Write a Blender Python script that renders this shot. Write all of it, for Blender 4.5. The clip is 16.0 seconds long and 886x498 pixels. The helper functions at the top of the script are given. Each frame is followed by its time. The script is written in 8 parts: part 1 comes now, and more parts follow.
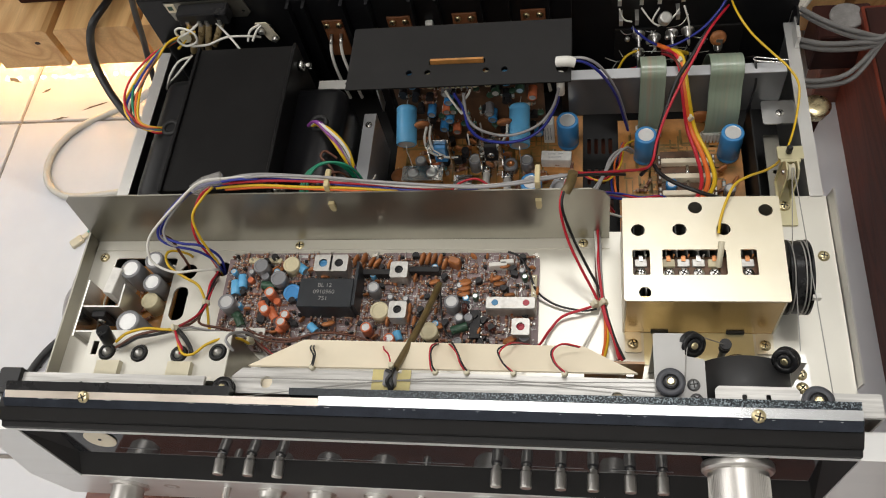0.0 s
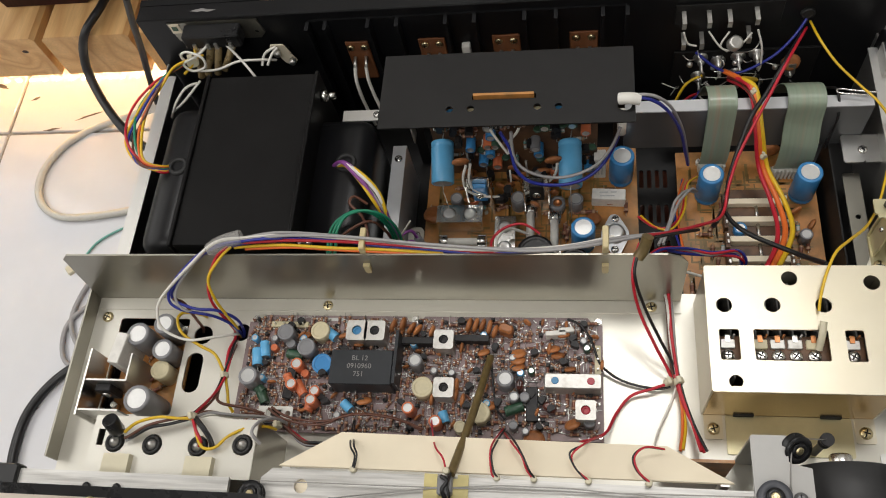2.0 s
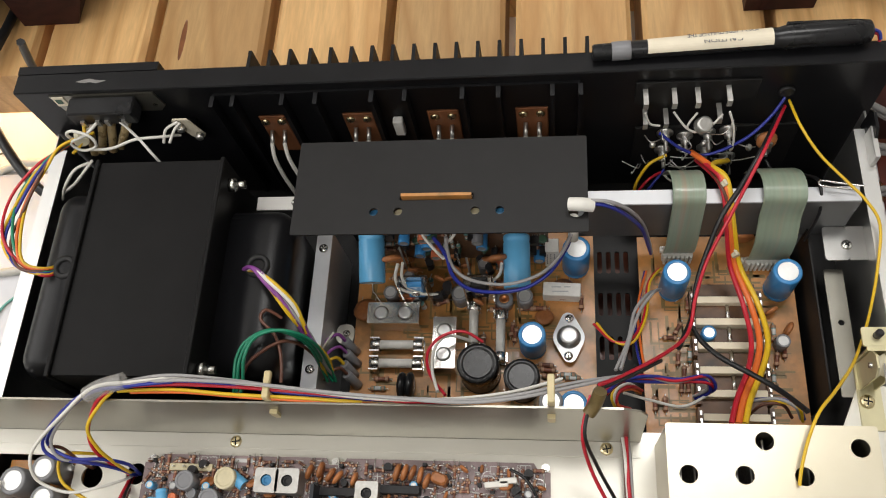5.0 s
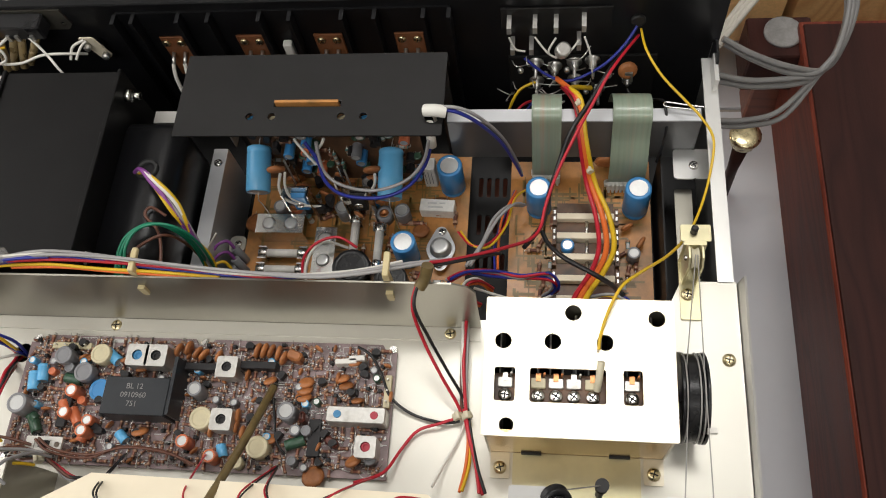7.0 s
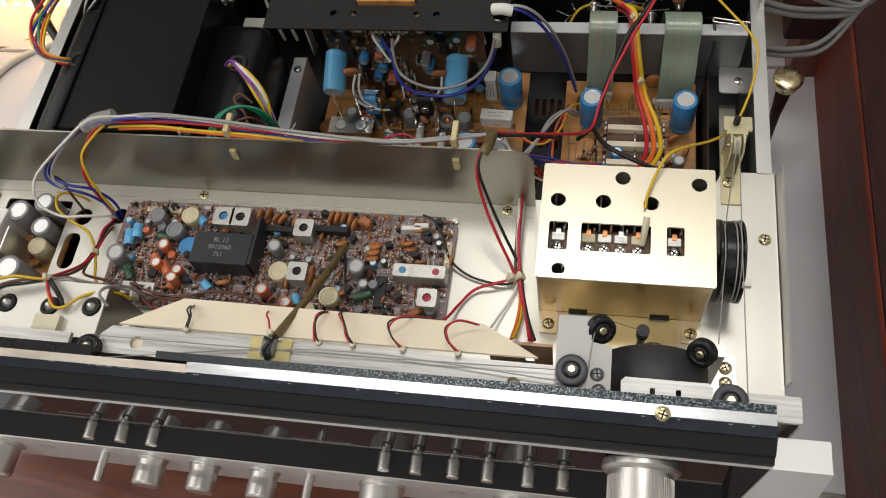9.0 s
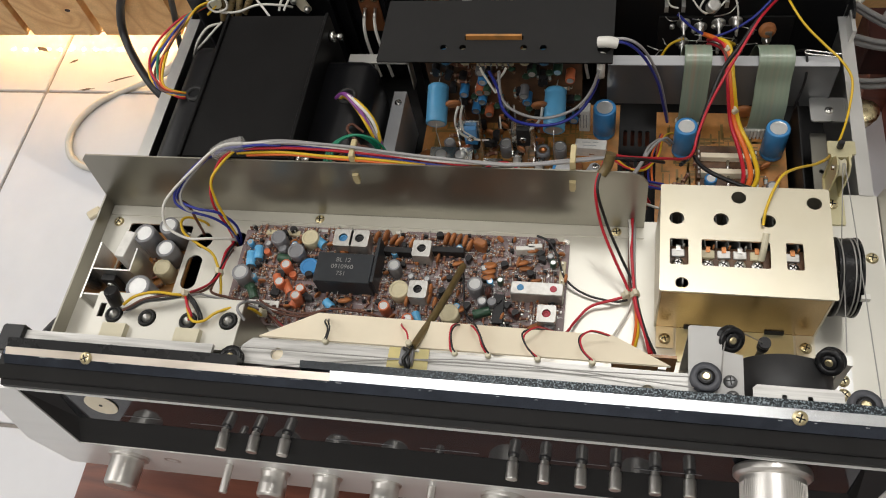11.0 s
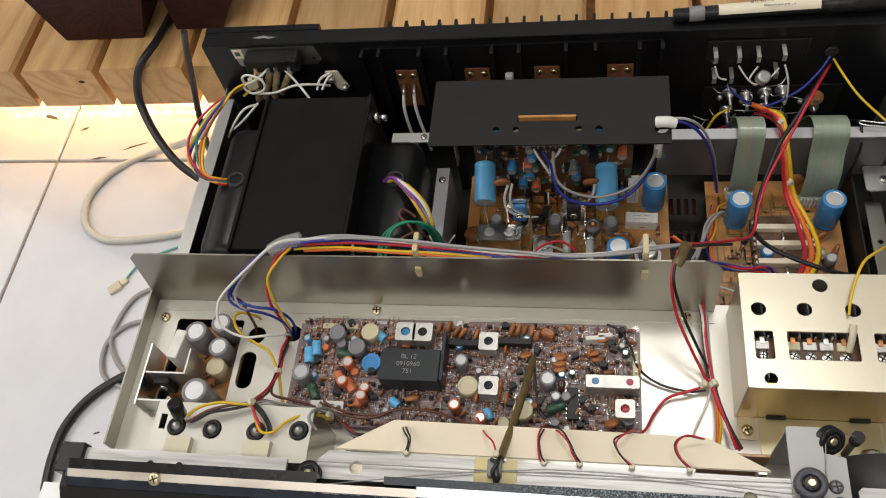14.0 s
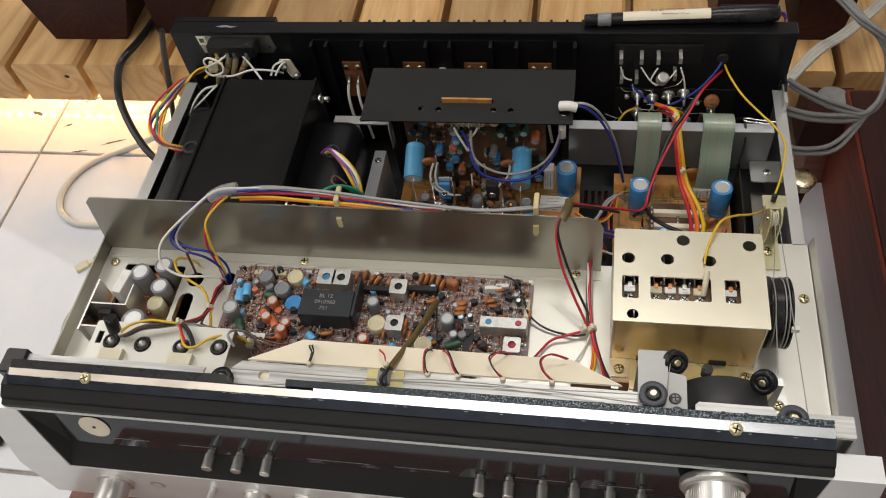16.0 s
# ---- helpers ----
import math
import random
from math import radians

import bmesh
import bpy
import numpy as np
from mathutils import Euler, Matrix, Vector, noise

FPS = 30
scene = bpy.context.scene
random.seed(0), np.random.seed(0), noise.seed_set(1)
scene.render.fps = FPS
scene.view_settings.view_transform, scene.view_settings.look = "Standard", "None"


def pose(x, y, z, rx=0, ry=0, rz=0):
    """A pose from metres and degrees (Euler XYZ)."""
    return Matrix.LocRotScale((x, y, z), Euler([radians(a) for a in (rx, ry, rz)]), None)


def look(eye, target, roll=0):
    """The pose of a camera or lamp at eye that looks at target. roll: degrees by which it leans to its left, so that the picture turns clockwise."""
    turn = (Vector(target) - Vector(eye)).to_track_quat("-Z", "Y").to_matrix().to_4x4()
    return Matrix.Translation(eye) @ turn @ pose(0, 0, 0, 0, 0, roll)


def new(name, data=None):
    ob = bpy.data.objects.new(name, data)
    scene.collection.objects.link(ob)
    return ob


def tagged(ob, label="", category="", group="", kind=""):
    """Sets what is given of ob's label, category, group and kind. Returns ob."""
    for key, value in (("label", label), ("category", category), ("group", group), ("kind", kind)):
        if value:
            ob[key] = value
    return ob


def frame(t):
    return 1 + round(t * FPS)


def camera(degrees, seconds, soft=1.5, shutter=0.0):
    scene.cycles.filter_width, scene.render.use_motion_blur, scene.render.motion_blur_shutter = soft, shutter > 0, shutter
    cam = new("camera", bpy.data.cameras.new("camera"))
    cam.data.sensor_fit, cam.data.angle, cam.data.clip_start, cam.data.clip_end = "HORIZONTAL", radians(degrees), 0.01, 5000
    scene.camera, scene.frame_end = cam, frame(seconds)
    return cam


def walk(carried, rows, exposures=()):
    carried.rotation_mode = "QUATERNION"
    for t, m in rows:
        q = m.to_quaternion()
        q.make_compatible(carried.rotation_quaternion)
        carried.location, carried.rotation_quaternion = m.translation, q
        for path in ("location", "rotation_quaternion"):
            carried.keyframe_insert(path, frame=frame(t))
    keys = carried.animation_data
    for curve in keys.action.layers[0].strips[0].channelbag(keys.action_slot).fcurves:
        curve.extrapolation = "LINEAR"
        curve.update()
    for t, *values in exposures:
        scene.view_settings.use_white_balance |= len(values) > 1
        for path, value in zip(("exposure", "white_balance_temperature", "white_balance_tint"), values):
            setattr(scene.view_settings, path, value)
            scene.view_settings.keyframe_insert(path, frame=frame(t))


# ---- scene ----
cam = camera(56.0, 16.0, soft=1.05)
PATH = [
    (0, (0.104, -0.137, 0.495), (-0.244, 0.809, -1.233), -17.9),
    (0.5, (0.098, -0.122, 0.497), (-0.244, 0.815, -1.237), -17.8),
    (1, (0.083, -0.107, 0.492), (-0.256, 0.815, -1.25), -17.8),
    (1.5, (0.07, -0.088, 0.478), (-0.266, 0.813, -1.276), -17.9),
    (2, (0.06, -0.058, 0.47), (-0.272, 0.824, -1.294), -18.6),
    (2.5, (0.054, -0.021, 0.459), (-0.281, 0.837, -1.316), -19.8),
    (3, (0.047, 0.007, 0.454), (-0.295, 0.842, -1.331), -20.5),
    (3.2, (0.036, 0.019, 0.448), (-0.304, 0.852, -1.338), -20.1),
    (5.3, (0.092, 0.055, 0.44), (-0.171, 0.861, -1.372), -17.0),
    (5.5, (0.104, 0.054, 0.441), (-0.156, 0.86, -1.371), -16.7),
    (6, (0.125, 0.045, 0.441), (-0.138, 0.856, -1.368), -16.6),
    (6.5, (0.146, 0.02, 0.441), (-0.123, 0.835, -1.365), -16.5),
    (7, (0.155, -0.011, 0.442), (-0.104, 0.81, -1.363), -15.0),
    (7.5, (0.157, -0.038, 0.449), (-0.096, 0.8, -1.349), -13.2),
    (8, (0.164, -0.059, 0.447), (-0.101, 0.793, -1.343), -13.0),
    (8.5, (0.158, -0.082, 0.448), (-0.138, 0.774, -1.335), -14.0),
    (9, (0.15, -0.109, 0.447), (-0.194, 0.755, -1.324), -15.9),
    (9.2, (0.146, -0.115, 0.448), (-0.21, 0.753, -1.318), -16.3),
    (11.3, (0.088, -0.143, 0.466), (-0.307, 0.831, -1.236), -16.3),
    (11.5, (0.083, -0.138, 0.466), (-0.311, 0.844, -1.232), -16.6),
    (12, (0.068, -0.126, 0.466), (-0.326, 0.863, -1.227), -17.1),
    (12.5, (0.06, -0.117, 0.47), (-0.331, 0.881, -1.218), -17.2),
    (13, (0.054, -0.107, 0.477), (-0.319, 0.903, -1.208), -16.6),
    (13.5, (0.038, -0.101, 0.475), (-0.316, 0.911, -1.213), -15.7),
    (14, (0.04, -0.105, 0.483), (-0.307, 0.91, -1.205), -15.5),
    (14.5, (0.057, -0.121, 0.488), (-0.272, 0.918, -1.189), -14.2),
    (15, (0.071, -0.142, 0.486), (-0.241, 0.919, -1.18), -12.2),
    (15.5, (0.096, -0.169, 0.495), (-0.229, 0.926, -1.147), -11.5),
    (16, (0.105, -0.193, 0.491), (-0.231, 0.946, -1.118), -10.7),
]
EXPOSURES = [(0, 0.0), (2.0, 0.0), (3.0, 0.08), (5.5, 0.3), (6.5, 0.3), (7.5, 0.1), (9.0, -0.08), (11.5, 0.0), (16.0, 0.0)]
walk(cam, [(t, look(eye, target, roll)) for t, eye, target, roll in PATH], EXPOSURES)

# ---- light ----
world = bpy.data.worlds.new("world")
scene.world = world
world.use_nodes = True
world.node_tree.nodes["Background"].inputs[0].default_value = (0.94, 0.95, 0.97, 1)
world.node_tree.nodes["Background"].inputs[1].default_value = 0.3


def area_lamp(name, eye, target, sx, sy, watts, color):
    d = bpy.data.lights.new(name, "AREA")
    d.shape, d.size, d.size_y, d.energy, d.color = "RECTANGLE", sx, sy, watts, color
    ob = new(name, d)
    ob.matrix_world = look(eye, target)
    return ob


area_lamp("ceiling_panel_light", (-0.25, -1.15, 2.2), (0.0, 0.1, 0), 1.5, 0.75, 17.0, (1.0, 0.98, 0.955))
area_lamp("side_window_light", (-1.9, 0.3, 1.5), (0.0, 0.2, 0.0), 2.2, 1.7, 22, (1.0, 0.975, 0.945))
area_lamp("ceiling_tube_light", (0.22, 0.85, 2.25), (0.0, 0.25, 0), 0.9, 0.42, 14.5, (1.0, 0.98, 0.95))


# ---- materials ----
def surface(name, color, rough=0.5, metal=0.0, vary=0.15, scale=40.0, bump=0.0, bscale=200.0, dirt=None, dirt_amount=0.0,
            dirt_scale=12.0, coat=0.0, stretch=(1, 1, 1), per_object=0.0, rvary=0.15, trans=0.0, alpha=1.0):
    m = bpy.data.materials.new(name)
    m.use_nodes = True
    nt = m.node_tree
    n, l = nt.nodes, nt.links
    b = n["Principled BSDF"]
    tc = n.new("ShaderNodeTexCoord")
    mp = n.new("ShaderNodeMapping")
    mp.inputs["Scale"].default_value = stretch
    l.new(tc.outputs["Object"], mp.inputs["Vector"])
    nz = n.new("ShaderNodeTexNoise")
    nz.inputs["Scale"].default_value, nz.inputs["Detail"].default_value, nz.inputs["Roughness"].default_value = scale, 6, 0.6
    l.new(mp.outputs[0], nz.inputs["Vector"])
    ramp = n.new("ShaderNodeMapRange")
    ramp.inputs["From Min"].default_value, ramp.inputs["From Max"].default_value = 0.3, 0.7
    ramp.inputs["To Min"].default_value, ramp.inputs["To Max"].default_value = 1 - vary, 1 + vary
    l.new(nz.outputs["Fac"], ramp.inputs["Value"])
    mul = n.new("ShaderNodeMix")
    mul.data_type, mul.blend_type = "RGBA", "MULTIPLY"
    mul.inputs["Factor"].default_value = 1.0
    mul.inputs["A"].default_value = (*color, 1)
    l.new(ramp.outputs[0], mul.inputs["B"])
    out = mul.outputs["Result"]
    if per_object:
        oi = n.new("ShaderNodeObjectInfo")
        r2 = n.new("ShaderNodeMapRange")
        r2.inputs["To Min"].default_value, r2.inputs["To Max"].default_value = 1 - per_object, 1 + per_object
        l.new(oi.outputs["Random"], r2.inputs["Value"])
        m2 = n.new("ShaderNodeMix")
        m2.data_type, m2.blend_type = "RGBA", "MULTIPLY"
        m2.inputs["Factor"].default_value = 1.0
        l.new(out, m2.inputs["A"])
        l.new(r2.outputs[0], m2.inputs["B"])
        out = m2.outputs["Result"]
    if dirt:
        n2 = n.new("ShaderNodeTexNoise")
        n2.inputs["Scale"].default_value, n2.inputs["Detail"].default_value = dirt_scale, 8
        l.new(mp.outputs[0], n2.inputs["Vector"])
        r3 = n.new("ShaderNodeMapRange")
        r3.inputs["From Min"].default_value, r3.inputs["From Max"].default_value = 0.48, 0.72
        r3.inputs["To Max"].default_value = dirt_amount
        l.new(n2.outputs["Fac"], r3.inputs["Value"])
        m3 = n.new("ShaderNodeMix")
        m3.data_type = "RGBA"
        l.new(r3.outputs[0], m3.inputs["Factor"])
        l.new(out, m3.inputs["A"])
        m3.inputs["B"].default_value = (*dirt, 1)
        out = m3.outputs["Result"]
    l.new(out, b.inputs["Base Color"])
    rr = n.new("ShaderNodeMapRange")
    rr.inputs["To Min"].default_value, rr.inputs["To Max"].default_value = max(0.02, rough - rvary * rough), min(1, rough + rvary * rough)
    l.new(nz.outputs["Fac"], rr.inputs["Value"])
    l.new(rr.outputs[0], b.inputs["Roughness"])
    b.inputs["Metallic"].default_value = metal
    b.inputs["Coat Weight"].default_value = coat
    b.inputs["Transmission Weight"].default_value = trans
    b.inputs["Alpha"].default_value = alpha
    if bump:
        n3 = n.new("ShaderNodeTexNoise")
        n3.inputs["Scale"].default_value, n3.inputs["Detail"].default_value = bscale, 4
        l.new(mp.outputs[0], n3.inputs["Vector"])
        bp = n.new("ShaderNodeBump")
        bp.inputs["Strength"].default_value, bp.inputs["Distance"].default_value = bump, 0.001
        l.new(n3.outputs["Fac"], bp.inputs["Height"])
        l.new(bp.outputs[0], b.inputs["Normal"])
    return m


def glow(name, color, strength):
    m = bpy.data.materials.new(name)
    m.use_nodes = True
    b = m.node_tree.nodes["Principled BSDF"]
    b.inputs["Base Color"].default_value = (*color, 1)
    b.inputs["Emission Color"].default_value = (*color, 1)
    b.inputs["Emission Strength"].default_value = strength
    return m


def wood(name, light, dark, rough=0.45, axis="Y", scale=9.0, coat=0.0, per_object=0.25):
    m = surface(name, light, rough, 0, 0.12, 60, 0.12, 160, coat=coat, stretch=(6, 0.6, 6) if axis == "Y" else (0.6, 6, 6))
    nt = m.node_tree
    n, l = nt.nodes, nt.links
    b = n["Principled BSDF"]
    tc, oi = n.new("ShaderNodeTexCoord"), n.new("ShaderNodeObjectInfo")
    off = n.new("ShaderNodeVectorMath")
    off.operation = "MULTIPLY_ADD"
    off.inputs[1].default_value = (5, 7, 3)
    l.new(oi.outputs["Random"], off.inputs[0])
    l.new(tc.outputs["Object"], off.inputs[2])
    mp = n.new("ShaderNodeMapping")
    mp.inputs["Scale"].default_value = (1, 0.12, 1) if axis == "Y" else (0.12, 1, 1)
    l.new(off.outputs[0], mp.inputs["Vector"])
    wv = n.new("ShaderNodeTexNoise")
    wv.inputs["Scale"].default_value, wv.inputs["Detail"].default_value, wv.inputs["Distortion"].default_value = scale, 2, 0.6
    l.new(mp.outputs[0], wv.inputs["Vector"])
    mm = n.new("ShaderNodeMath")
    mm.operation = "MULTIPLY"
    mm.inputs[1].default_value = 14
    l.new(wv.outputs["Fac"], mm.inputs[0])
    fr = n.new("ShaderNodeMath")
    fr.operation = "PINGPONG"
    fr.inputs[1].default_value = 0.5
    l.new(mm.outputs[0], fr.inputs[0])
    pw = n.new("ShaderNodeMath")
    pw.operation = "POWER"
    pw.inputs[1].default_value = 1.6
    dbl = n.new("ShaderNodeMath")
    dbl.operation = "MULTIPLY"
    dbl.inputs[1].default_value = 1.6
    l.new(fr.outputs[0], dbl.inputs[0])
    l.new(dbl.outputs[0], pw.inputs[0])
    mix = n.new("ShaderNodeMix")
    mix.data_type = "RGBA"
    l.new(pw.outputs[0], mix.inputs["Factor"])
    src = b.inputs["Base Color"].links[0].from_socket
    l.new(src, mix.inputs["A"])
    mix.inputs["B"].default_value = (*dark, 1)
    r2 = n.new("ShaderNodeMapRange")
    r2.inputs["To Min"].default_value, r2.inputs["To Max"].default_value = 1 - per_object, 1 + per_object
    l.new(oi.outputs["Random"], r2.inputs["Value"])
    m2 = n.new("ShaderNodeMix")
    m2.data_type, m2.blend_type = "RGBA", "MULTIPLY"
    m2.inputs["Factor"].default_value = 1
    l.new(mix.outputs["Result"], m2.inputs["A"])
    l.new(r2.outputs[0], m2.inputs["B"])
    l.new(m2.outputs["Result"], b.inputs["Base Color"])
    return m


M = {}
M["tile"] = surface("glazed_tile", (0.69, 0.69, 0.71), 0.035, 0, 0.05, 9, 0.0, 30, dirt=(0.56, 0.57, 0.64), dirt_amount=0.5, dirt_scale=5)
M["mud"] = surface("dry_mud", (0.10, 0.08, 0.062), 0.9, 0, 0.3, 300)
M["grout"] = surface("tile_grout", (0.30, 0.27, 0.24), 0.9, 0, 0.3, 90)
M["pine"] = wood("pine_board", (0.64, 0.395, 0.17), (0.46, 0.235, 0.08), 0.5, "Y", 9, 0.1)
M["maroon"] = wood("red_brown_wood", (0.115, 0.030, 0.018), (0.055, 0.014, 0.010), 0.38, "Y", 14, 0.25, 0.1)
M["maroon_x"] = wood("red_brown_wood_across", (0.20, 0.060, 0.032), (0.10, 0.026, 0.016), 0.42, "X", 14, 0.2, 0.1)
M["darkwood"] = wood("dark_brown_board", (0.030, 0.014, 0.011), (0.012, 0.007, 0.006), 0.55, "Y", 8, 0.0, 0.1)
M["wall"] = surface("wall_paint", (0.84, 0.83, 0.80), 0.8, 0, 0.04, 3)
M["zinc"] = surface("zinc_plated_steel", (0.66, 0.655, 0.635), 0.34, 0.93, 0.05, 14, 0.03, 900, dirt=(0.50, 0.46, 0.38), dirt_amount=0.25, dirt_scale=9)
M["deck"] = surface("dull_zinc_deck", (0.68, 0.66, 0.59), 0.36, 0.5, 0.04, 10, 0.03, 900, dirt=(0.52, 0.48, 0.40), dirt_amount=0.3, dirt_scale=8)
M["shield"] = surface("olive_steel", (0.335, 0.32, 0.275), 0.30, 0.9, 0.08, 14, 0.03, 700, dirt=(0.20, 0.185, 0.145), dirt_amount=0.45, dirt_scale=9, stretch=(1, 1, 0.5))
M["gold"] = surface("yellow_chromate_steel", (0.66, 0.61, 0.485), 0.33, 0.72, 0.06, 16, 0.04, 60, dirt=(0.60, 0.53, 0.36), dirt_amount=0.4, dirt_scale=18)
M["steel"] = surface("bright_steel", (0.70, 0.69, 0.66), 0.25, 1.0, 0.1, 60)
M["brass"] = surface("passivated_screw", (0.72, 0.62, 0.38), 0.28, 1.0, 0.2, 300)
M["chrome"] = surface("polished_knob_metal", (0.66, 0.64, 0.61), 0.34, 0.95, 0.05, 90)
M["alum"] = surface("brushed_aluminium", (0.58, 0.57, 0.545), 0.42, 0.5, 0.22, 420, 0.12, 600, stretch=(0.05, 1, 1), dirt=(0.33, 0.32, 0.30), dirt_amount=0.7, dirt_scale=500)
M["faceplate"] = surface("satin_faceplate", (0.78, 0.775, 0.76), 0.36, 0.35, 0.03, 60, stretch=(0.05, 1, 1))
M["black"] = surface("black_enamel", (0.008, 0.008, 0.009), 0.33, 0, 0.2, 30, 0.06, 900, rvary=0.3)
M["blackmatte"] = surface("matt_black_paint", (0.012, 0.0115, 0.0115), 0.5, 0, 0.15, 60, 0.05, 1200)
M["blackgloss"] = surface("black_plastic", (0.012, 0.012, 0.013), 0.28, 0, 0.15, 60)
M["anod"] = surface("black_anodised", (0.006, 0.006, 0.007), 0.45, 0.0, 0.2, 60)
M["foil"] = surface("worn_chrome_strip", (0.014, 0.019, 0.024), 0.3, 0.2, 0.6, 600, 0.15, 900, dirt=(0.50, 0.60, 0.66), dirt_amount=0.75, dirt_scale=1100)
M["glosslip"] = surface("blue_black_gloss", (0.055, 0.064, 0.085), 0.2, 0.85, 0.25, 60, 0.03, 200)
M["strip"] = surface("mirror_strip", (0.84, 0.86, 0.88), 0.24, 0.75, 0.1, 50, 0.1, 300, dirt=(0.25, 0.22, 0.2), dirt_amount=0.35, dirt_scale=70, stretch=(0.3, 1, 1))
M["cream"] = surface("cream_card", (0.92, 0.82, 0.63), 0.55, 0, 0.05, 20, dirt=(0.7, 0.58, 0.4), dirt_amount=0.25, dirt_scale=30)
M["pcb"] = surface("phenolic_board", (0.50, 0.22, 0.058), 0.38, 0, 0.3, 70, 0.08, 200, dirt=(0.19, 0.125, 0.045), dirt_amount=0.8, dirt_scale=55, coat=0.15)
M["pcb2"] = surface("grey_violet_board", (0.29, 0.215, 0.215), 0.45, 0, 0.3, 120, 0.1, 300, dirt=(0.10, 0.07, 0.07), dirt_amount=0.8, dirt_scale=60)
M["pcbedge"] = surface("board_edge", (0.40, 0.20, 0.09), 0.6, 0, 0.2, 90)
M["trace"] = surface("copper_track", (0.235, 0.15, 0.045), 0.4, 0, 0.2, 90)
M["white"] = surface("white_plastic", (0.78, 0.76, 0.70), 0.45, 0, 0.06, 60)
M["nylon"] = surface("yellowed_nylon", (0.74, 0.68, 0.50), 0.4, 0, 0.08, 60, trans=0.15)
M["ceramic"] = surface("white_ceramic", (0.78, 0.76, 0.71), 0.5, 0, 0.1, 200)
M["bluecap"] = surface("blue_sleeve", (0.05, 0.25, 0.55), 0.3, 0, 0.1, 60)
M["lightblue"] = surface("light_blue_sleeve", (0.13, 0.44, 0.74), 0.3, 0, 0.08, 60)
M["greycap"] = surface("grey_sleeve", (0.22, 0.22, 0.23), 0.35, 0, 0.1, 60)
for _k, _v in (("blackmatte", 0.25), ("black", 0.4), ("blackgloss", 0.35), ("anod", 0.25)):
    M[_k].node_tree.nodes["Principled BSDF"].inputs["Specular IOR Level"].default_value = _v
# box steel with the dark reflections of its front put into the colour
M["bronze"] = surface("chromate_steel_dark_reflection", (0.60, 0.43, 0.22), 0.26, 0.95, 0.1, 40, 0.05, 90, dirt=(0.42, 0.30, 0.15), dirt_amount=0.5, dirt_scale=30)
M["greytop"] = surface("grey_can_top", (0.50, 0.50, 0.49), 0.4, 0.4, 0.1, 120)
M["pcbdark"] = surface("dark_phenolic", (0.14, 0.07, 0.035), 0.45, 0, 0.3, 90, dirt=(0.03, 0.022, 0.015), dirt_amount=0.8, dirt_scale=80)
M["captop"] = surface("can_top", (0.66, 0.66, 0.65), 0.32, 0.8, 0.08, 120)
M["disc"] = surface("ceramic_disc", (0.40, 0.15, 0.05), 0.45, 0, 0.2, 300, per_object=0.25)
M["res"] = surface("resistor_body", (0.20, 0.075, 0.045), 0.4, 0, 0.3, 900, per_object=0.35)
M["resgrn"] = surface("metal_film_body", (0.12, 0.27, 0.25), 0.4, 0, 0.2, 400, per_object=0.2)
M["band"] = surface("resistor_band", (0.40, 0.24, 0.15), 0.4, 0, 0.3, 400)
M["orangecap"] = surface("orange_sleeve", (0.62, 0.17, 0.07), 0.32, 0, 0.1, 100)
M["green"] = surface("green_film", (0.035, 0.085, 0.05), 0.35, 0, 0.2, 300)
M["yellowcap"] = surface("cream_can", (0.62, 0.55, 0.36), 0.4, 0, 0.1, 200)
M["ic"] = surface("epoxy_black", (0.022, 0.021, 0.022), 0.42, 0, 0.15, 200, 0.1, 900)
M["icfront"] = surface("epoxy_block", (0.030, 0.033, 0.037), 0.33, 0, 0.12, 60, 0.06, 900)
M["ink"] = surface("white_ink", (0.62, 0.62, 0.60), 0.6, 0, 0.1, 200)
M["darkink"] = surface("dark_ink", (0.05, 0.06, 0.09), 0.6, 0, 0.1, 200)
M["redslug"] = surface("red_ferrite", (0.40, 0.03, 0.05), 0.4, 0, 0.1, 200)
M["blueslug"] = surface("blue_ferrite", (0.05, 0.22, 0.42), 0.4, 0, 0.1, 200)
M["solder"] = surface("solder", (0.62, 0.61, 0.58), 0.3, 0.9, 0.2, 400)
M["copper"] = surface("copper_coil", (0.52, 0.22, 0.09), 0.35, 0.8, 0.2, 500)
M["ribbon"] = surface("ribbon_film", (0.30, 0.37, 0.28), 0.3, 0, 0.12, 60, stretch=(6, 0.15, 0.15), dirt=(0.42, 0.30, 0.22), dirt_amount=0.7, dirt_scale=40, coat=0.2, trans=0.1)
M["tape"] = surface("yellow_tape", (0.62, 0.53, 0.23), 0.3, 0, 0.1, 60)
M["oldtube"] = surface("brown_sleeving", (0.17, 0.12, 0.045), 0.3, 0, 0.3, 120, trans=0.2)
M["label"] = surface("paper_label", (0.80, 0.72, 0.56), 0.6, 0, 0.06, 60)
M["ebonite"] = surface("black_grommet", (0.012, 0.012, 0.012), 0.6, 0, 0.2, 60)
M["rubberpad"] = surface("grey_felt_pad", (0.25, 0.24, 0.23), 0.85, 0, 0.2, 200, 0.3, 500)
M["maroon_side"] = wood("red_brown_side_board", (0.17, 0.036, 0.020), (0.090, 0.018, 0.011), 0.5, "Y", 14, 0.0, 0.1)
M["coreblack"] = surface("black_lacquered_core", (0.0075, 0.0072, 0.0072), 0.42, 0, 0.2, 40, 0.05, 900, rvary=0.3)
M["coreblack"].node_tree.nodes["Principled BSDF"].inputs["Specular IOR Level"].default_value = 0.13
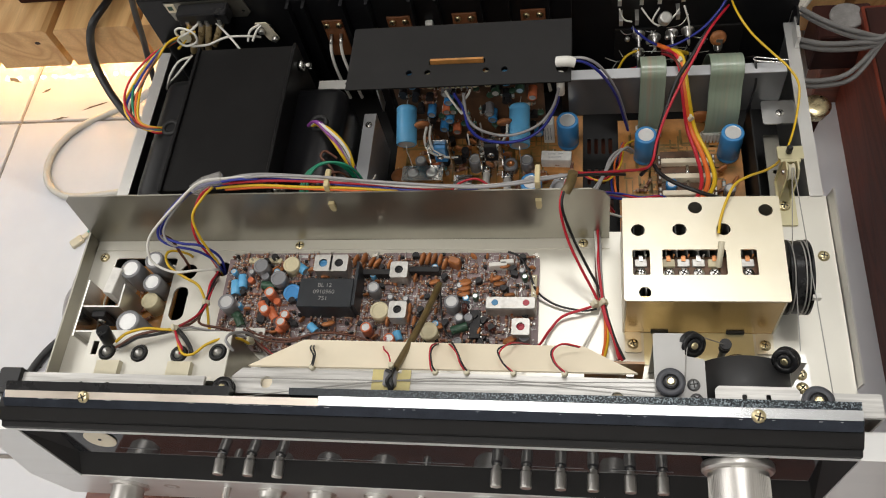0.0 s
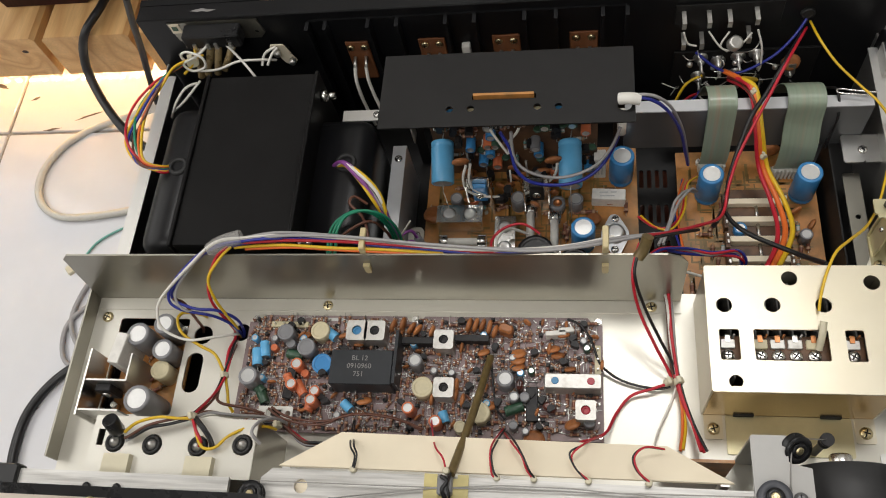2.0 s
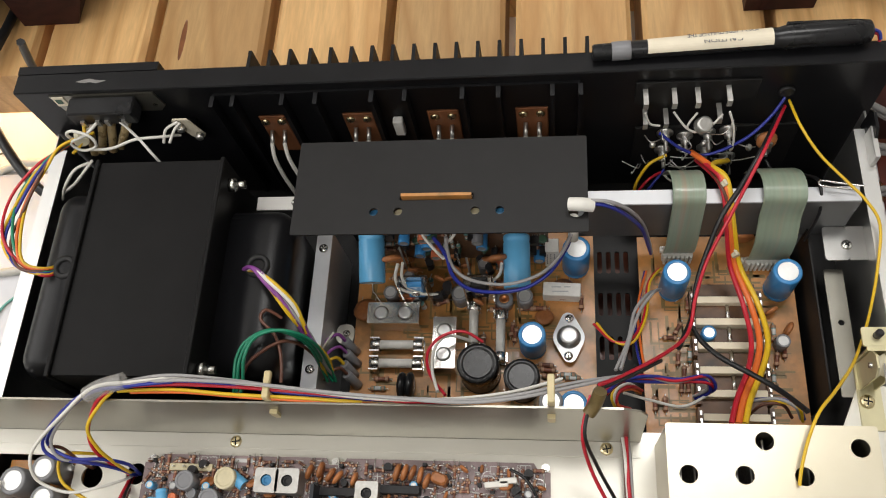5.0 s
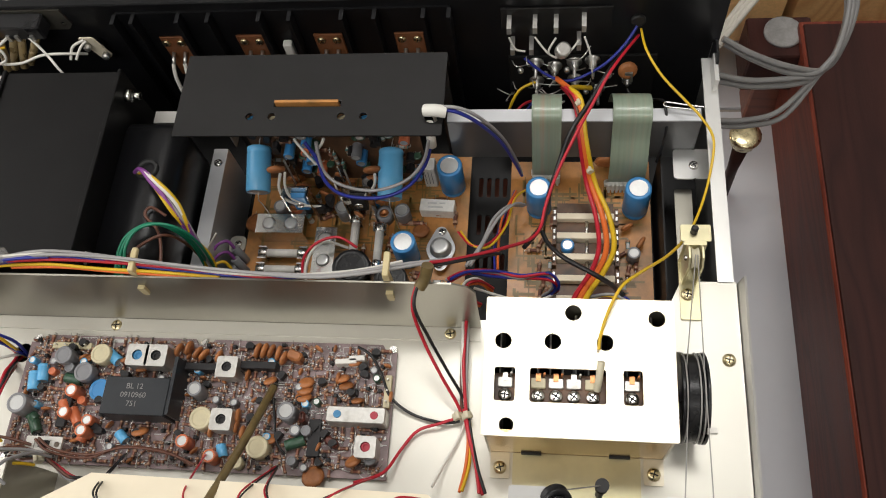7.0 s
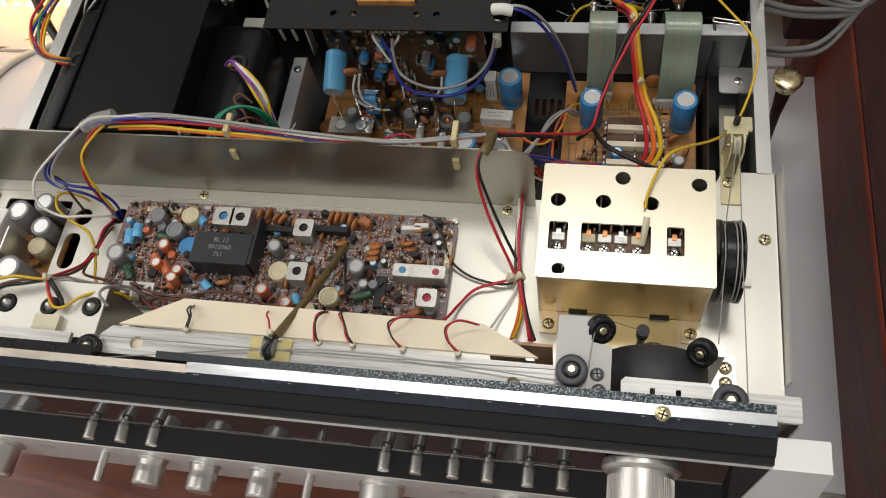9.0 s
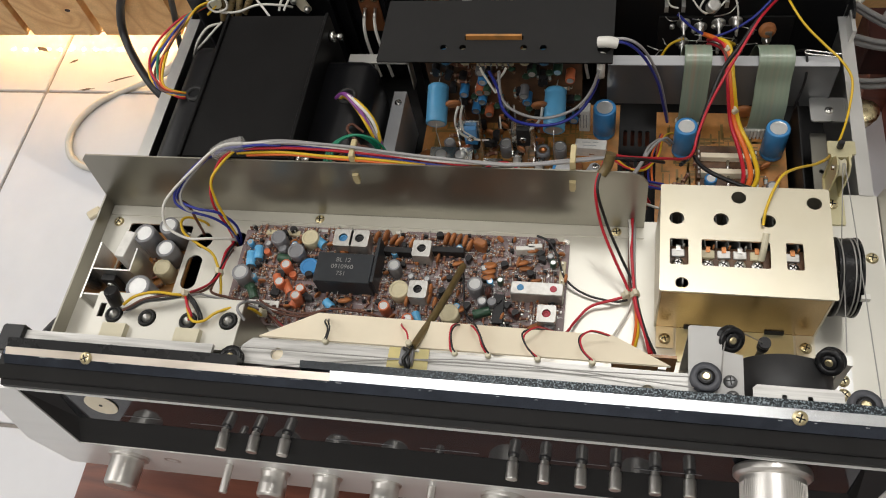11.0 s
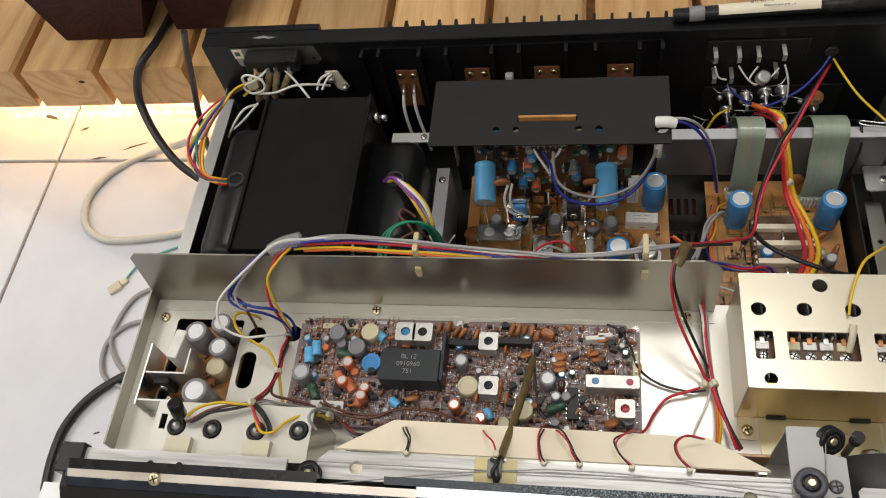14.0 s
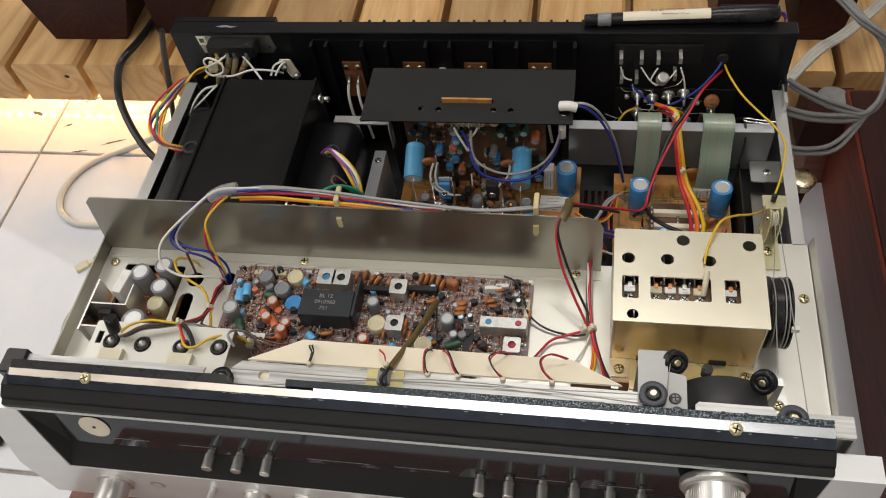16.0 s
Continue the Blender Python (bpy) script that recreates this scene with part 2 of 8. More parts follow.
# dark steel of the bracket screws; on the rail web it paints shade
M["darkzinc"] = surface("dark_steel_shaded_web", (0.17, 0.172, 0.175), 0.34, 0.5, 0.08, 20, 0.03, 700)
M["clipamber"] = surface("amber_nylon", (0.66, 0.55, 0.30), 0.4, 0, 0.1, 100, trans=0.1)
M["socketbrown"] = surface("brown_phenolic_socket", (0.22, 0.085, 0.035), 0.36, 0, 0.25, 70, 0.06, 200, coat=0.1)
# less metallic zinc: on the rails their bright reflection is put into the colour
M["brightzinc"] = surface("bright_zinc_rail", (0.63, 0.64, 0.66), 0.36, 0.45, 0.06, 30, 0.03, 600, dirt=(0.42, 0.40, 0.36), dirt_amount=0.3, dirt_scale=30)
M["clear"] = surface("clear_sleeving", (0.72, 0.70, 0.66), 0.15, 0, 0.1, 60, alpha=0.32)
M["bracketgrey"] = surface("grey_cadmium_plate", (0.43, 0.425, 0.41), 0.45, 0.25, 0.06, 40, 0.04, 500, dirt=(0.33, 0.31, 0.28), dirt_amount=0.3, dirt_scale=40)
M["plum"] = wood("plum_stained_wood", (0.042, 0.014, 0.011), (0.022, 0.008, 0.007), 0.5, "Y", 12, 0.0, 0.1)
for _k in ("plum", "maroon_side"):
    M[_k].node_tree.nodes["Principled BSDF"].inputs["Specular IOR Level"].default_value = 0.16
M["can"] = surface("tinned_can", (0.55, 0.54, 0.51), 0.42, 0.8, 0.12, 200, 0.1, 500, dirt=(0.30, 0.27, 0.23), dirt_amount=0.5, dirt_scale=160)
# worn chrome whose bright reflection is put into the pale base colour
M["oldstrip"] = surface("worn_strip_painted_reflection", (0.83, 0.74, 0.64), 0.30, 0.45, 0.08, 60, dirt=(0.30, 0.24, 0.18), dirt_amount=0.4, dirt_scale=90, stretch=(0.3, 1, 1))
M["pulleygrey"] = surface("blue_grey_nylon", (0.075, 0.078, 0.09), 0.42, 0, 0.1, 120)
M["charcoal"] = surface("charcoal_casting", (0.030, 0.030, 0.031), 0.5, 0, 0.2, 60, 0.08, 500)
M["palegold"] = surface("pale_chromate_steel", (0.62, 0.57, 0.36), 0.33, 0.6, 0.1, 40, dirt=(0.52, 0.46, 0.28), dirt_amount=0.4, dirt_scale=60)
M["amber"] = surface("amber_sleeving", (0.34, 0.25, 0.12), 0.28, 0, 0.25, 120, trans=0.35)
M["glass"] = surface("smoked_dial_glass", (0.02, 0.021, 0.024), 0.05, 0, 0.1, 30)
M["led"] = glow("warm_led", (1.0, 0.74, 0.40), 420)
for _n, _c in dict(red=(0.52, 0.018, 0.035), yellow=(0.72, 0.46, 0.02), blue=(0.02, 0.03, 0.27), black=(0.012, 0.012, 0.013), white=(0.76, 0.74, 0.68),
                   green=(0.012, 0.22, 0.12), orange=(0.76, 0.16, 0.03), brown=(0.13, 0.05, 0.03), grey=(0.34, 0.33, 0.33), violet=(0.24, 0.06, 0.28),
                   pink=(0.72, 0.42, 0.40), cable=(0.58, 0.56, 0.50), darkcable=(0.13, 0.12, 0.12), teal=(0.16, 0.42, 0.36), cord=(0.33, 0.32, 0.30), audio=(0.19, 0.185, 0.18), strap=(0.50, 0.47, 0.41)).items():
    M["w_" + _n] = surface("wire_" + _n, _c, 0.36, 0, 0.06, 200)


# the plating wears through towards one end of the speckled strip
_nt = M["foil"].node_tree
_amount = [q for q in _nt.nodes if q.bl_idname == "ShaderNodeMapRange" and abs(q.inputs["To Max"].default_value - 0.75) < 1e-4][0]
_tc, _sx, _mr = _nt.nodes.new("ShaderNodeTexCoord"), _nt.nodes.new("ShaderNodeSeparateXYZ"), _nt.nodes.new("ShaderNodeMapRange")
_mr.inputs["From Min"].default_value, _mr.inputs["From Max"].default_value, _mr.inputs["To Max"].default_value = -0.03, 0.11, 0.85
_nt.links.new(_tc.outputs["Object"], _sx.inputs[0])
_nt.links.new(_sx.outputs["X"], _mr.inputs["Value"])
_nt.links.new(_mr.outputs[0], _amount.inputs["To Max"])


# ---- building helpers ----
class MB:
    """Collects vertices and faces of one mesh."""

    def __init__(self):
        self.v, self.f, self.m, self.s = [], [], [], []

    def add(self, verts, faces, mat=0, smooth=False):
        k = len(self.v)
        self.v += [tuple(p) for p in verts]
        for f in faces:
            self.f.append(tuple(i + k for i in f))
            self.m.append(mat)
            self.s.append(smooth)
        return self

    def box(self, x0, x1, y0, y1, z0, z1, mat=0, c=0.0, m=None):
        """A box with chamfered upright and top edges of width c."""
        if c <= 0:
            vs = [(x, y, z) for z in (z0, z1) for x, y in ((x0, y0), (x1, y0), (x1, y1), (x0, y1))]
            fs = [(3, 2, 1, 0), (4, 5, 6, 7), (0, 1, 5, 4), (1, 2, 6, 5), (2, 3, 7, 6), (3, 0, 4, 7)]
        else:
            def ring(i, z):
                a, b, cc, d = x0 + i, x1 - i, y0 + i, y1 - i
                e = c
                return [(a + e, cc, z), (b - e, cc, z), (b, cc + e, z), (b, d - e, z), (b - e, d, z), (a + e, d, z), (a, d - e, z), (a, cc + e, z)]
            vs = ring(0, z0) + ring(0, z1 - c) + ring(c * 0.7, z1)
            fs = [tuple(range(7, -1, -1)), tuple(range(16, 24))]
            for r in (0, 8):
                fs += [(r + i, r + (i + 1) % 8, r + 8 + (i + 1) % 8, r + 8 + i) for i in range(8)]
        if m is not None:
            vs = [m @ Vector(p) for p in vs]
        return self.add(vs, fs, mat)

    def lathe(self, prof, seg=16, mat=0, m=None, mats=None, smooth=True, caps=True):
        """prof: (radius, height) pairs up the z axis; m places it; mats: a material for each band."""
        m = m or Matrix()
        vs = []
        for r, z in prof:
            vs += [m @ Vector((r * math.cos(2 * math.pi * i / seg), r * math.sin(2 * math.pi * i / seg), z)) for i in range(seg)]
        for k in range(len(prof) - 1):
            fs = [(k * seg + i, k * seg + (i + 1) % seg, (k + 1) * seg + (i + 1) % seg, (k + 1) * seg + i) for i in range(seg)]
            kk = len(self.v)
            if k == 0:
                base = kk
                self.v += [tuple(p) for p in vs]
            mm = mats[k] if mats else mat
            for f in fs:
                self.f.append(tuple(i + base for i in f))
                self.m.append(mm)
                self.s.append(smooth)
        if caps:
            n = len(prof) - 1
            self.f += [tuple(base + i for i in range(seg - 1, -1, -1)), tuple(base + n * seg + i for i in range(seg))]
            self.m += [mats[0] if mats else mat, mats[-1] if mats else mat]
            self.s += [False, False]
        return self

    def rod(self, a, b, r, seg=8, mat=0, c=0.0, r2=None):
        a, b = Vector(a), Vector(b)
        d = b - a
        m = Matrix.Translation(a) @ d.to_track_quat("Z", "Y").to_matrix().to_4x4()
        h = d.length
        r2 = r if r2 is None else r2
        prof = [(r - c, 0), (r, c), (r2, h - c), (r2 - c, h)] if c else [(r, 0), (r2, h)]
        return self.lathe(prof, seg, mat, m)

    def tube(self, pts, r, seg=6, mat=0, steps=6, closed=False):
        """A wire through the points, smoothly bent."""
        P = [Vector(p) for p in pts]
        Q = []
        for i in range(len(P) - 1):
            p0, p1, p2, p3 = P[max(i - 1, 0)], P[i], P[i + 1], P[min(i + 2, len(P) - 1)]
            for k in range(steps):
                t = k / steps
                Q.append(0.5 * ((2 * p1) + (p2 - p0) * t + (2 * p0 - 5 * p1 + 4 * p2 - p3) * t * t + (3 * p1 - p0 - 3 * p2 + p3) * t ** 3))
        Q.append(P[-1])
        vs, up = [], None
        for i, q in enumerate(Q):
            d = (Q[min(i + 1, len(Q) - 1)] - Q[max(i - 1, 0)])
            d = d.normalized() if d.length > 1e-9 else Vector((0, 0, 1))
            if up is None:
                up = d.orthogonal().normalized()
            up = up - d * up.dot(d)
            up = up.normalized() if up.length > 1e-6 else d.orthogonal().normalized()
            w = d.cross(up)
            vs += [q + (up * math.cos(2 * math.pi * k / seg) + w * math.sin(2 * math.pi * k / seg)) * r for k in range(seg)]
        n = len(Q)
        fs = [(i * seg + k, i * seg + (k + 1) % seg, (i + 1) * seg + (k + 1) % seg, (i + 1) * seg + k) for i in range(n - 1) for k in range(seg)]
        self.add(vs, fs, mat, True)
        return self.add(vs[:seg] + vs[-seg:], [tuple(range(seg - 1, -1, -1)), tuple(range(seg, 2 * seg))], mat)

    def plate(self, outline, holes, z0, z1, m=None, mat=0, side=None):
        """A sheet between z0 and z1 with the outline and the holes cut through; m places it."""
        m = m or Matrix()
        bm = bmesh.new()
        loops = []
        edges = []
        for loop in [outline] + list(holes):
            vs = [bm.verts.new((x, y, 0)) for x, y in loop]
            loops.append(vs)
            edges += [bm.edges.new((vs[i], vs[(i + 1) % len(vs)])) for i in range(len(vs))]
        bmesh.ops.triangle_fill(bm, use_beauty=True, use_dissolve=False, edges=edges)
        bm.verts.index_update()
        flat = [v.co.copy() for v in bm.verts]
        tris = [[v.index for v in f.verts] for f in bm.faces]
        n = len(flat)
        tris = [t if (flat[t[1]] - flat[t[0]]).cross(flat[t[2]] - flat[t[0]]).z > 0 else t[::-1] for t in tris]
        lp = [[v.index for v in vs] for vs in loops]
        bm.free()
        vs = [m @ Vector((p.x, p.y, z0)) for p in flat] + [m @ Vector((p.x, p.y, z1)) for p in flat]
        self.add(vs, [tuple(t[::-1]) for t in tris] + [tuple(i + n for i in t) for t in tris], mat)
        k = len(self.v) - 2 * n
        for j, q in enumerate(lp):
            area = sum(flat[q[i]].x * flat[q[(i + 1) % len(q)]].y - flat[q[(i + 1) % len(q)]].x * flat[q[i]].y for i in range(len(q)))
            if (area > 0) != (j == 0):
                q = q[::-1]
            for i in range(len(q)):
                a, b = q[i], q[(i + 1) % len(q)]
                self.f.append((k + a, k + b, k + b + n, k + a + n))
                self.m.append(mat if side is None else side)
                self.s.append(False)
        return self

    def mesh(self, name, mats):
        me = bpy.data.meshes.new(name)
        me.from_pydata(self.v, [], self.f)
        for mt in (mats if isinstance(mats, (list, tuple)) else [mats]):
            me.materials.append(M[mt] if isinstance(mt, str) else mt)
        me.polygons.foreach_set("material_index", self.m)
        me.polygons.foreach_set("use_smooth", self.s)
        me.update()
        return me


def rect(x0, x1, y0, y1, r=0.0, n=4):
    if r <= 0:
        return [(x0, y0), (x1, y0), (x1, y1), (x0, y1)]
    out = []
    for cx, cy, a in ((x1 - r, y0 + r, -90), (x1 - r, y1 - r, 0), (x0 + r, y1 - r, 90), (x0 + r, y0 + r, 180)):
        out += [(cx + r * math.cos(radians(a + 90 * i / n)), cy + r * math.sin(radians(a + 90 * i / n))) for i in range(n + 1)]
    return out


def ring(x, y, r, n=16):
    return [(x + r * math.cos(2 * math.pi * i / n), y + r * math.sin(2 * math.pi * i / n)) for i in range(n)]


PLACE = {}


def thing(name, base, label, category, group="", kind=""):
    ob = new(name)
    ob.empty_display_size = 0.01
    ob.location = base
    PLACE[ob] = Matrix.Translation(base)
    return tagged(ob, label, category, group, kind)


def part(name, mb, mats, parent, label="", at=None):
    """One mesh part under a thing or a part; mb: an MB or a ready mesh; at: its pose in the world."""
    me = mb.mesh(name, mats) if isinstance(mb, MB) else mb
    ob = new(name, me)
    at = at or Matrix()
    PLACE[ob] = at
    if parent is not None:
        ob.parent = parent
        ob.matrix_parent_inverse = PLACE[parent].inverted()
    ob.matrix_basis = at
    if label:
        ob["label"] = label
    return ob


def single(name, mb, mats, label, category, group="", kind=""):
    """A thing of one mesh."""
    ob = part(name, mb, mats, None)
    return tagged(ob, label, category, group, kind)


def screw(parent, x, y, z, r=0.0032, mat="brass", m=None, name="screw"):
    key = "screw_%s_%.4f" % (mat, r)
    me = bpy.data.meshes.get(key)
    if me is None:
        mb = MB().lathe([(r, 0), (r, 0.0006), (r * 0.85, 0.0014), (r * 0.45, 0.0018)], 14, 0)
        mb.box(-r * 0.62, r * 0.62, -r * 0.1, r * 0.1, 0.0016, 0.00186, 1)
        mb.box(-r * 0.1, r * 0.1, -r * 0.62, r * 0.62, 0.0016, 0.00187, 1)
        me = mb.mesh(key, [mat, "blackmatte"])
    return part(name, me, None, parent, "", (Matrix.Translation((x, y, z)) @ (m or Matrix()) @ pose(0, 0, 0, 0, 0, (x * 9973 + y * 7919) % 90)))


UP_BACK = pose(0, 0, 0, 90, 0, 0)      # plate's x, y become the world's x, z (facing the front)

for _n in ("black", "blackmatte", "anod", "ic", "icfront", "darkwood"):
    M[_n].node_tree.nodes["Principled BSDF"].inputs["Specular IOR Level"].default_value = 0.28


# ---- setting: floor, room ----
FLOOR = -0.245
floor = single("floor", MB().box(-2.6, 2.6, -2.4, 2.8, FLOOR - 0.05, FLOOR - 0.003), "grout", "grey grout bed under glossy white floor tiles", "floor", kind="structure")
_t = MB().box(-0.2045, 0.2045, -0.2045, 0.2045, 0, 0.003, 0, 0.001).mesh("floor_tile", "tile")
for i in range(-5, 8):
    for j in range(-6, 7):
        part("tile", _t, None, floor, "", Matrix.Translation((-0.388 + 0.413 * i, 0.2445 + 0.413 * j, FLOOR - 0.003)))
for nm, b in (("wall_north", (-2.6, 2.6, 2.8, 2.9)), ("wall_south", (-2.6, 2.6, -2.5, -2.4)), ("wall_east", (2.6, 2.7, -2.5, 2.9)), ("wall_west", (-2.7, -2.6, -2.5, 2.9))):
    single(nm, MB().box(*b, FLOOR - 0.05, 2.35), "wall", "plain pale painted room wall", "wall", kind="structure")
single("ceiling", MB().box(-2.7, 2.7, -2.5, 2.9, 2.35, 2.45), "wall", "plain pale painted ceiling", "ceiling", kind="structure")

# ---- slatted pine bench behind the receiver ----
bench = thing("slatted_bench", (0, 0.9, FLOOR), "low bench of wide knotty pine boards with narrow gaps", "bench")
_edges = [-0.79, -0.682, -0.578, -0.4845, -0.381, -0.276, -0.169, -0.064, 0.0385, 0.141, 0.245, 0.348, 0.45, 0.553]
for a, b in zip(_edges[:-1], _edges[1:]):
    mb = MB()
    y1 = 1.25
    x0, x1, z0, z1, c = a + 0.0045, b - 0.0045, -0.172, -0.115, 0.004
    prof = [(x0, z0), (x1, z0), (x1, z1 - c), (x1 - c, z1), (x0 + c, z1), (x0, z1 - c)]
    mb.plate(prof, [], -y1, -0.474, UP_BACK)
    part("board", mb, "pine", bench)
for _y in (0.62, 1.1):
    part("bearer", MB().box(-0.8, 0.56, _y, _y + 0.05, FLOOR, -0.1722, 0, 0.002), "pine", bench)
_knot = MB().lathe([(0.0035, 0), (0.0022, 0.0006)], 9, 0, pose(0, 0, 0, 90, 0, 0) @ Matrix.Diagonal((1.5, 1, 1, 1)))
part("knot", _knot, "darkwood", bench, "small dark knot hole", Matrix.Translation((-0.508, 0.4745, -0.134)))
part("knot", MB().lathe([(0.010, 0), (0.007, 0.0004)], 12, 0), "darkwood", bench, "oval brown knot", Matrix.Translation((0.11, 0.60, -0.1152)))
part("knot", MB().lathe([(0.006, 0), (0.004, 0.0004)], 12, 0, Matrix.Diagonal((0.5, 4.5, 1, 1))), "socketbrown", bench, "long reddish resin streak", Matrix.Translation((-0.247, 0.505, -0.1152)))
strip_l = thing("led_strip", (-0.45, 0.585, -0.176), "lit strip of warm white lamps under the pine bench", "light strip")
part("tape", MB().box(-0.75, -0.15, 0.581, 0.589, -0.1745, -0.1722), "white", strip_l)
_bead = MB().lathe([(0.0028, 0), (0.0024, -0.0016)][::-1], 8, 0).mesh("led", "led")
for i in range(32):
    part("led", _bead, None, strip_l, "", Matrix.Translation((-0.745 + 0.0185 * i, 0.585, -0.1746)))


# ---- dark red furniture ----
def tapered_leg(x0, x1, y0, y1, z0, z1, flare):
    """A plinth that widens from its foot to a shoulder and goes straight up from there."""
    t = thing("carved_plinth", ((x0 + x1) / 2, (y0 + y1) / 2, z0), "dark plum-brown tapered wooden plinth standing on the pine bench", "plinth", "plum plinths on the bench")
    mb = MB()
    a, b = flare
    zs = z0 + 0.085
    c = 0.0012
    vs = []
    for xa, xb, ya, z in ((x0 + c, x1 - c, y0 + c, z0), (x0, x1, y0, z0 + c), (x0 - a, x1 + b, y0, zs), (x0 - a, x1 + b, y0, z1)):
        vs += [(xa, ya, z), (xb, ya, z), (xb, y1, z), (xa, y1, z)]
    fs = [(3, 2, 1, 0), (12, 13, 14, 15)]
    for r in (0, 4, 8):
        fs += [(r + k, r + (k + 1) % 4, r + 4 + (k + 1) % 4, r + 4 + k) for k in range(4)]
    mb.add(vs, fs)
    part("block", mb, "plum", t)
    return t


tapered_leg(-0.530, -0.438, 0.517, 0.60, -0.115, 0.20, (0.022, 0.036))
tapered_leg(-0.402, -0.349, 0.5275, 0.61, -0.115, 0.20, (-0.003, 0.050))
tapered_leg(0.224, 0.277, 0.507, 0.59, -0.115, 0.03, (0.002, 0.004))
tapered_leg(0.304, 0.350, 0.520, 0.60, -0.115, 0.03, (0.002, 0.010))
fr = thing("wooden_cabinet", (0.36, 0.2, FLOOR), "open red-brown lacquered wooden cabinet lying on the tiles", "cabinet")
mb = MB().plate([(0.356, FLOOR), (0.62, FLOOR), (0.62, -0.106), (0.3465, -0.106), (0.345, -0.1075)], [], -0.4390, 0.6, UP_BACK)
part("body", mb, "maroon_side", fr)
part("top_panel", MB().box(0.3475, 0.62, -0.6, 0.436, -0.1059, -0.1045, 0, 0.0008), "plum", fr, "dark plum-stained top board")
part("rear_rail", MB().box(0.330, 0.62, 0.4402, 0.4725, FLOOR, -0.160, 0, 0.0015), "maroon_x", fr)
part("corner_block", MB().box(0.308, 0.358, 0.4135, 0.453, -0.1599, -0.116, 0, 0.0015), "plum", fr, "dark maroon square corner block")
part("pad", MB().lathe([(0.0150, -0.0005), (0.0150, 0.002), (0.0130, 0.0032), (0.011, 0.0026)], 24), "rubberpad", fr, "round grey felt pad", Matrix.Translation((0.335, 0.4365, -0.1158)))
bf = thing("brass_foot", (0.307, 0.361, FLOOR), "round brass cap on a dark turned wooden foot", "brass foot")
part("leg", MB().lathe([(0.0050, FLOOR), (0.0045, -0.20), (0.0070, -0.158)], 16, 0, Matrix.Translation((0.307, 0.361, 0))), "plum", bf, "dark turned leg")
part("cap", MB().lathe([(0.0100, -0.158), (0.0112, -0.151), (0.0125, -0.1495), (0.0125, -0.1472), (0.0105, -0.1460), (0.004, -0.1455)], 20, 0, Matrix.Translation((0.307, 0.361, 0))), "brass", bf)
stand = thing("wooden_stand", (0, 0.1, FLOOR), "red-brown wooden stand under the receiver", "stand")
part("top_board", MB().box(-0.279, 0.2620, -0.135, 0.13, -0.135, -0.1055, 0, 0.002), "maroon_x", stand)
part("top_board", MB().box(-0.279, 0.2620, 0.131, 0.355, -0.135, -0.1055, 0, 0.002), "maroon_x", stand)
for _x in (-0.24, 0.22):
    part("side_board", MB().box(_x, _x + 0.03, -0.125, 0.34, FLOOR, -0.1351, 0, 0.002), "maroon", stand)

# ---- receiver chassis ----
ch = thing("receiver_chassis", (0, 0.17, -0.1055), "open steel chassis of a vintage stereo receiver with its cover removed", "receiver chassis")
part("bottom_pan", MB().plate(rect(-0.255, 0.255, 0.0, 0.339), [rect(0.1020 + 0.0058 * i, 0.1052 + 0.0058 * i, y, y + 0.016, 0.0014, 3) for i in range(4) for y in (0.2105, 0.2405, 0.2705)], -0.0875, -0.0863), "blackmatte", ch, "black vented bottom pan")
for _x, _y in ((-0.22, 0.03), (0.22, 0.03), (-0.22, 0.31), (0.22, 0.31)):
    part("foot", MB().lathe([(0.016, -0.1053), (0.018, -0.089), (0.018, -0.0876)], 20, 0, Matrix.Translation((_x, _y, 0))), "ebonite", ch, "black rubber foot")
part("side_wall", MB().box(-0.2555, -0.2543, 0.036, 0.338, -0.0863, -0.0012), "zinc", ch)
part("side_wall", MB().box(0.2543, 0.2555, 0.036, 0.338, -0.0863, -0.0012), "zinc", ch)
# rails along the sides, with folded flanges
for s, x0, x1, y0 in ((1, 0.2465, 0.2543, 0.172), (-1, -0.2543, -0.245, 0.147)):
    mb = MB().box(x0, x1, y0, 0.325, -0.0012, 0.0, 0)
    part("side_rail", mb, "zinc", ch, "bright folded steel rail")
part("rail_end", MB().plate([(0.303, -0.005), (0.330, -0.005), (0.330, 0.012), (0.326, 0.016), (0.316, 0.016), (0.312, 0.012), (0.309, 0.0)], [], 0.2525, 0.2541, Matrix(((0, 0, 1, 0), (1, 0, 0, 0), (0, 1, 0, 0), (0, 0, 0, 1)))), "black", ch, "black upright tab")
part("rail_plate", MB().box(0.2515, 0.2541, 0.300, 0.320, 0.0, 0.011, 0), "zinc", ch)
# top and web are one sheet; the web's shade is painted as darker steel
part("cross_rail", MB().box(0.088, 0.2443, 0.2785, 0.2875, -0.0012, 0.0), "brightzinc", ch, "bright steel cross rail")
part("cross_rail_web", MB().box(0.088, 0.2443, 0.2778, 0.2785, -0.042, 0.0), "darkzinc", ch, "steel web of the cross rail with its shade painted in")
part("rail_stub", MB().box(-0.108, -0.0605, 0.2785, 0.2875, -0.0012, 0.0).box(-0.0615, -0.0605, 0.2785, 0.2875, -0.03, -0.0012), "zinc", ch)
screw(ch, -0.0835, 0.283, 0.0, 0.0026, "steel")
mb = MB().box(-0.0775, -0.0675, 0.165, 0.278, -0.0332, -0.032).box(-0.0685, -0.0675, 0.165, 0.278, -0.0863, -0.0332)
part("divider_rail", mb, "brightzinc", ch, "bright steel divider")
screw(ch, -0.0725, 0.2665, -0.032, 0.003, "steel")
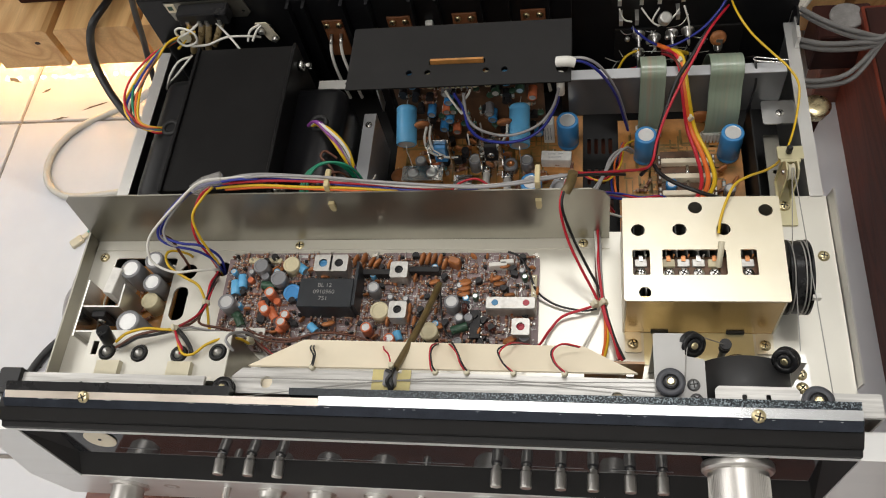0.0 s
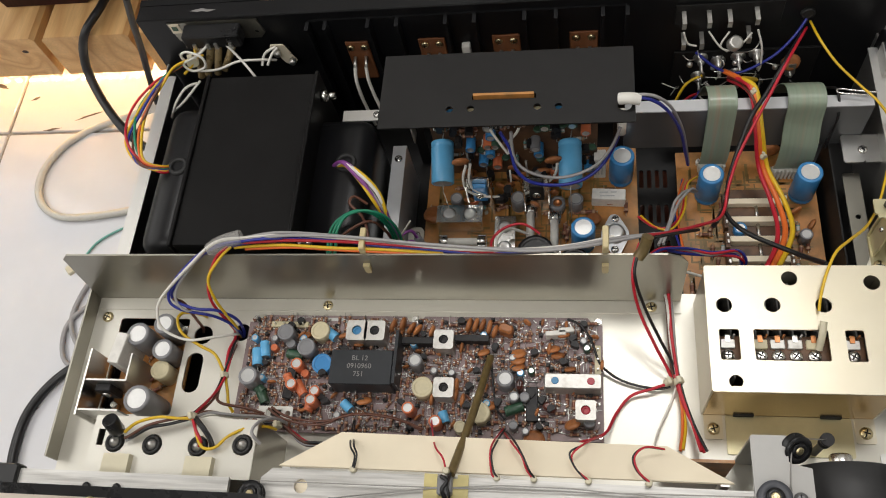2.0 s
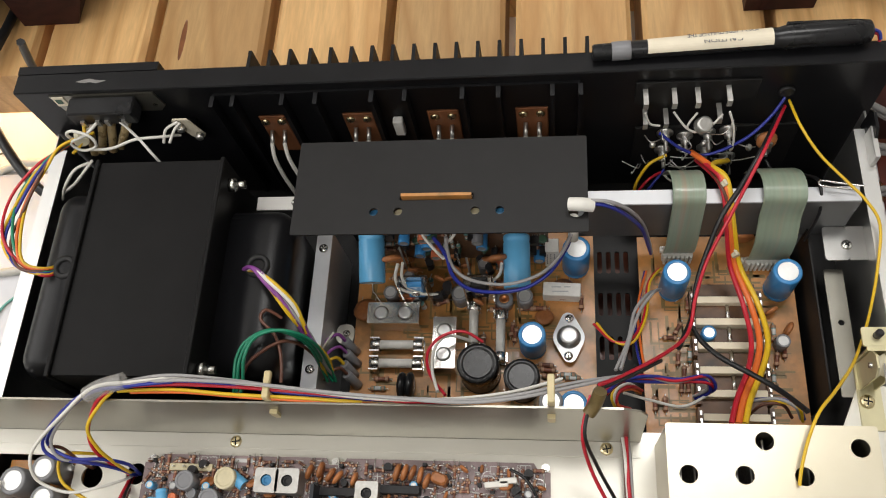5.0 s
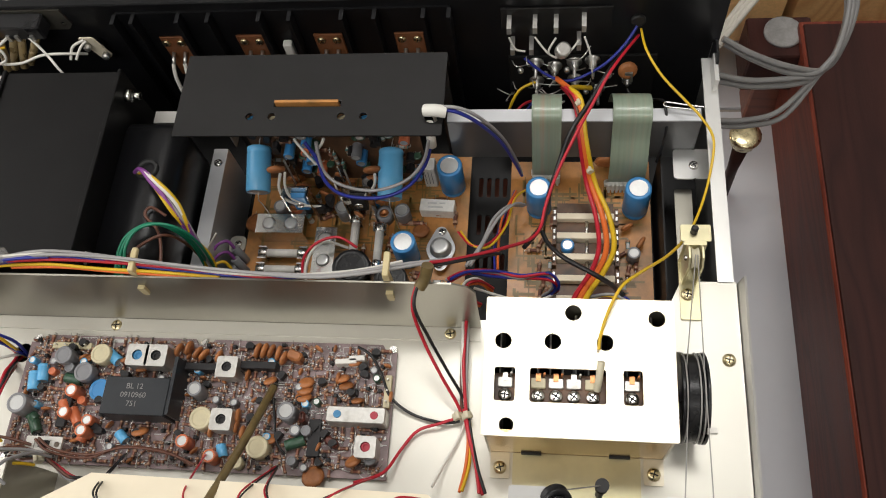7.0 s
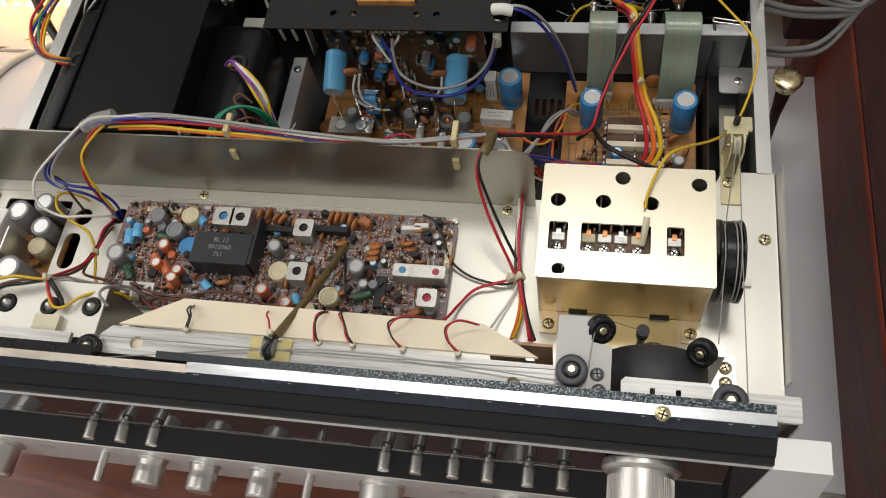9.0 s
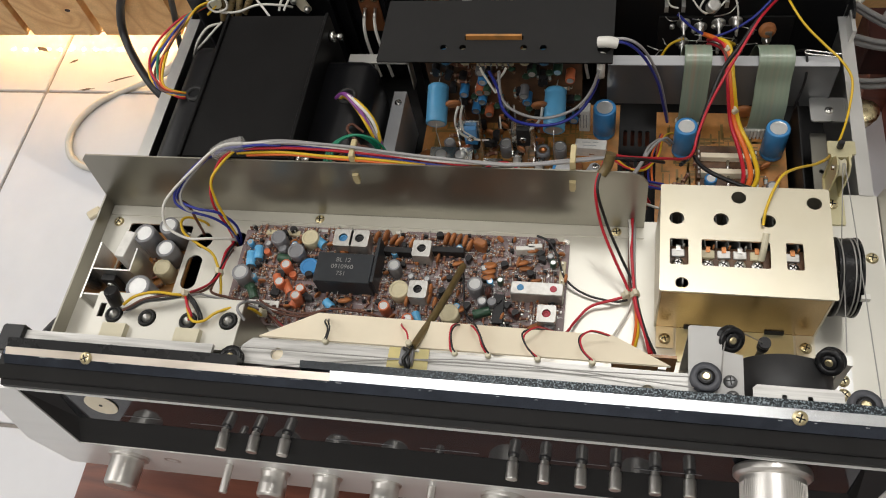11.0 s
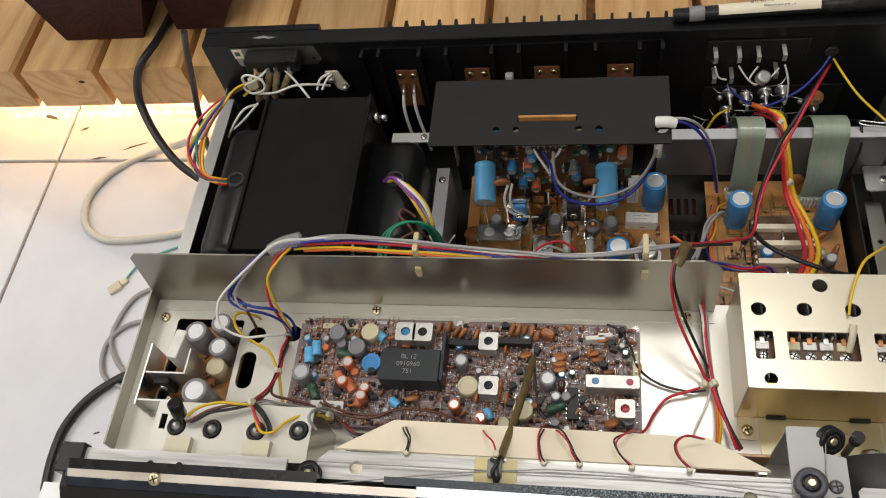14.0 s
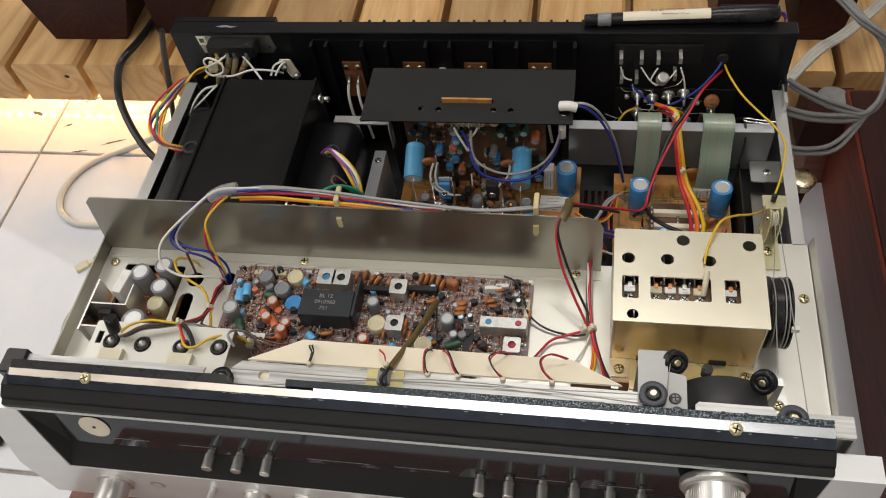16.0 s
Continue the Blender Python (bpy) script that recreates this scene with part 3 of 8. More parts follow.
screw(ch, -0.0725, 0.187, -0.032, 0.003, "steel")
part("corner_tab", MB().plate(rect(0.231, 0.2445, 0.256, 0.2775, 0.002), [], -0.033, -0.0318), "zinc", ch)
part("tab_web", MB().box(0.2445, 0.2543, 0.256, 0.2775, -0.0335, -0.0318), "zinc", ch)
screw(ch, 0.2435, 0.2655, -0.0318, 0.0032, "steel")
part("side_strip", MB().plate(rect(0.2328, 0.2437, 0.178, 0.2555, 0.001), [ring(0.2385, 0.222, 0.0018, 10)], -0.0462, -0.0450), "shield", ch, "dull steel strip along the side wall")
part("board_tab", MB().plate(rect(-0.0665, -0.0548, 0.2125, 0.2255, 0.0045), [], -0.0640, -0.0610), "deck", ch, "rounded steel fixing tab")
screw(ch, -0.0598, 0.2190, -0.0610, 0.0026, "steel")
part("inner_wall", MB().box(0.2235, 0.2245, 0.174, 0.278, -0.0863, -0.035), "blackmatte", ch)

# ---- tuner deck ----
dk = thing("tuner_deck", (0, 0.09, -0.004), "dull zinc-plated steel deck plate over the front of the chassis", "deck plate")
holes = [rect(-0.238, -0.190, 0.064, 0.1275, 0.002), rect(-0.1865, -0.1755, 0.0785, 0.1045, 0.0053, 5), ring(-0.179, 0.1165, 0.0062, 18), ring(-0.1535, 0.1185, 0.0058, 18)]
out = [(-0.2565, 0.02), (0.2565, 0.02), (0.2565, 0.1725), (0.2265, 0.1725), (0.2145, 0.1465), (-0.2565, 0.1465)]
part("plate", MB().plate(out, holes, -0.0012, 0.0), "deck", dk)
part("flange", MB().box(-0.2577, -0.2565, 0.034, 0.1465, -0.004, 0.0125), "shield", dk, "dull olive folded edge")
part("flange", MB().add([(0.2565, 0.04, -0.004), (0.2565, 0.172, -0.004), (0.2585, 0.172, 0.0105), (0.2575, 0.04, 0.009), (0.2577, 0.04, -0.004), (0.2577, 0.172, -0.004), (0.2597, 0.172, 0.0103), (0.2587, 0.04, 0.0088)],
     [(0, 3, 2, 1), (4, 5, 6, 7), (3, 7, 6, 2), (0, 1, 5, 4), (1, 2, 6, 5), (0, 4, 7, 3)]), "zinc", dk, "bent thin steel edge")
part("wall_below", MB().box(-0.2535, 0.2535, 0.1452, 0.1463, -0.0863, -0.0013), "blackmatte", dk)
for x, y in ((-0.248, 0.128), (-0.099, 0.137), (0.0995, 0.1375), (0.2495, 0.1275)):
    screw(dk, x, y, 0.0, 0.0036, "brass")
sp = thing("shield_plate", (-0.07, 0.1465, 0), "upright dull olive steel shield plate behind the tuner board", "shield plate")
mb = MB().plate([(-0.2575, 0.0), (0.1165, 0.0), (0.1165, 0.046), (0.113, 0.052), (0.105, 0.0555), (-0.2500, 0.0565), (-0.2545, 0.0515)], [], -0.1463, -0.1453, UP_BACK)
mb.v = [(x, y - 0.0040 * (1 - z / 0.0565), z) for x, y, z in mb.v]
part("sheet", mb, "shield", sp)
part("foot_flange", MB().box(-0.2555, 0.1165, 0.1335, 0.1412, 0.0, 0.001), "deck", sp)

# ---- tuner box ----
tb = thing("tuner_gang_box", (0.1685, 0.105, 0), "yellow-passivated steel box of the tuning capacitor", "tuner box")
hs = [ring(0.1322, 0.1178, 0.0041), ring(0.1562, 0.1180, 0.0041), ring(0.1812, 0.1180, 0.0041), ring(0.1660, 0.1330, 0.0041), ring(0.2060, 0.1308, 0.0041),
      rect(0.1285, 0.1385, 0.0878, 0.1045, 0.0012), rect(0.1455, 0.1815, 0.0878, 0.1045, 0.0012), rect(0.1895, 0.1985, 0.0878, 0.1045, 0.0012), ring(0.135, 0.0765, 0.0035)]
part("top", MB().plate(rect(0.1232, 0.2142, 0.0712, 0.1405, 0.0012), hs, 0.0508, 0.052), "gold", tb)
for b in ((0.1238, 0.1248, 0.0735, 0.1398), (0.2126, 0.2136, 0.0735, 0.1398), (0.1249, 0.2125, 0.1388, 0.1398)):
    part("wall", MB().box(*b, 0.0, 0.0508), "gold", tb)
# painted browner than the other walls for what the front mirrors
part("front", MB().box(0.1249, 0.2125, 0.0735, 0.0745, 0.0, 0.0508), "bronze", tb, "front sheet with its dark reflections painted in")
part("floor_plate", MB().box(0.1249, 0.2125, 0.0746, 0.1387, 0.0002, 0.001), "blackmatte", tb)
for i in range(13):
    part("vane", MB().box(0.130 + 0.0062 * i, 0.1308 + 0.0062 * i, 0.082, 0.136, 0.001, 0.040), "alum", tb)
part("trimmer_bar", MB().box(0.127, 0.2, 0.089, 0.1035, 0.043, 0.0445), "pcbdark", tb, "brown trimmer strip")
for i, x in enumerate((0.1335, 0.1495, 0.158, 0.1665, 0.1755, 0.194)):
    screw(tb, x, 0.0925, 0.0446, 0.0034, "steel", name="trimmer")
    part("trimmer_body", MB().box(x - 0.0036, x + 0.0036, 0.0962, 0.1012, 0.0446, 0.0462, 0, 0.0004), "yellowcap" if i % 3 == 1 else "can", tb, "small trimmer body")
    part("trimmer_tag", MB().box(x - 0.0012, x + 0.0012, 0.0995, 0.1034, 0.0463, 0.0468).rod((x + 0.0026, 0.1018, 0.0446), (x + 0.0030, 0.1026, 0.0492), 0.0006, 6), "copper" if i % 3 else "solder", tb)
part("apron", MB().plate(rect(0.1365, 0.2015, 0.0520, 0.0733, 0.001), [], 0.0002, 0.0011), "palegold", tb, "bronze plated apron on the deck")
for x in (0.146, 0.191):
    part("slot_tab", MB().box(x - 0.0052, x + 0.0052, 0.0725, 0.0734, 0.0014, 0.0046, 0), "ebonite", tb, "black slotted tab")
for x in (0.130, 0.208):
    part("foot", MB().plate(rect(x - 0.005, x + 0.005, 0.060, 0.0734, 0.001), [], 0.0, 0.0012), "gold", tb)
    screw(tb, x, 0.0655, 0.0012, 0.0034, "brass")

# ---- power transformer ----
tr = thing("power_transformer", (-0.157, 0.23, -0.0863), "large black enamelled power transformer with rounded end covers", "transformer")


def cover(x0, x1, y0, y1, z0, z1, r, inward):
    bm = bmesh.new()
    bmesh.ops.create_cube(bm, size=1)
    bmesh.ops.scale(bm, vec=(x1 - x0, y1 - y0, z1 - z0), verts=bm.verts)
    bmesh.ops.translate(bm, vec=((x0 + x1) / 2, (y0 + y1) / 2, (z0 + z1) / 2), verts=bm.verts)
    es = [e for e in bm.edges if not all(abs(v.co.x - inward) < 1e-6 for v in e.verts) and not all(abs(v.co.z - z0) < 1e-6 for v in e.verts)]
    bmesh.ops.bevel(bm, geom=es, offset=r, segments=5, profile=0.5, affect="EDGES")
    for f in bm.faces:
        f.smooth = True
    mb = MB()
    bm.verts.index_update()
    mb.add([v.co for v in bm.verts], [[v.index for v in f.verts] for f in bm.faces], 0, True)
    bm.free()
    return mb


core = MB().box(-0.197, -0.1205, 0.164, 0.296, -0.0863, 0.0325, 0, 0.0008)
part("core", core, "coreblack", tr)
part("top_edge", MB().box(-0.1995, -0.1968, 0.163, 0.297, -0.0863, 0.0345, 0, 0.0006), "coreblack", tr)
part("top_edge", MB().box(-0.1207, -0.1180, 0.163, 0.297, -0.0863, 0.0345, 0, 0.0006), "coreblack", tr)
part("end_cover", cover(-0.236, -0.1995, 0.170, 0.290, -0.0863, 0.012, 0.013, -0.1995), "black", tr)
part("end_cover", cover(-0.1180, -0.080, 0.171, 0.276, -0.0863, 0.012, 0.013, -0.1180), "black", tr)
for y in (0.171, 0.2845):
    b = part("bolt", MB().rod((-0.1180, y, 0.022), (-0.1140, y, 0.022), 0.0046, 6, 0, 0.0006).rod((-0.1140, y, 0.022), (-0.1080, y, 0.022), 0.0024, 10), "steel", tr, "bright hex bolt")
for x, z in ((-0.2175, 0.0125), (-0.097, 0.0125)):
    part("grommet", MB().lathe([(0.0075, -0.004), (0.0075, 0.0006), (0.0055, 0.0016), (0.0042, 0.0006), (0.0042, -0.004)], 18), "ebonite", tr, "", Matrix.Translation((x, 0.236, z)))

# ---- rear panel ----
rp = thing("rear_panel", (0, 0.345, -0.0875), "black painted steel rear panel with a folded top lip", "rear panel")
part("sheet", MB().box(-0.2585, 0.2585, 0.3392, 0.3405, -0.0875, 0.0441), "black", rp)
part("top_lip", MB().box(-0.2585, 0.2585, 0.3385, 0.3525, 0.0442, 0.0462, 0, 0.0009), "black", rp)
part("lip_fold", MB().box(-0.2585, 0.2585, 0.3510, 0.3525, 0.036, 0.0441), "black", rp)
part("scrape", MB().plate([(-0.2180, 0.3455), (-0.2120, 0.3445), (-0.2085, 0.3452), (-0.2040, 0.3440), (-0.1980, 0.3458), (-0.2050, 0.3466), (-0.2090, 0.3478), (-0.2140, 0.3468)], [], 0.0462, 0.04622), "rubberpad", rp, "pale scraped patch of paint")
part("raised_lip", MB().box(-0.2585, -0.166, 0.3526, 0.3585, 0.036, 0.0462), "black", rp)
hk = thing("heat_sink", (-0.02, 0.36, -0.08), "black anodised aluminium heat sink with many vertical fins", "heat sink")
part("base", MB().box(-0.150, 0.0925, 0.3535, 0.358, -0.0815, 0.026, 0), "anod", hk)
for i in range(17):
    x = -0.1175 + 0.01325 * i
    part("fin", MB().plate([(0.3581, -0.0815), (0.382, -0.0815), (0.3795, 0.026), (0.3581, 0.026)], [], x - 0.0011, x + 0.0011, Matrix(((0, 0, 1, 0), (1, 0, 0, 0), (0, 1, 0, 0), (0, 0, 0, 1)))), "anod", hk)
for x in (-0.131, -0.118, -0.087, -0.0665, -0.0325, -0.0125, 0.0215, 0.0425, 0.0735, 0.0895):
    part("inner_fin", MB().box(x - 0.0013, x + 0.0013, 0.3290, 0.3371, -0.070, 0.0385, 0), "anod", hk)
part("inner_wall", MB().box(-0.131, 0.0895, 0.3372, 0.3390, -0.0815, 0.0385), "anod", hk)

# ---- black cover over the driver board ----
bp = thing("black_cover_plate", (0.012, 0.27, 0.043), "flat black painted steel cover plate on stays", "cover plate")
hs = [ring(-0.0235, 0.2545, 0.0024, 14), ring(-0.0100, 0.2545, 0.0024, 14), ring(0.0320, 0.2545, 0.0024, 14), ring(0.0452, 0.2545, 0.0024, 14), rect(-0.0095, 0.031, 0.2612, 0.2650), ring(0.0855, 0.2540, 0.0045, 14)]
part("sheet", MB().plate(rect(-0.0692, 0.0918, 0.2412, 0.2992, 0.001), hs, 0.0418, 0.043), "blackmatte", bp)
for x, c in ((-0.0235, "blueslug"), (-0.0100, "yellowcap"), (0.0320, "yellowcap"), (0.0452, "blueslug")):
    part("trimmer", MB().lathe([(0.0036, 0.028), (0.0038, 0.0285), (0.0038, 0.0375), (0.0030, 0.0383)], 14, 0, Matrix.Translation((x, 0.2550, 0))), c, bp, "small trimmer under a hole")
part("rear_fold", MB().box(-0.0692, 0.0918, 0.2980, 0.2992, 0.030, 0.0417), "blackmatte", bp)
for x in (-0.062, 0.0860):
    part("stay", MB().box(x - 0.004, x + 0.004, 0.2962, 0.2979, -0.0863, 0.0417), "blackmatte", bp)

# ---- amplifier and tone boards ----
mbd = thing("amplifier_board", (0.022, 0.23, -0.062), "brown phenolic amplifier circuit board full of parts", "circuit board")
part("laminate", MB().plate(rect(-0.0545, 0.0985, 0.150, 0.292), [], -0.0632, -0.0615), "pcb", mbd)
tbd = thing("tone_board", (0.172, 0.22, -0.062), "brown phenolic tone control circuit board", "circuit board")
part("laminate", MB().plate(rect(0.1265, 0.2195, 0.150, 0.2855), [], -0.0632, -0.0615), "pcb", tbd)
for T, pts in ((mbd, ((-0.05, 0.155), (0.094, 0.155), (-0.05, 0.287), (0.094, 0.287))), (tbd, ((0.131, 0.155), (0.215, 0.155), (0.131, 0.281), (0.215, 0.281)))):
    for x, y in pts:
        part("standoff", MB().rod((x, y, -0.0863), (x, y, -0.0633), 0.003, 8), "steel", T)

# ---- FM board on the deck ----
fm = thing("tuner_board", (-0.035, 0.095, 0.0), "grey-violet tuner circuit board crowded with small parts", "circuit board")
FMZ = 0.0036
part("laminate", MB().plate([(-0.1475, 0.0555), (0.071, 0.0555), (0.071, 0.1245), (0.0655, 0.1245), (0.0625, 0.129), (-0.0355, 0.129), (-0.038, 0.1255), (-0.045, 0.1255), (-0.047, 0.129), (-0.137, 0.129), (-0.1405, 0.1245), (-0.1475, 0.1245)], [], 0.002, FMZ), "pcb2", fm)
for x, y in ((-0.1435, 0.1268), (-0.0415, 0.1272), (0.0685, 0.1268), (0.069, 0.058), (-0.145, 0.058)):
    part("lug", MB().rod((x, y, 0.0), (x, y, 0.0034), 0.0022, 10).rod((x, y, 0.0034), (x, y, 0.0048), 0.0013, 10), "steel", fm)
sb = thing("supply_board", (-0.213, 0.096, -0.012), "small brown supply circuit board in the deck's opening", "circuit board")
part("laminate", MB().plate(rect(-0.2345, -0.189, 0.062, 0.1255), [], -0.010, -0.0084), "pcb", sb)
for x, y in ((-0.23, 0.07), (-0.193, 0.121)):
    part("standoff", MB().rod((x, y, -0.0084), (x, y, -0.0013), 0.002, 8), "steel", sb)

# ---- front panel ----
fp = thing("front_panel", (0, -0.01, -0.09), "black and silver receiver front panel with a dark dial window", "front panel")


def leaned(mb):
    """The panel leans: its foot stands further forward than its top."""
    mb.v = [(x, y - 0.2 * max(0.0, 0.047 - max(z, -0.0145)), z) for x, y, z in mb.v]
    return mb


def panel_y(z):
    return -0.0138 - 0.2 * (0.047 - max(z, -0.0145))


win = [(-0.2270, -0.014), (0.2270, -0.014), (0.2380, 0.0463), (-0.2380, 0.0463)]
face = MB().plate([(-0.2645, -0.068), (0.2645, -0.068), (0.2645, -0.0145), (0.2645, 0.047), (-0.2645, 0.047), (-0.2645, -0.0145)], [win], 0.0, 0.0150, UP_BACK)
part("faceplate", leaned(face), "faceplate", fp, "satin silver faceplate")
mb = MB()
o, i2 = (-0.2365, 0.2365, -0.014, 0.0457), (-0.2235, 0.2235, 0.0015, 0.0425)
yo, yi = -0.0142, -0.0062
vo = [(x, yo, z) for x, z in win]
vi = [(i2[0], yi, i2[2]), (i2[1], yi, i2[2]), (i2[1], yi, i2[3]), (i2[0], yi, i2[3])]
mb.add(vo + vi, [(k, (k + 1) % 4, 4 + (k + 1) % 4, 4 + k) for k in range(4)])
part("bezel", leaned(mb), "blackmatte", fp, "matt black sloping bezel")
part("dial_glass", leaned(MB().box(-0.2310, 0.2310, -0.0061, -0.0046, 0.0010, 0.0430)), "glass", fp, "dark smoked dial glass")
SIDE = Matrix(((0, 0, 1, 0), (1, 0, 0, 0), (0, 1, 0, 0), (0, 0, 0, 1)))
part("top_lip", MB().plate([(0.0035, 0.0600), (-0.0046, 0.0592), (-0.0105, 0.0550), (-0.0112, 0.0540), (-0.0112, 0.0472), (0.0035, 0.0472)], [], -0.2460, 0.2385, SIDE), "blackmatte", fp, "black lip over the dial")
part("lip_step", MB().plate([(-0.0113, 0.0525), (-0.0141, 0.0510), (-0.0141, 0.0474), (-0.0113, 0.0474)], [], -0.2460, 0.2385, SIDE), "blackmatte", fp, "black step of the lip")
part("dark_strip", MB().plate([(0.0035, 0.0602), (0.0035, 0.0664), (0.0085, 0.0688), (0.0085, 0.0602)], [], -0.2390, -0.0980, SIDE), "blackgloss", fp, "black strip with worn paint")
part("gloss_lip", MB().plate([(-0.0045, 0.0593), (-0.0045, 0.0608), (-0.0004, 0.0650), (0.0034, 0.0650), (0.0034, 0.0602)], [], -0.2410, 0.2375, SIDE), "glosslip", fp, "glossy blue-black lip")
# left run of the worn chrome, its reflection painted beige
part("beige_line", MB().plate([(-0.0006, 0.0651), (-0.0006, 0.0655), (0.0032, 0.0674), (0.0032, 0.0651)], [], -0.2390, -0.0450, SIDE), "oldstrip", fp, "thin worn chrome line with its reflection painted in")
part("chrome_strip", MB().plate([(-0.0002, 0.0651), (-0.0002, 0.0656), (0.0044, 0.0679), (0.0044, 0.0651)], [], -0.0449, 0.2370, SIDE), "strip", fp, "mirror-bright worn chrome strip")
part("speckled_strip", MB().plate([(0.0046, 0.0602), (0.0046, 0.0680), (0.0083, 0.0693), (0.0083, 0.0602)], [], -0.0620, 0.2365, SIDE), "foil", fp, "speckled blue-grey plated strip")
rnd = random.Random(12)
for k in range(46):
    x = rnd.uniform(-0.225, 0.06) if k < 34 else rnd.uniform(0.06, 0.23)
    w = rnd.uniform(0.0006, 0.006) if x < 0 else rnd.uniform(0.0005, 0.002)
    y0 = rnd.choice((-0.0009, -0.0006, 0.0018)) if x < -0.1 else -0.0010
    z0 = 0.0651 + (y0 + 0.0004) * 1.02 if y0 < 0 else 0.0657
    part("paint_chip", MB().box(x, x + w, y0, y0 + rnd.uniform(0.0004, 0.0009), z0 - 0.0003, z0 + 0.0001), "ink", fp)
for x in (-0.1875, 0.1875):
    screw(fp, x, 0.0005, 0.0662, 0.0036, "brass", pose(0, 0, 0, 24, 0, 0))


def hold(prof):
    """Keep the corners of a turned profile crisp."""
    q = [prof[0]]
    for a, b in zip(prof[:-1], prof[1:]):
        d = math.hypot(b[0] - a[0], b[1] - a[1])
        if d > 0.0011:
            t = 0.00025 / d
            q += [(a[0] + (b[0] - a[0]) * t, a[1] + (b[1] - a[1]) * t), (b[0] - (b[0] - a[0]) * t, b[1] - (b[1] - a[1]) * t)]
        q.append(b)
    return q


def knob(name, x, z, prof, label, mat="chrome", seg=28, out=0.0):
    y = panel_y(z) - out
    return part(name, MB().lathe(hold(prof), seg), mat, fp, label, Matrix.Translation((x, y, z)) @ pose(0, 0, 0, 90, 0, 0))


for x in (-0.1240, -0.1045, -0.0855, 0.0490, 0.0665, 0.0865, 0.1050, 0.1260, 0.1440):
    part("small_knob", MB().lathe(hold([(0.0025, -0.0012), (0.0025, 0.0026), (0.0032, 0.0028), (0.0034, 0.0032), (0.0034, 0.0121), (0.0031, 0.0127)]), 20), "chrome", fp, "small turned metal knob", Matrix.Translation((x, -0.0140, 0.0038)) @ pose(0, 0, 0, 90, 0, 0))
for x in (-0.1015, -0.0675, -0.0300):
    knob("tone_knob", x, -0.034, [(0.0095, 0), (0.0095, 0.002), (0.0086, 0.0026), (0.0082, 0.006), (0.0088, 0.010), (0.0088, 0.016), (0.0080, 0.0175), (0.0066, 0.0172)], "polished metal tone knob")
knob("volume_knob", 0.0415, -0.034, [(0.0135, 0), (0.0135, 0.003), (0.0128, 0.0035), (0.0124, 0.018), (0.0115, 0.0195)], "large polished volume knob", seg=40)
knob("selector_knob", -0.2025, -0.034, [(0.0135, 0), (0.0135, 0.003), (0.011, 0.0035), (0.0108, 0.02), (0.0095, 0.0215)], "polished metal selector knob", seg=8)
knob("selector_knob", 0.118, -0.034, [(0.0125, 0), (0.0125, 0.003), (0.0105, 0.0035), (0.0102, 0.02), (0.009, 0.0215)], "polished metal selector knob", seg=8)
for x in (-0.1310, -0.0010):
    knob("lever", x, -0.030, [(0.0026, 0), (0.0026, 0.018), (0.0022, 0.0186)], "slim metal lever")
for x in (-0.172, 0.085):
    knob("jack", x, -0.034, [(0.0055, 0), (0.0055, 0.0012), (0.0035, 0.0014), (0.0032, 0.0004)], "round jack socket")
tk = knob("tuning_knob", 0.1815, 0.0270, [(0.0185, 0), (0.0190, 0.001), (0.0190, 0.004), (0.0178, 0.0052), (0.0158, 0.0055), (0.0158, 0.024), (0.0148, 0.0255), (0.013, 0.0255)], "large turned tuning knob", seg=48, out=-0.004)
_r = MB().box(-0.00022, 0.00022, 0.0157, 0.01592, 0.008, 0.0235).mesh("ridge", "chrome")
for k in range(72):
    part("ridge", _r, None, tk, "", PLACE[tk] @ Matrix.Rotation(2 * math.pi * k / 72, 4, "Z"))
# things seen through the dial window
part("end_disc", MB().lathe([(0.0104, 0), (0.0104, 0.0004), (0.0100, 0.0006)], 28), "label", fp, "tan cardboard disc behind the dial", Matrix.Translation((-0.1985, -0.0117, 0.0210)) @ pose(0, 0, 0, 79, 0, 0))
part("disc_hole", MB().lathe([(0.0012, 0.0006), (0.0011, 0.0009)], 12), "ebonite", fp, "", Matrix.Translation((-0.1985, -0.0117, 0.0210)) @ pose(0, 0, 0, 79, 0, 0))
for x0, x1, zz in ((-0.06, -0.02, 0.0125), (-0.004, 0.03, 0.0125), (-0.19, -0.165, 0.016), (0.07, 0.10, 0.013), (0.115, 0.15, 0.013), (-0.145, -0.12, 0.015)):
    part("dial_mark", leaned(MB().box(x0, x1, -0.0063, -0.0062, zz - 0.007, zz - 0.0066)), "greycap", fp, "faint printed dial line")

# brown dirt smears on the tiles
for x, y, w, l, ang in ((-0.645, 0.565, 0.010, 0.005, 30), (-0.628, 0.520, 0.016, 0.005, -20), (-0.560, 0.548, 0.018, 0.003, 25), (-0.500, 0.472, 0.022, 0.003, 20), (-0.540, 0.455, 0.016, 0.0025, 10), (-0.575, 0.50, 0.008, 0.003, 30), (-0.40, 0.11, 0.006, 0.003, 60), (-0.43, 0.12, 0.005, 0.002, 20), (-0.46, 0.13, 0.008, 0.002, 10)):
    rnd = random.Random(int(x * -1000))
    q = [(w * math.cos(k * math.pi / 6) * rnd.uniform(0.35, 0.9), 0.6 * l * math.sin(k * math.pi / 6) * rnd.uniform(0.4, 1.2)) for k in range(12)]
    part("dirt_smear", MB().plate(q, [], 0.0, 0.0003), "mud", floor, "dry brown smear", pose(x, y, FLOOR, 0, 0, ang))


# ---- small electronic parts ----
CACHE = {}


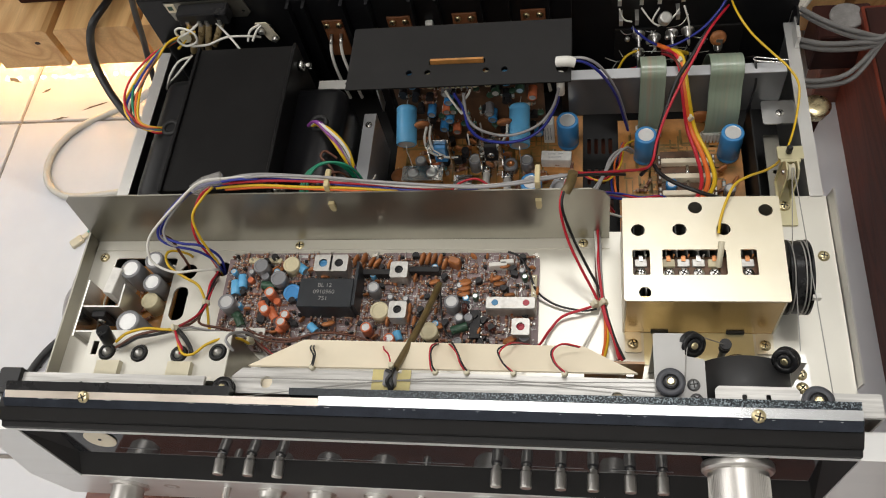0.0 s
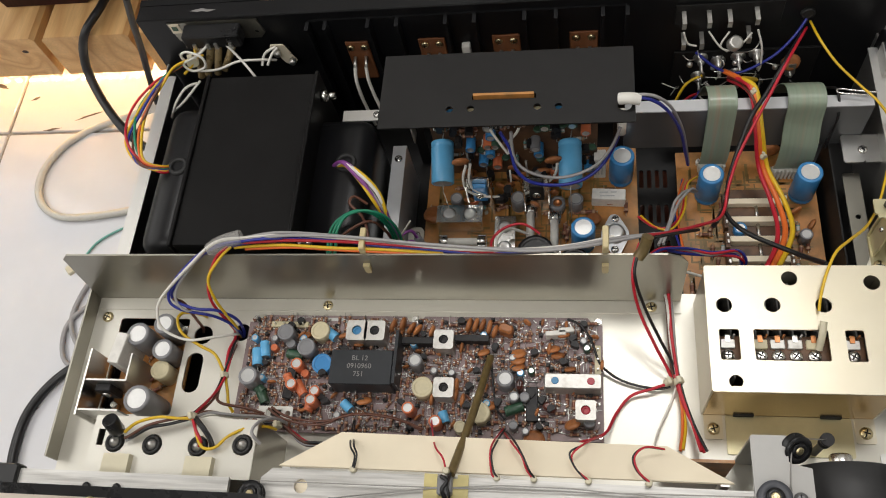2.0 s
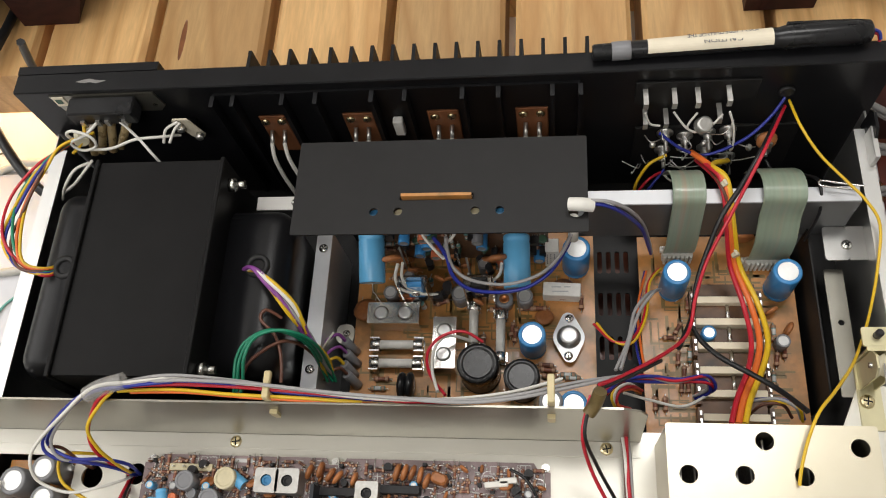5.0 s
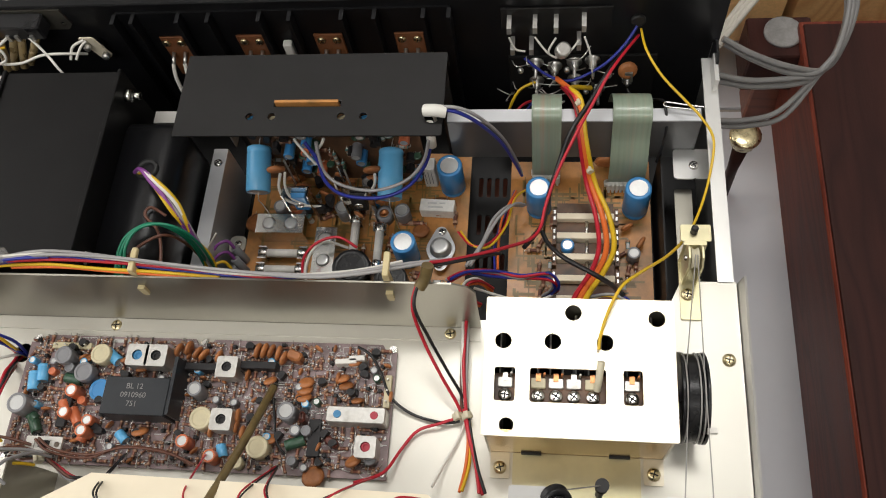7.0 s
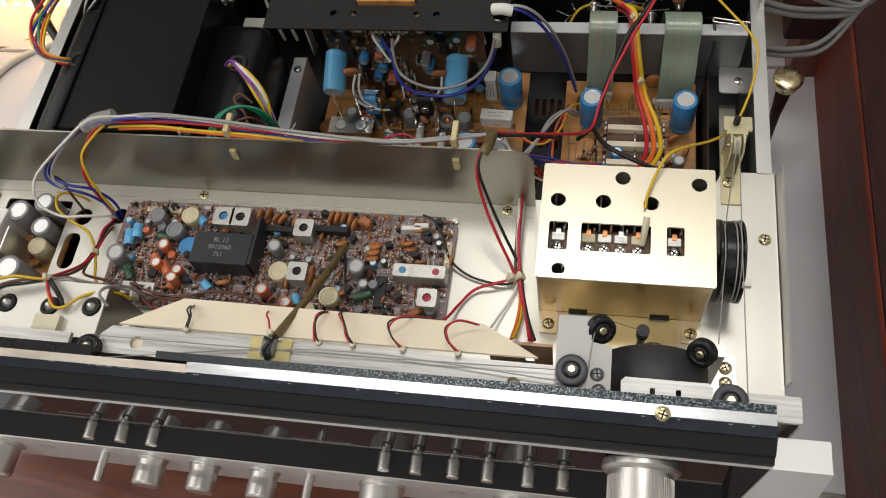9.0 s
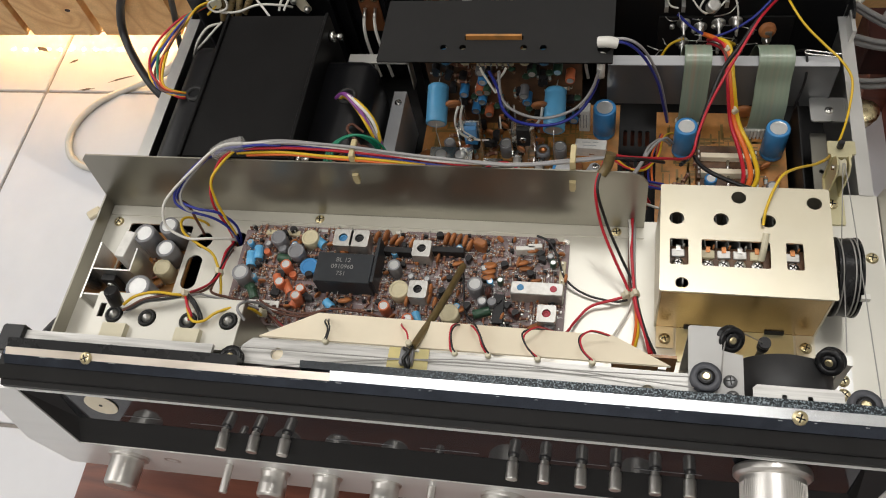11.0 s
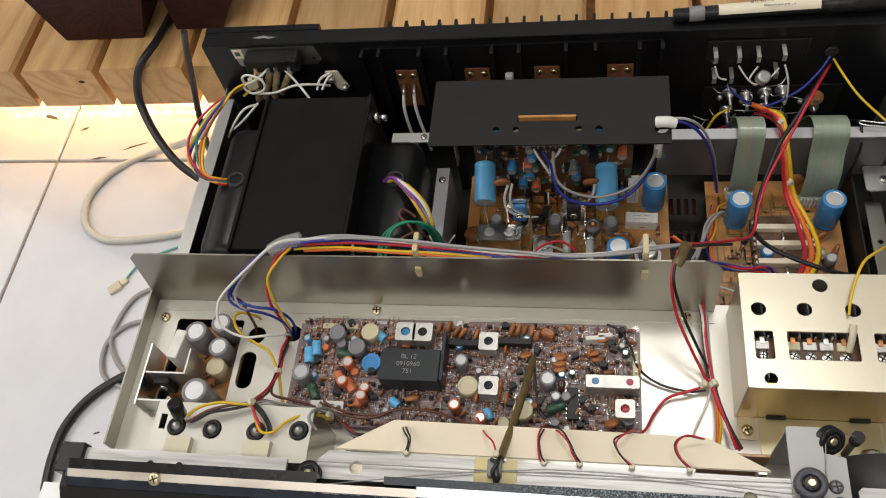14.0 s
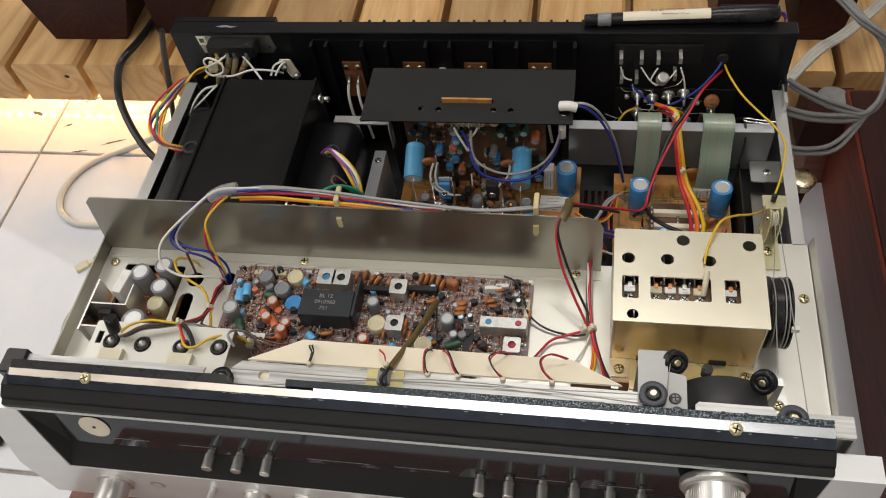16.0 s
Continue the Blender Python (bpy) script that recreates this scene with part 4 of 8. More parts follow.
def cached(key, make, mats):
    if key not in CACHE:
        CACHE[key] = make().mesh(key.split("|")[0], mats)
    return CACHE[key]


def ecap(parent, x, y, z, r, h, sleeve="greycap", top="captop", tilt=(0, 0), label=""):
    """An upright electrolytic capacitor: sleeve, crimped groove, bare top."""
    def make():
        mb = MB().lathe([(r * 0.93, 0), (r, h * 0.02), (r, h * 0.10), (r * 0.93, h * 0.13), (r, h * 0.16), (r, h * 0.97), (r * 0.96, h), (r * 0.72, h), (r * 0.70, h - 0.0004)], 18, 0,
                        mats=[0, 0, 0, 0, 0, 0, 0, 1, 1])
        return mb
    if sleeve == "greycap" and top == "captop" and r < 0.006:
        top = "greytop"
    me = cached("capacitor|%s%s%.4f%.4f" % (sleeve, top, r, h), make, [sleeve, top, "darkink"])
    return part("capacitor", me, None, parent, label, pose(x, y, z, tilt[0], tilt[1], (x * 7717 + y * 3313) % 1 * 360))


def lying_cap(parent, x, y, z, r, h, ang, sleeve="bluecap", label="", up=0):
    def make():
        m = pose(0, 0, r, 0, 90, 0) @ Matrix.Translation((0, 0, -h / 2))
        mb = MB().lathe([(r * 0.9, 0), (r, h * 0.03), (r, h * 0.12), (r * 0.93, h * 0.15), (r, h * 0.18), (r, h * 0.97), (r * 0.95, h), (r * 0.75, h), (r * 0.73, h - 0.0004)], 18, 0, m, [0] * 7 + [1, 1])
        mb.rod((h / 2, 0, r), (h / 2 + 0.003, 0, r), 0.0003, 5, 1).rod((h / 2 + 0.003, 0, r), (h / 2 + 0.003, 0, -0.002), 0.0003, 5, 1)
        return mb
    me = cached("capacitor|l%s%.4f%.4f" % (sleeve, r, h), make, [sleeve, "captop", "darkink"])
    return part("capacitor", me, None, parent, label, pose(x, y, z, 0, up, ang))


def disc(parent, x, y, z, r, ang, mat="disc", lean=8, label=""):
    def make():
        m = Matrix.Translation((0, 0, r * 1.15)) @ pose(0, 0, 0, 90, 0, 0) @ Matrix.Diagonal((1, 1, 1, 1))
        t = max(0.0009, r * 0.32)
        mb = MB().lathe([(r * 0.55, -t), (r * 0.9, -t * 0.6), (r, 0), (r * 0.9, t * 0.6), (r * 0.55, t)], 14, 0, m)
        mb.rod((r * 0.5, 0, -0.0015), (r * 0.5, 0, r * 0.5), 0.0003, 5, 1).rod((-r * 0.5, 0, -0.0015), (-r * 0.5, 0, r * 0.5), 0.0003, 5, 1)
        return mb
    me = cached("ceramic_disc|%s%.4f" % (mat, r), make, [mat, "solder"])
    return part("ceramic_disc", me, None, parent, label, pose(x, y, z, lean, 0, ang))


def resistor(parent, x, y, z, ang, size=1.0, kind="res", up=False):
    def make():
        L, r = 0.0032 * size, 0.00105 * size
        mb = MB()
        m = pose(0, 0, r + 0.0006, 0, 90, 0) @ Matrix.Translation((0, 0, -L))
        mb.lathe([(r * 0.5, 0), (r * 1.08, L * 0.12), (r * 1.08, L * 0.5), (r * 0.88, L * 0.62), (r * 0.88, L * 1.38), (r * 1.08, L * 1.5), (r * 1.08, L * 1.88), (r * 0.5, 2 * L)], 10, 0, m,
                 [0, 1, 0, 2, 0, 1, 0])
        for s in (-1, 1):
            mb.rod((s * L, 0, r + 0.0006), (s * (L + 0.0013), 0, r + 0.0006), 0.00028, 5, 3).rod((s * (L + 0.0013), 0, r + 0.0006), (s * (L + 0.0013), 0, -0.001), 0.00028, 5, 3)
        return mb
    me = cached("resistor|%s%.2f" % (kind, size), make, [kind, "band", "ink" if kind == "resgrn" else "res", "solder"])
    return part("resistor", me, None, parent, "", pose(x, y, z, 0, -80 if up else 0, ang))


def if_can(parent, x, y, z, w, h, slug="ic", ang=0, label="bright shielding can with a tuning slug"):
    def make():
        mb = MB().plate(rect(-w / 2, w / 2, -w / 2, w / 2, w * 0.12), [ring(0, 0, w * 0.24, 14)], h - 0.0004, h, None, 0)
        q = rect(-w / 2, w / 2, -w / 2, w / 2, w * 0.12)
        n = len(q)
        mb.add([(a, b, 0) for a, b in q] + [(a, b, h - 0.0004) for a, b in q], [(i, (i + 1) % n, n + (i + 1) % n, n + i) for i in range(n)])
        mb.lathe([(w * 0.23, h - 0.003), (w * 0.23, h - 0.0010), (w * 0.13, h - 0.0010), (w * 0.11, h - 0.002)], 14, 1)
        return mb
    me = cached("coil_can|%s%.4f%.4f" % (slug, w, h), make, ["can", slug])
    return part("coil_can", me, None, parent, label, pose(x, y, z, 0, 0, ang))


def transistor(parent, x, y, z, ang, s=1.0):
    def make():
        r = 0.0024 * s
        q = [(r * math.cos(radians(a)), r * math.sin(radians(a))) for a in range(-30, 211, 20)]
        mb = MB().plate(q, [], 0.002, 0.002 + 0.0045 * s)
        for k in (-1, 0, 1):
            mb.rod((k * 0.0012 * s, 0, -0.001), (k * 0.0012 * s, 0, 0.002), 0.0003, 5, 1)
        return mb
    return part("transistor", cached("transistor|%.2f" % s, make, ["ic", "solder"]), None, parent, "", pose(x, y, z, 0, 0, ang))


def dip(parent, x, y, z, w, l, h, ang, label="black integrated circuit"):
    def make():
        mb = MB().box(-w / 2, w / 2, -l / 2, l / 2, 0.001, h, 0, 0.0005)
        k = max(2, int(l / 0.0026))
        for i in range(k):
            yy = -l / 2 + (i + 0.5) * l / k
            for s in (-1, 1):
                mb.box(s * w / 2 - (0.0007 if s < 0 else 0), s * w / 2 + (0.0007 if s > 0 else 0), yy - 0.0005, yy + 0.0005, -0.001, h * 0.6, 1)
        return mb
    return part("integrated_circuit", cached("integrated_circuit|%.4f%.4f%.4f" % (w, l, h), make, ["ic", "solder"]), None, parent, label, pose(x, y, z, 0, 0, ang))


def block(parent, name, x, y, z, w, l, h, mat, ang=0, c=0.0006, label="", tilt=0):
    me = cached("%s|%s%.4f%.4f%.4f" % (name, mat, w, l, h), lambda: MB().box(-w / 2, w / 2, -l / 2, l / 2, 0, h, 0, c), [mat])
    return part(name, me, None, parent, label, pose(x, y, z, tilt, 0, ang))


def jumper(parent, x, y, z, ang, l):
    def make():
        return MB().tube([(-l / 2, 0, -0.001), (-l / 2, 0, 0.0006), (0, 0, 0.001), (l / 2, 0, 0.0006), (l / 2, 0, -0.001)], 0.0003, 5, 0, 3)
    return part("jumper_wire", cached("jumper_wire|%.4f" % l, make, ["solder"]), None, parent, "", pose(x, y, z, 0, 0, ang))


def pin_row(parent, x, y, z, n, pitch, ang, mat="white", label="pale pin header"):
    def make():
        mb = MB().box(-n * pitch / 2, n * pitch / 2, -0.0018, 0.0018, 0, 0.003, 0, 0.0003)
        for i in range(n):
            xx = (i + 0.5 - n / 2) * pitch
            mb.box(xx - 0.0004, xx + 0.0004, -0.0004, 0.0004, 0.003, 0.006, 1)
        return mb
    return part("pin_header", cached("pin_header|%s%d%.4f" % (mat, n, pitch), make, [mat, "solder"]), None, parent, label, pose(x, y, z, 0, 0, ang))


def flat_text(parent, text, size, m, mat="ink", name="printed_text"):
    cu = bpy.data.curves.new(name, "FONT")
    cu.body, cu.size, cu.align_x, cu.align_y, cu.extrude = text, size, "CENTER", "CENTER", 0.00005
    tmp = bpy.data.objects.new(name, cu)
    scene.collection.objects.link(tmp)
    me = bpy.data.meshes.new_from_object(tmp.evaluated_get(bpy.context.evaluated_depsgraph_get()))
    bpy.data.objects.remove(tmp)
    me.materials.clear()
    me.materials.append(M[mat])
    return part(name, me, None, parent, "", m)


def wire(parent, color, r, pts, seg=6, name="wire", steps=6):
    return part(name, MB().tube(pts, r, seg, 0, steps), "w_" + color, parent)


def wires(parent, colors, r, pts, gap=None, seed=1, name="wire"):
    """A bundle: each strand follows the points at its own offset."""
    rnd = random.Random(seed)
    gap = gap or r * 2.1
    n = len(colors)
    for i, c in enumerate(colors):
        a = 2 * math.pi * i / max(n, 1) + rnd.random()
        rad = 0 if n == 1 else gap * (0.55 if n < 4 else 0.9) * (0.7 + 0.4 * rnd.random())
        off = Vector((math.cos(a), 0.5 * math.sin(a), 0.8 * math.sin(a))) * rad
        q = []
        for k, p in enumerate(pts):
            j = Vector((rnd.uniform(-1, 1), rnd.uniform(-1, 1), rnd.uniform(-0.6, 0.6))) * r * (1.1 if 0 < k < len(pts) - 1 else 0.3)
            q.append(Vector(p) + off + j)
        wire(parent, c, r, q, name=name)


def tie(parent, x, y, z, m=None, mat="nylon", r=0.003, label="pale nylon tie"):
    """A strap round wires that run along y, with its small head."""
    r *= 0.9
    mb = MB().lathe([(r * 0.86, -0.0017), (r, -0.0014), (r, 0.0014), (r * 0.86, 0.0017)], 12).box(-r * 0.4, r * 0.4, r * 0.9, r * 1.45, -0.0018, 0.0018, 0, 0.0004)
    return part("tie", mb, mat, parent, label, Matrix.Translation((x, y, z)) @ (m or pose(0, 0, 0, 90, 0, 20)))


def COIL(parent, x, y, r):
    mb = MB().lathe([(r, 0), (r, 0.0095), (r * 0.62, 0.0095), (r * 0.55, 0.003)], 18, 0)
    c = part("inductor", mb, "greycap", parent, "wound inductor in a grey sleeve", Matrix.Translation((x, y, -0.0615)))
    part("winding", MB().lathe([(r * 0.5, 0.002), (r * 0.6, 0.0085), (r * 0.3, 0.0088), (r * 0.25, 0.004)], 14), "copper", c, "", Matrix.Translation((x, y, -0.0615)))


def HSINK(parent, x, y, w, l, h, ang):
    """A folded heat bracket with two metal-can transistors showing through it."""
    at = pose(x, y, -0.0615, 0, 0, ang)
    s = part("transistor_clamp", MB().plate(rect(-w / 2, w / 2, -l / 2, l / 2, 0.0008), [ring(-w * 0.23, 0, 0.0047), ring(w * 0.23, 0, 0.0047)], h - 0.0012, h).box(-w / 2, w / 2, -l / 2, -l / 2 + 0.001, 0.0005, h - 0.0012).box(-w / 2, w / 2, l / 2 - 0.001, l / 2, 0.0005, h - 0.0012), "steel", parent, "folded bright metal transistor clamp", at)
    for k in (-1, 1):
        part("can", MB().lathe([(0.0043, h - 0.006), (0.0043, h + 0.0006), (0.0036, h + 0.0012), (0.0030, h + 0.0012)], 18), "captop", s, "", at @ Matrix.Translation((k * w * 0.23, 0, 0)))


def FUSE(parent, x, y, ang):
    at = pose(x, y, -0.0615, 0, 0, ang)
    f = part("fuse", MB().rod((-0.011, 0, 0.0065), (0.011, 0, 0.0065), 0.0029, 14), "ceramic", parent, "white ceramic fuse in metal clips", at)
    for k in (-1, 1):
        part("cap", MB().rod((k * 0.0105, 0, 0.0065), (k * 0.0165, 0, 0.0065), 0.0033, 14, 0, 0.0003), "steel", f, "", at)
        part("clip", MB().box(k * 0.014 - 0.003, k * 0.014 + 0.003, -0.0046, -0.0036, 0, 0.0085).box(k * 0.014 - 0.003, k * 0.014 + 0.003, 0.0036, 0.0046, 0, 0.0085).box(k * 0.014 - 0.003, k * 0.014 + 0.003, -0.0036, 0.0036, 0, 0.001), "steel", f, "", at)


def TO66(parent, x, y):
    """A diamond flange with rounded ends, a low can and two screws."""
    at = pose(x, y, -0.0615, 0, 0, 92)
    q = []
    for cx, r, a0 in ((0.0118, 0.0042, -58), (0.0, 0.0096, 62), (-0.0118, 0.0042, 122), (0.0, 0.0096, 242)):
        n = 7
        span = 116 if cx else 56
        q += [(cx + r * math.cos(radians(a0 + span * k / (n - 1))), r * math.sin(radians(a0 + span * k / (n - 1)))) for k in range(n)]
    t = part("power_transistor", MB().plate(q, [], 0.004, 0.0054), "brightzinc", parent, "diamond-shaped metal power transistor", at)
    part("dome", MB().lathe([(0.0074, 0.0054), (0.0074, 0.0060), (0.0062, 0.0064), (0.0062, 0.0098), (0.0056, 0.0106), (0.0040, 0.0108)], 24), "captop", t, "", at)
    part("insulator", MB().box(-0.010, 0.010, -0.0045, 0.0045, 0, 0.004), "ic", t, "", at)
    for k in (-1, 1):
        screw(t, x + 0.0004 * k, y + k * 0.0121, -0.0561, 0.0028, "steel")


def BAR(parent, y, z, cell):
    b = part("switch_bar", MB().box(0.158, 0.195, y - 0.0022, y + 0.0022, z - 0.0095, z, 0, 0.0004), "cream", parent, "pale yellow switch bar")
    for x in (0.1565, 0.1965):
        part("switch_side", MB().box(x - 0.0013, x + 0.0013, y - 0.006, y + 0.006, z - 0.0095, z - 0.001, 0), "pcbdark", b)
        part("solder_tag", MB().box(x - 0.0006, x + 0.0006, y - 0.0035, y - 0.001, z - 0.001, z + 0.0012), "solder", b)
        part("solder_tag", MB().box(x - 0.0006, x + 0.0006, y + 0.001, y + 0.0035, z - 0.001, z + 0.0012), "solder", b)
    part("switch_bed", MB().box(0.158, 0.195, y + 0.0024, y + 0.0118, z - 0.0095, z - 0.005, 0), "pcbdark", b, "dark switch body")
    if cell:
        part("shaft", MB().rod((0.1775, y - 0.002, z - 0.004), (0.1775, y - 0.013, z - 0.004), 0.0012, 8), "steel", b)




# ---- tuner board parts ----
z = FMZ
ecap(fm, -0.1190, 0.1140, z, 0.0052, 0.011, 'greycap', 'greycap')
ecap(fm, -0.1050, 0.1050, z, 0.0055, 0.01, 'greycap', 'greycap')
ecap(fm, -0.0370, 0.0970, z, 0.0042, 0.0125, 'greycap')
ecap(fm, 0.0160, 0.0870, z, 0.005, 0.0125, 'greycap')
ecap(fm, -0.1370, 0.0850, z, 0.0058, 0.014, 'greycap')
ecap(fm, 0.0210, 0.0780, z, 0.003, 0.008, 'greycap')
ecap(fm, 0.0210, 0.0620, z, 0.0026, 0.007, 'greycap', 'greycap')
ecap(fm, -0.1160, 0.1080, z, 0.0028, 0.007, 'greycap', 'greycap')
ecap(fm, 0.0270, 0.0780, z, 0.0028, 0.008, 'greycap', 'greycap')
ecap(fm, 0.0630, 0.0650, z, 0.0034, 0.008, 'greycap', 'greycap')
ecap(fm, -0.0980, 0.1160, z, 0.0058, 0.009, 'yellowcap', 'yellowcap')
ecap(fm, -0.0320, 0.0820, z, 0.0062, 0.009, 'yellowcap', 'yellowcap')
ecap(fm, 0.0020, 0.0680, z, 0.006, 0.009, 'yellowcap', 'yellowcap')
ecap(fm, -0.0090, 0.0600, z, 0.0035, 0.007, 'yellowcap', 'yellowcap')
ecap(fm, -0.1090, 0.0940, z, 0.0036, 0.011, 'orangecap', 'captop')
ecap(fm, -0.0960, 0.0780, z, 0.0032, 0.01, 'orangecap', 'captop')
ecap(fm, -0.0970, 0.0720, z, 0.0034, 0.012, 'orangecap', 'captop')
ecap(fm, -0.0390, 0.0690, z, 0.0036, 0.011, 'orangecap', 'captop')
ecap(fm, -0.0230, 0.0620, z, 0.0036, 0.01, 'orangecap', 'captop')
ecap(fm, -0.1110, 0.0820, z, 0.0034, 0.01, 'orangecap', 'captop')
ecap(fm, -0.1050, 0.0900, z, 0.0024, 0.005, 'orangecap', 'orangecap')
ecap(fm, -0.1270, 0.1060, z, 0.0022, 0.005, 'orangecap', 'orangecap')
lying_cap(fm, -0.1070, 0.0810, z, 0.0030, 0.010, -55, 'orangecap')
lying_cap(fm, -0.0990, 0.0720, z, 0.0030, 0.010, 70, 'orangecap')
lying_cap(fm, -0.1140, 0.0850, z, 0.0030, 0.010, -60, 'orangecap')
lying_cap(fm, -0.0930, 0.1160, z, 0.0032, 0.0105, -35, 'lightblue')
lying_cap(fm, -0.1370, 0.1000, z, 0.0034, 0.011, -80, 'lightblue')
lying_cap(fm, -0.1330, 0.1050, z, 0.0032, 0.01, -80, 'lightblue')
lying_cap(fm, -0.0770, 0.0710, z, 0.0028, 0.007, -40, 'lightblue')
lying_cap(fm, -0.0190, 0.0660, z, 0.0028, 0.007, -70, 'lightblue')
ecap(fm, -0.0950, 0.0960, z, 0.0062, 0.006, 'bluecap', 'bluecap')
if_can(fm, -0.0740, 0.1150, z, 0.0125, 0.0125, 'blueslug')
if_can(fm, -0.0630, 0.1150, z, 0.0125, 0.0125, 'ic')
if_can(fm, -0.0210, 0.1100, z, 0.0118, 0.0125, 'ic')
if_can(fm, -0.0190, 0.0810, z, 0.0118, 0.0125, 'ic')
if_can(fm, 0.0610, 0.0700, z, 0.0112, 0.0125, 'redslug')
HYB = (-0.0675, 0.0905, 0.0370, 0.0210)
FIL = (0.0540, 0.0865, 0.0320, 0.0090)
disc(fm, -0.0540, 0.1210, z, 0.0042, 70, lean=4)
disc(fm, -0.0480, 0.1220, z, 0.0045, 75, lean=4)
disc(fm, -0.0430, 0.1200, z, 0.0042, 60, lean=10)
disc(fm, -0.0390, 0.1190, z, 0.0042, 55, lean=10)
disc(fm, -0.0300, 0.1180, z, 0.0038, 70, lean=5)
disc(fm, -0.0080, 0.1220, z, 0.0046, 75, lean=8)
disc(fm, -0.0040, 0.1220, z, 0.0046, 75, lean=8)
disc(fm, -0.0000, 0.1220, z, 0.0044, 70, lean=8)
disc(fm, 0.0040, 0.1210, z, 0.0044, 80, lean=10)
disc(fm, 0.0080, 0.1180, z, 0.0044, 70, lean=5)
disc(fm, 0.0220, 0.1090, z, 0.0046, 8, lean=50)
disc(fm, 0.0220, 0.1050, z, 0.0046, 5, lean=50)
disc(fm, 0.0220, 0.1010, z, 0.0046, 0, lean=50)
disc(fm, 0.0420, 0.1110, z, 0.0042, 10, lean=40)
disc(fm, 0.0450, 0.1070, z, 0.0042, 5, lean=40)
disc(fm, -0.0840, 0.1170, z, 0.0044, 20, lean=30)
disc(fm, -0.1090, 0.1180, z, 0.0038, 10, lean=50)
disc(fm, -0.0740, 0.1110, z, 0.0034, 0, lean=30)
disc(fm, 0.0010, 0.1080, z, 0.004, 20, lean=40)
disc(fm, 0.0480, 0.1200, z, 0.004, 10, lean=40)
disc(fm, 0.0320, 0.0620, z, 0.0062, 5, lean=75)
disc(fm, 0.0520, 0.0670, z, 0.005, 30, lean=40)
disc(fm, 0.0060, 0.0770, z, 0.0042, 10, lean=50)
disc(fm, -0.0670, 0.0770, z, 0.0048, 10, lean=35)
disc(fm, -0.0130, 0.0850, z, 0.004, 88, lean=5)
disc(fm, -0.0090, 0.0760, z, 0.004, 85, lean=5)
disc(fm, -0.0270, 0.0760, z, 0.0036, 85, lean=5)
disc(fm, -0.0130, 0.0790, z, 0.0036, 80, lean=5)
disc(fm, 0.0520, 0.0980, z, 0.0036, 10, lean=30)
disc(fm, 0.0400, 0.1080, z, 0.0036, 85, lean=5)
disc(fm, -0.0120, 0.1080, z, 0.0034, 80, lean=10)
disc(fm, 0.0700, 0.0990, z, 0.003, 85, lean=5)
disc(fm, -0.1040, 0.0690, z, 0.003, 10, lean=20)
block(fm, 'film_capacitor', 0.0150, 0.1190, z, 0.0085, 0.0055, 0.009, 'disc', -20, 0.0012, 'orange film capacitor')
dip(fm, -0.1140, 0.0840, z, 0.0058, 0.019, 0.0042, -4)
dip(fm, 0.0310, 0.0750, z, 0.007, 0.02, 0.0042, 2)
block(fm, 'edge_block', -0.0360, 0.1110, z, 0.0225, 0.0042, 0.0072, 'ic', 0, 0.0004, 'black moulded strip')
block(fm, 'edge_block', -0.0050, 0.1130, z, 0.0205, 0.0042, 0.0072, 'ic', 0, 0.0004, 'black moulded strip')
block(fm, 'ceramic_filter', 0.0440, 0.1170, z, 0.012, 0.003, 0.007, 'white', 5, 0.0004, 'pale ceramic filter')
block(fm, 'ceramic_filter', 0.0500, 0.1190, z, 0.009, 0.003, 0.007, 'white', 5, 0.0004, 'pale ceramic filter')
transistor(fm, 0.0320, 0.1050, z, 20)
transistor(fm, 0.0550, 0.1100, z, -15)
transistor(fm, -0.0050, 0.0840, z, 40)
transistor(fm, -0.0940, 0.0900, z, 10)
transistor(fm, -0.0680, 0.0730, z, 80)
transistor(fm, 0.0090, 0.1080, z, 60)
transistor(fm, 0.0240, 0.0880, z, 5)
transistor(fm, 0.0420, 0.0720, z, 30)
transistor(fm, -0.0930, 0.0750, z, 0)
transistor(fm, -0.0900, 0.0730, z, 10)
transistor(fm, 0.0120, 0.0750, z, 60)
transistor(fm, 0.0010, 0.0640, z, 20)
transistor(fm, 0.0370, 0.0770, z, 60)
transistor(fm, -0.0120, 0.1240, z, 0)
transistor(fm, -0.0820, 0.1050, z, 0)
transistor(fm, 0.0540, 0.1140, z, 40)
block(fm, 'film_capacitor', 0.0410, 0.0730, z, 0.008, 0.0045, 0.006, 'maroon', -30, 0.0012, 'dark red film capacitor')
block(fm, 'film_capacitor', 0.0240, 0.0850, z, 0.0035, 0.006, 0.009, 'maroon', 0, 0.0012, 'dark red film capacitor')
lying_cap(fm, -0.1340, 0.0810, z, 0.0030, 0.011, -35, 'green')
lying_cap(fm, -0.1300, 0.0760, z, 0.0030, 0.011, -60, 'green')
lying_cap(fm, 0.0210, 0.0720, z, 0.0030, 0.011, 20, 'green')
lying_cap(fm, -0.1130, 0.1020, z, 0.0030, 0.011, -10, 'green')
pin_row(fm, -0.1200, 0.1220, z, 4, 0.006, 0, 'yellowcap')
pin_row(fm, 0.0680, 0.1020, z, 3, 0.006, 90, 'yellowcap')
SWI = (-0.1180, 0.0640)


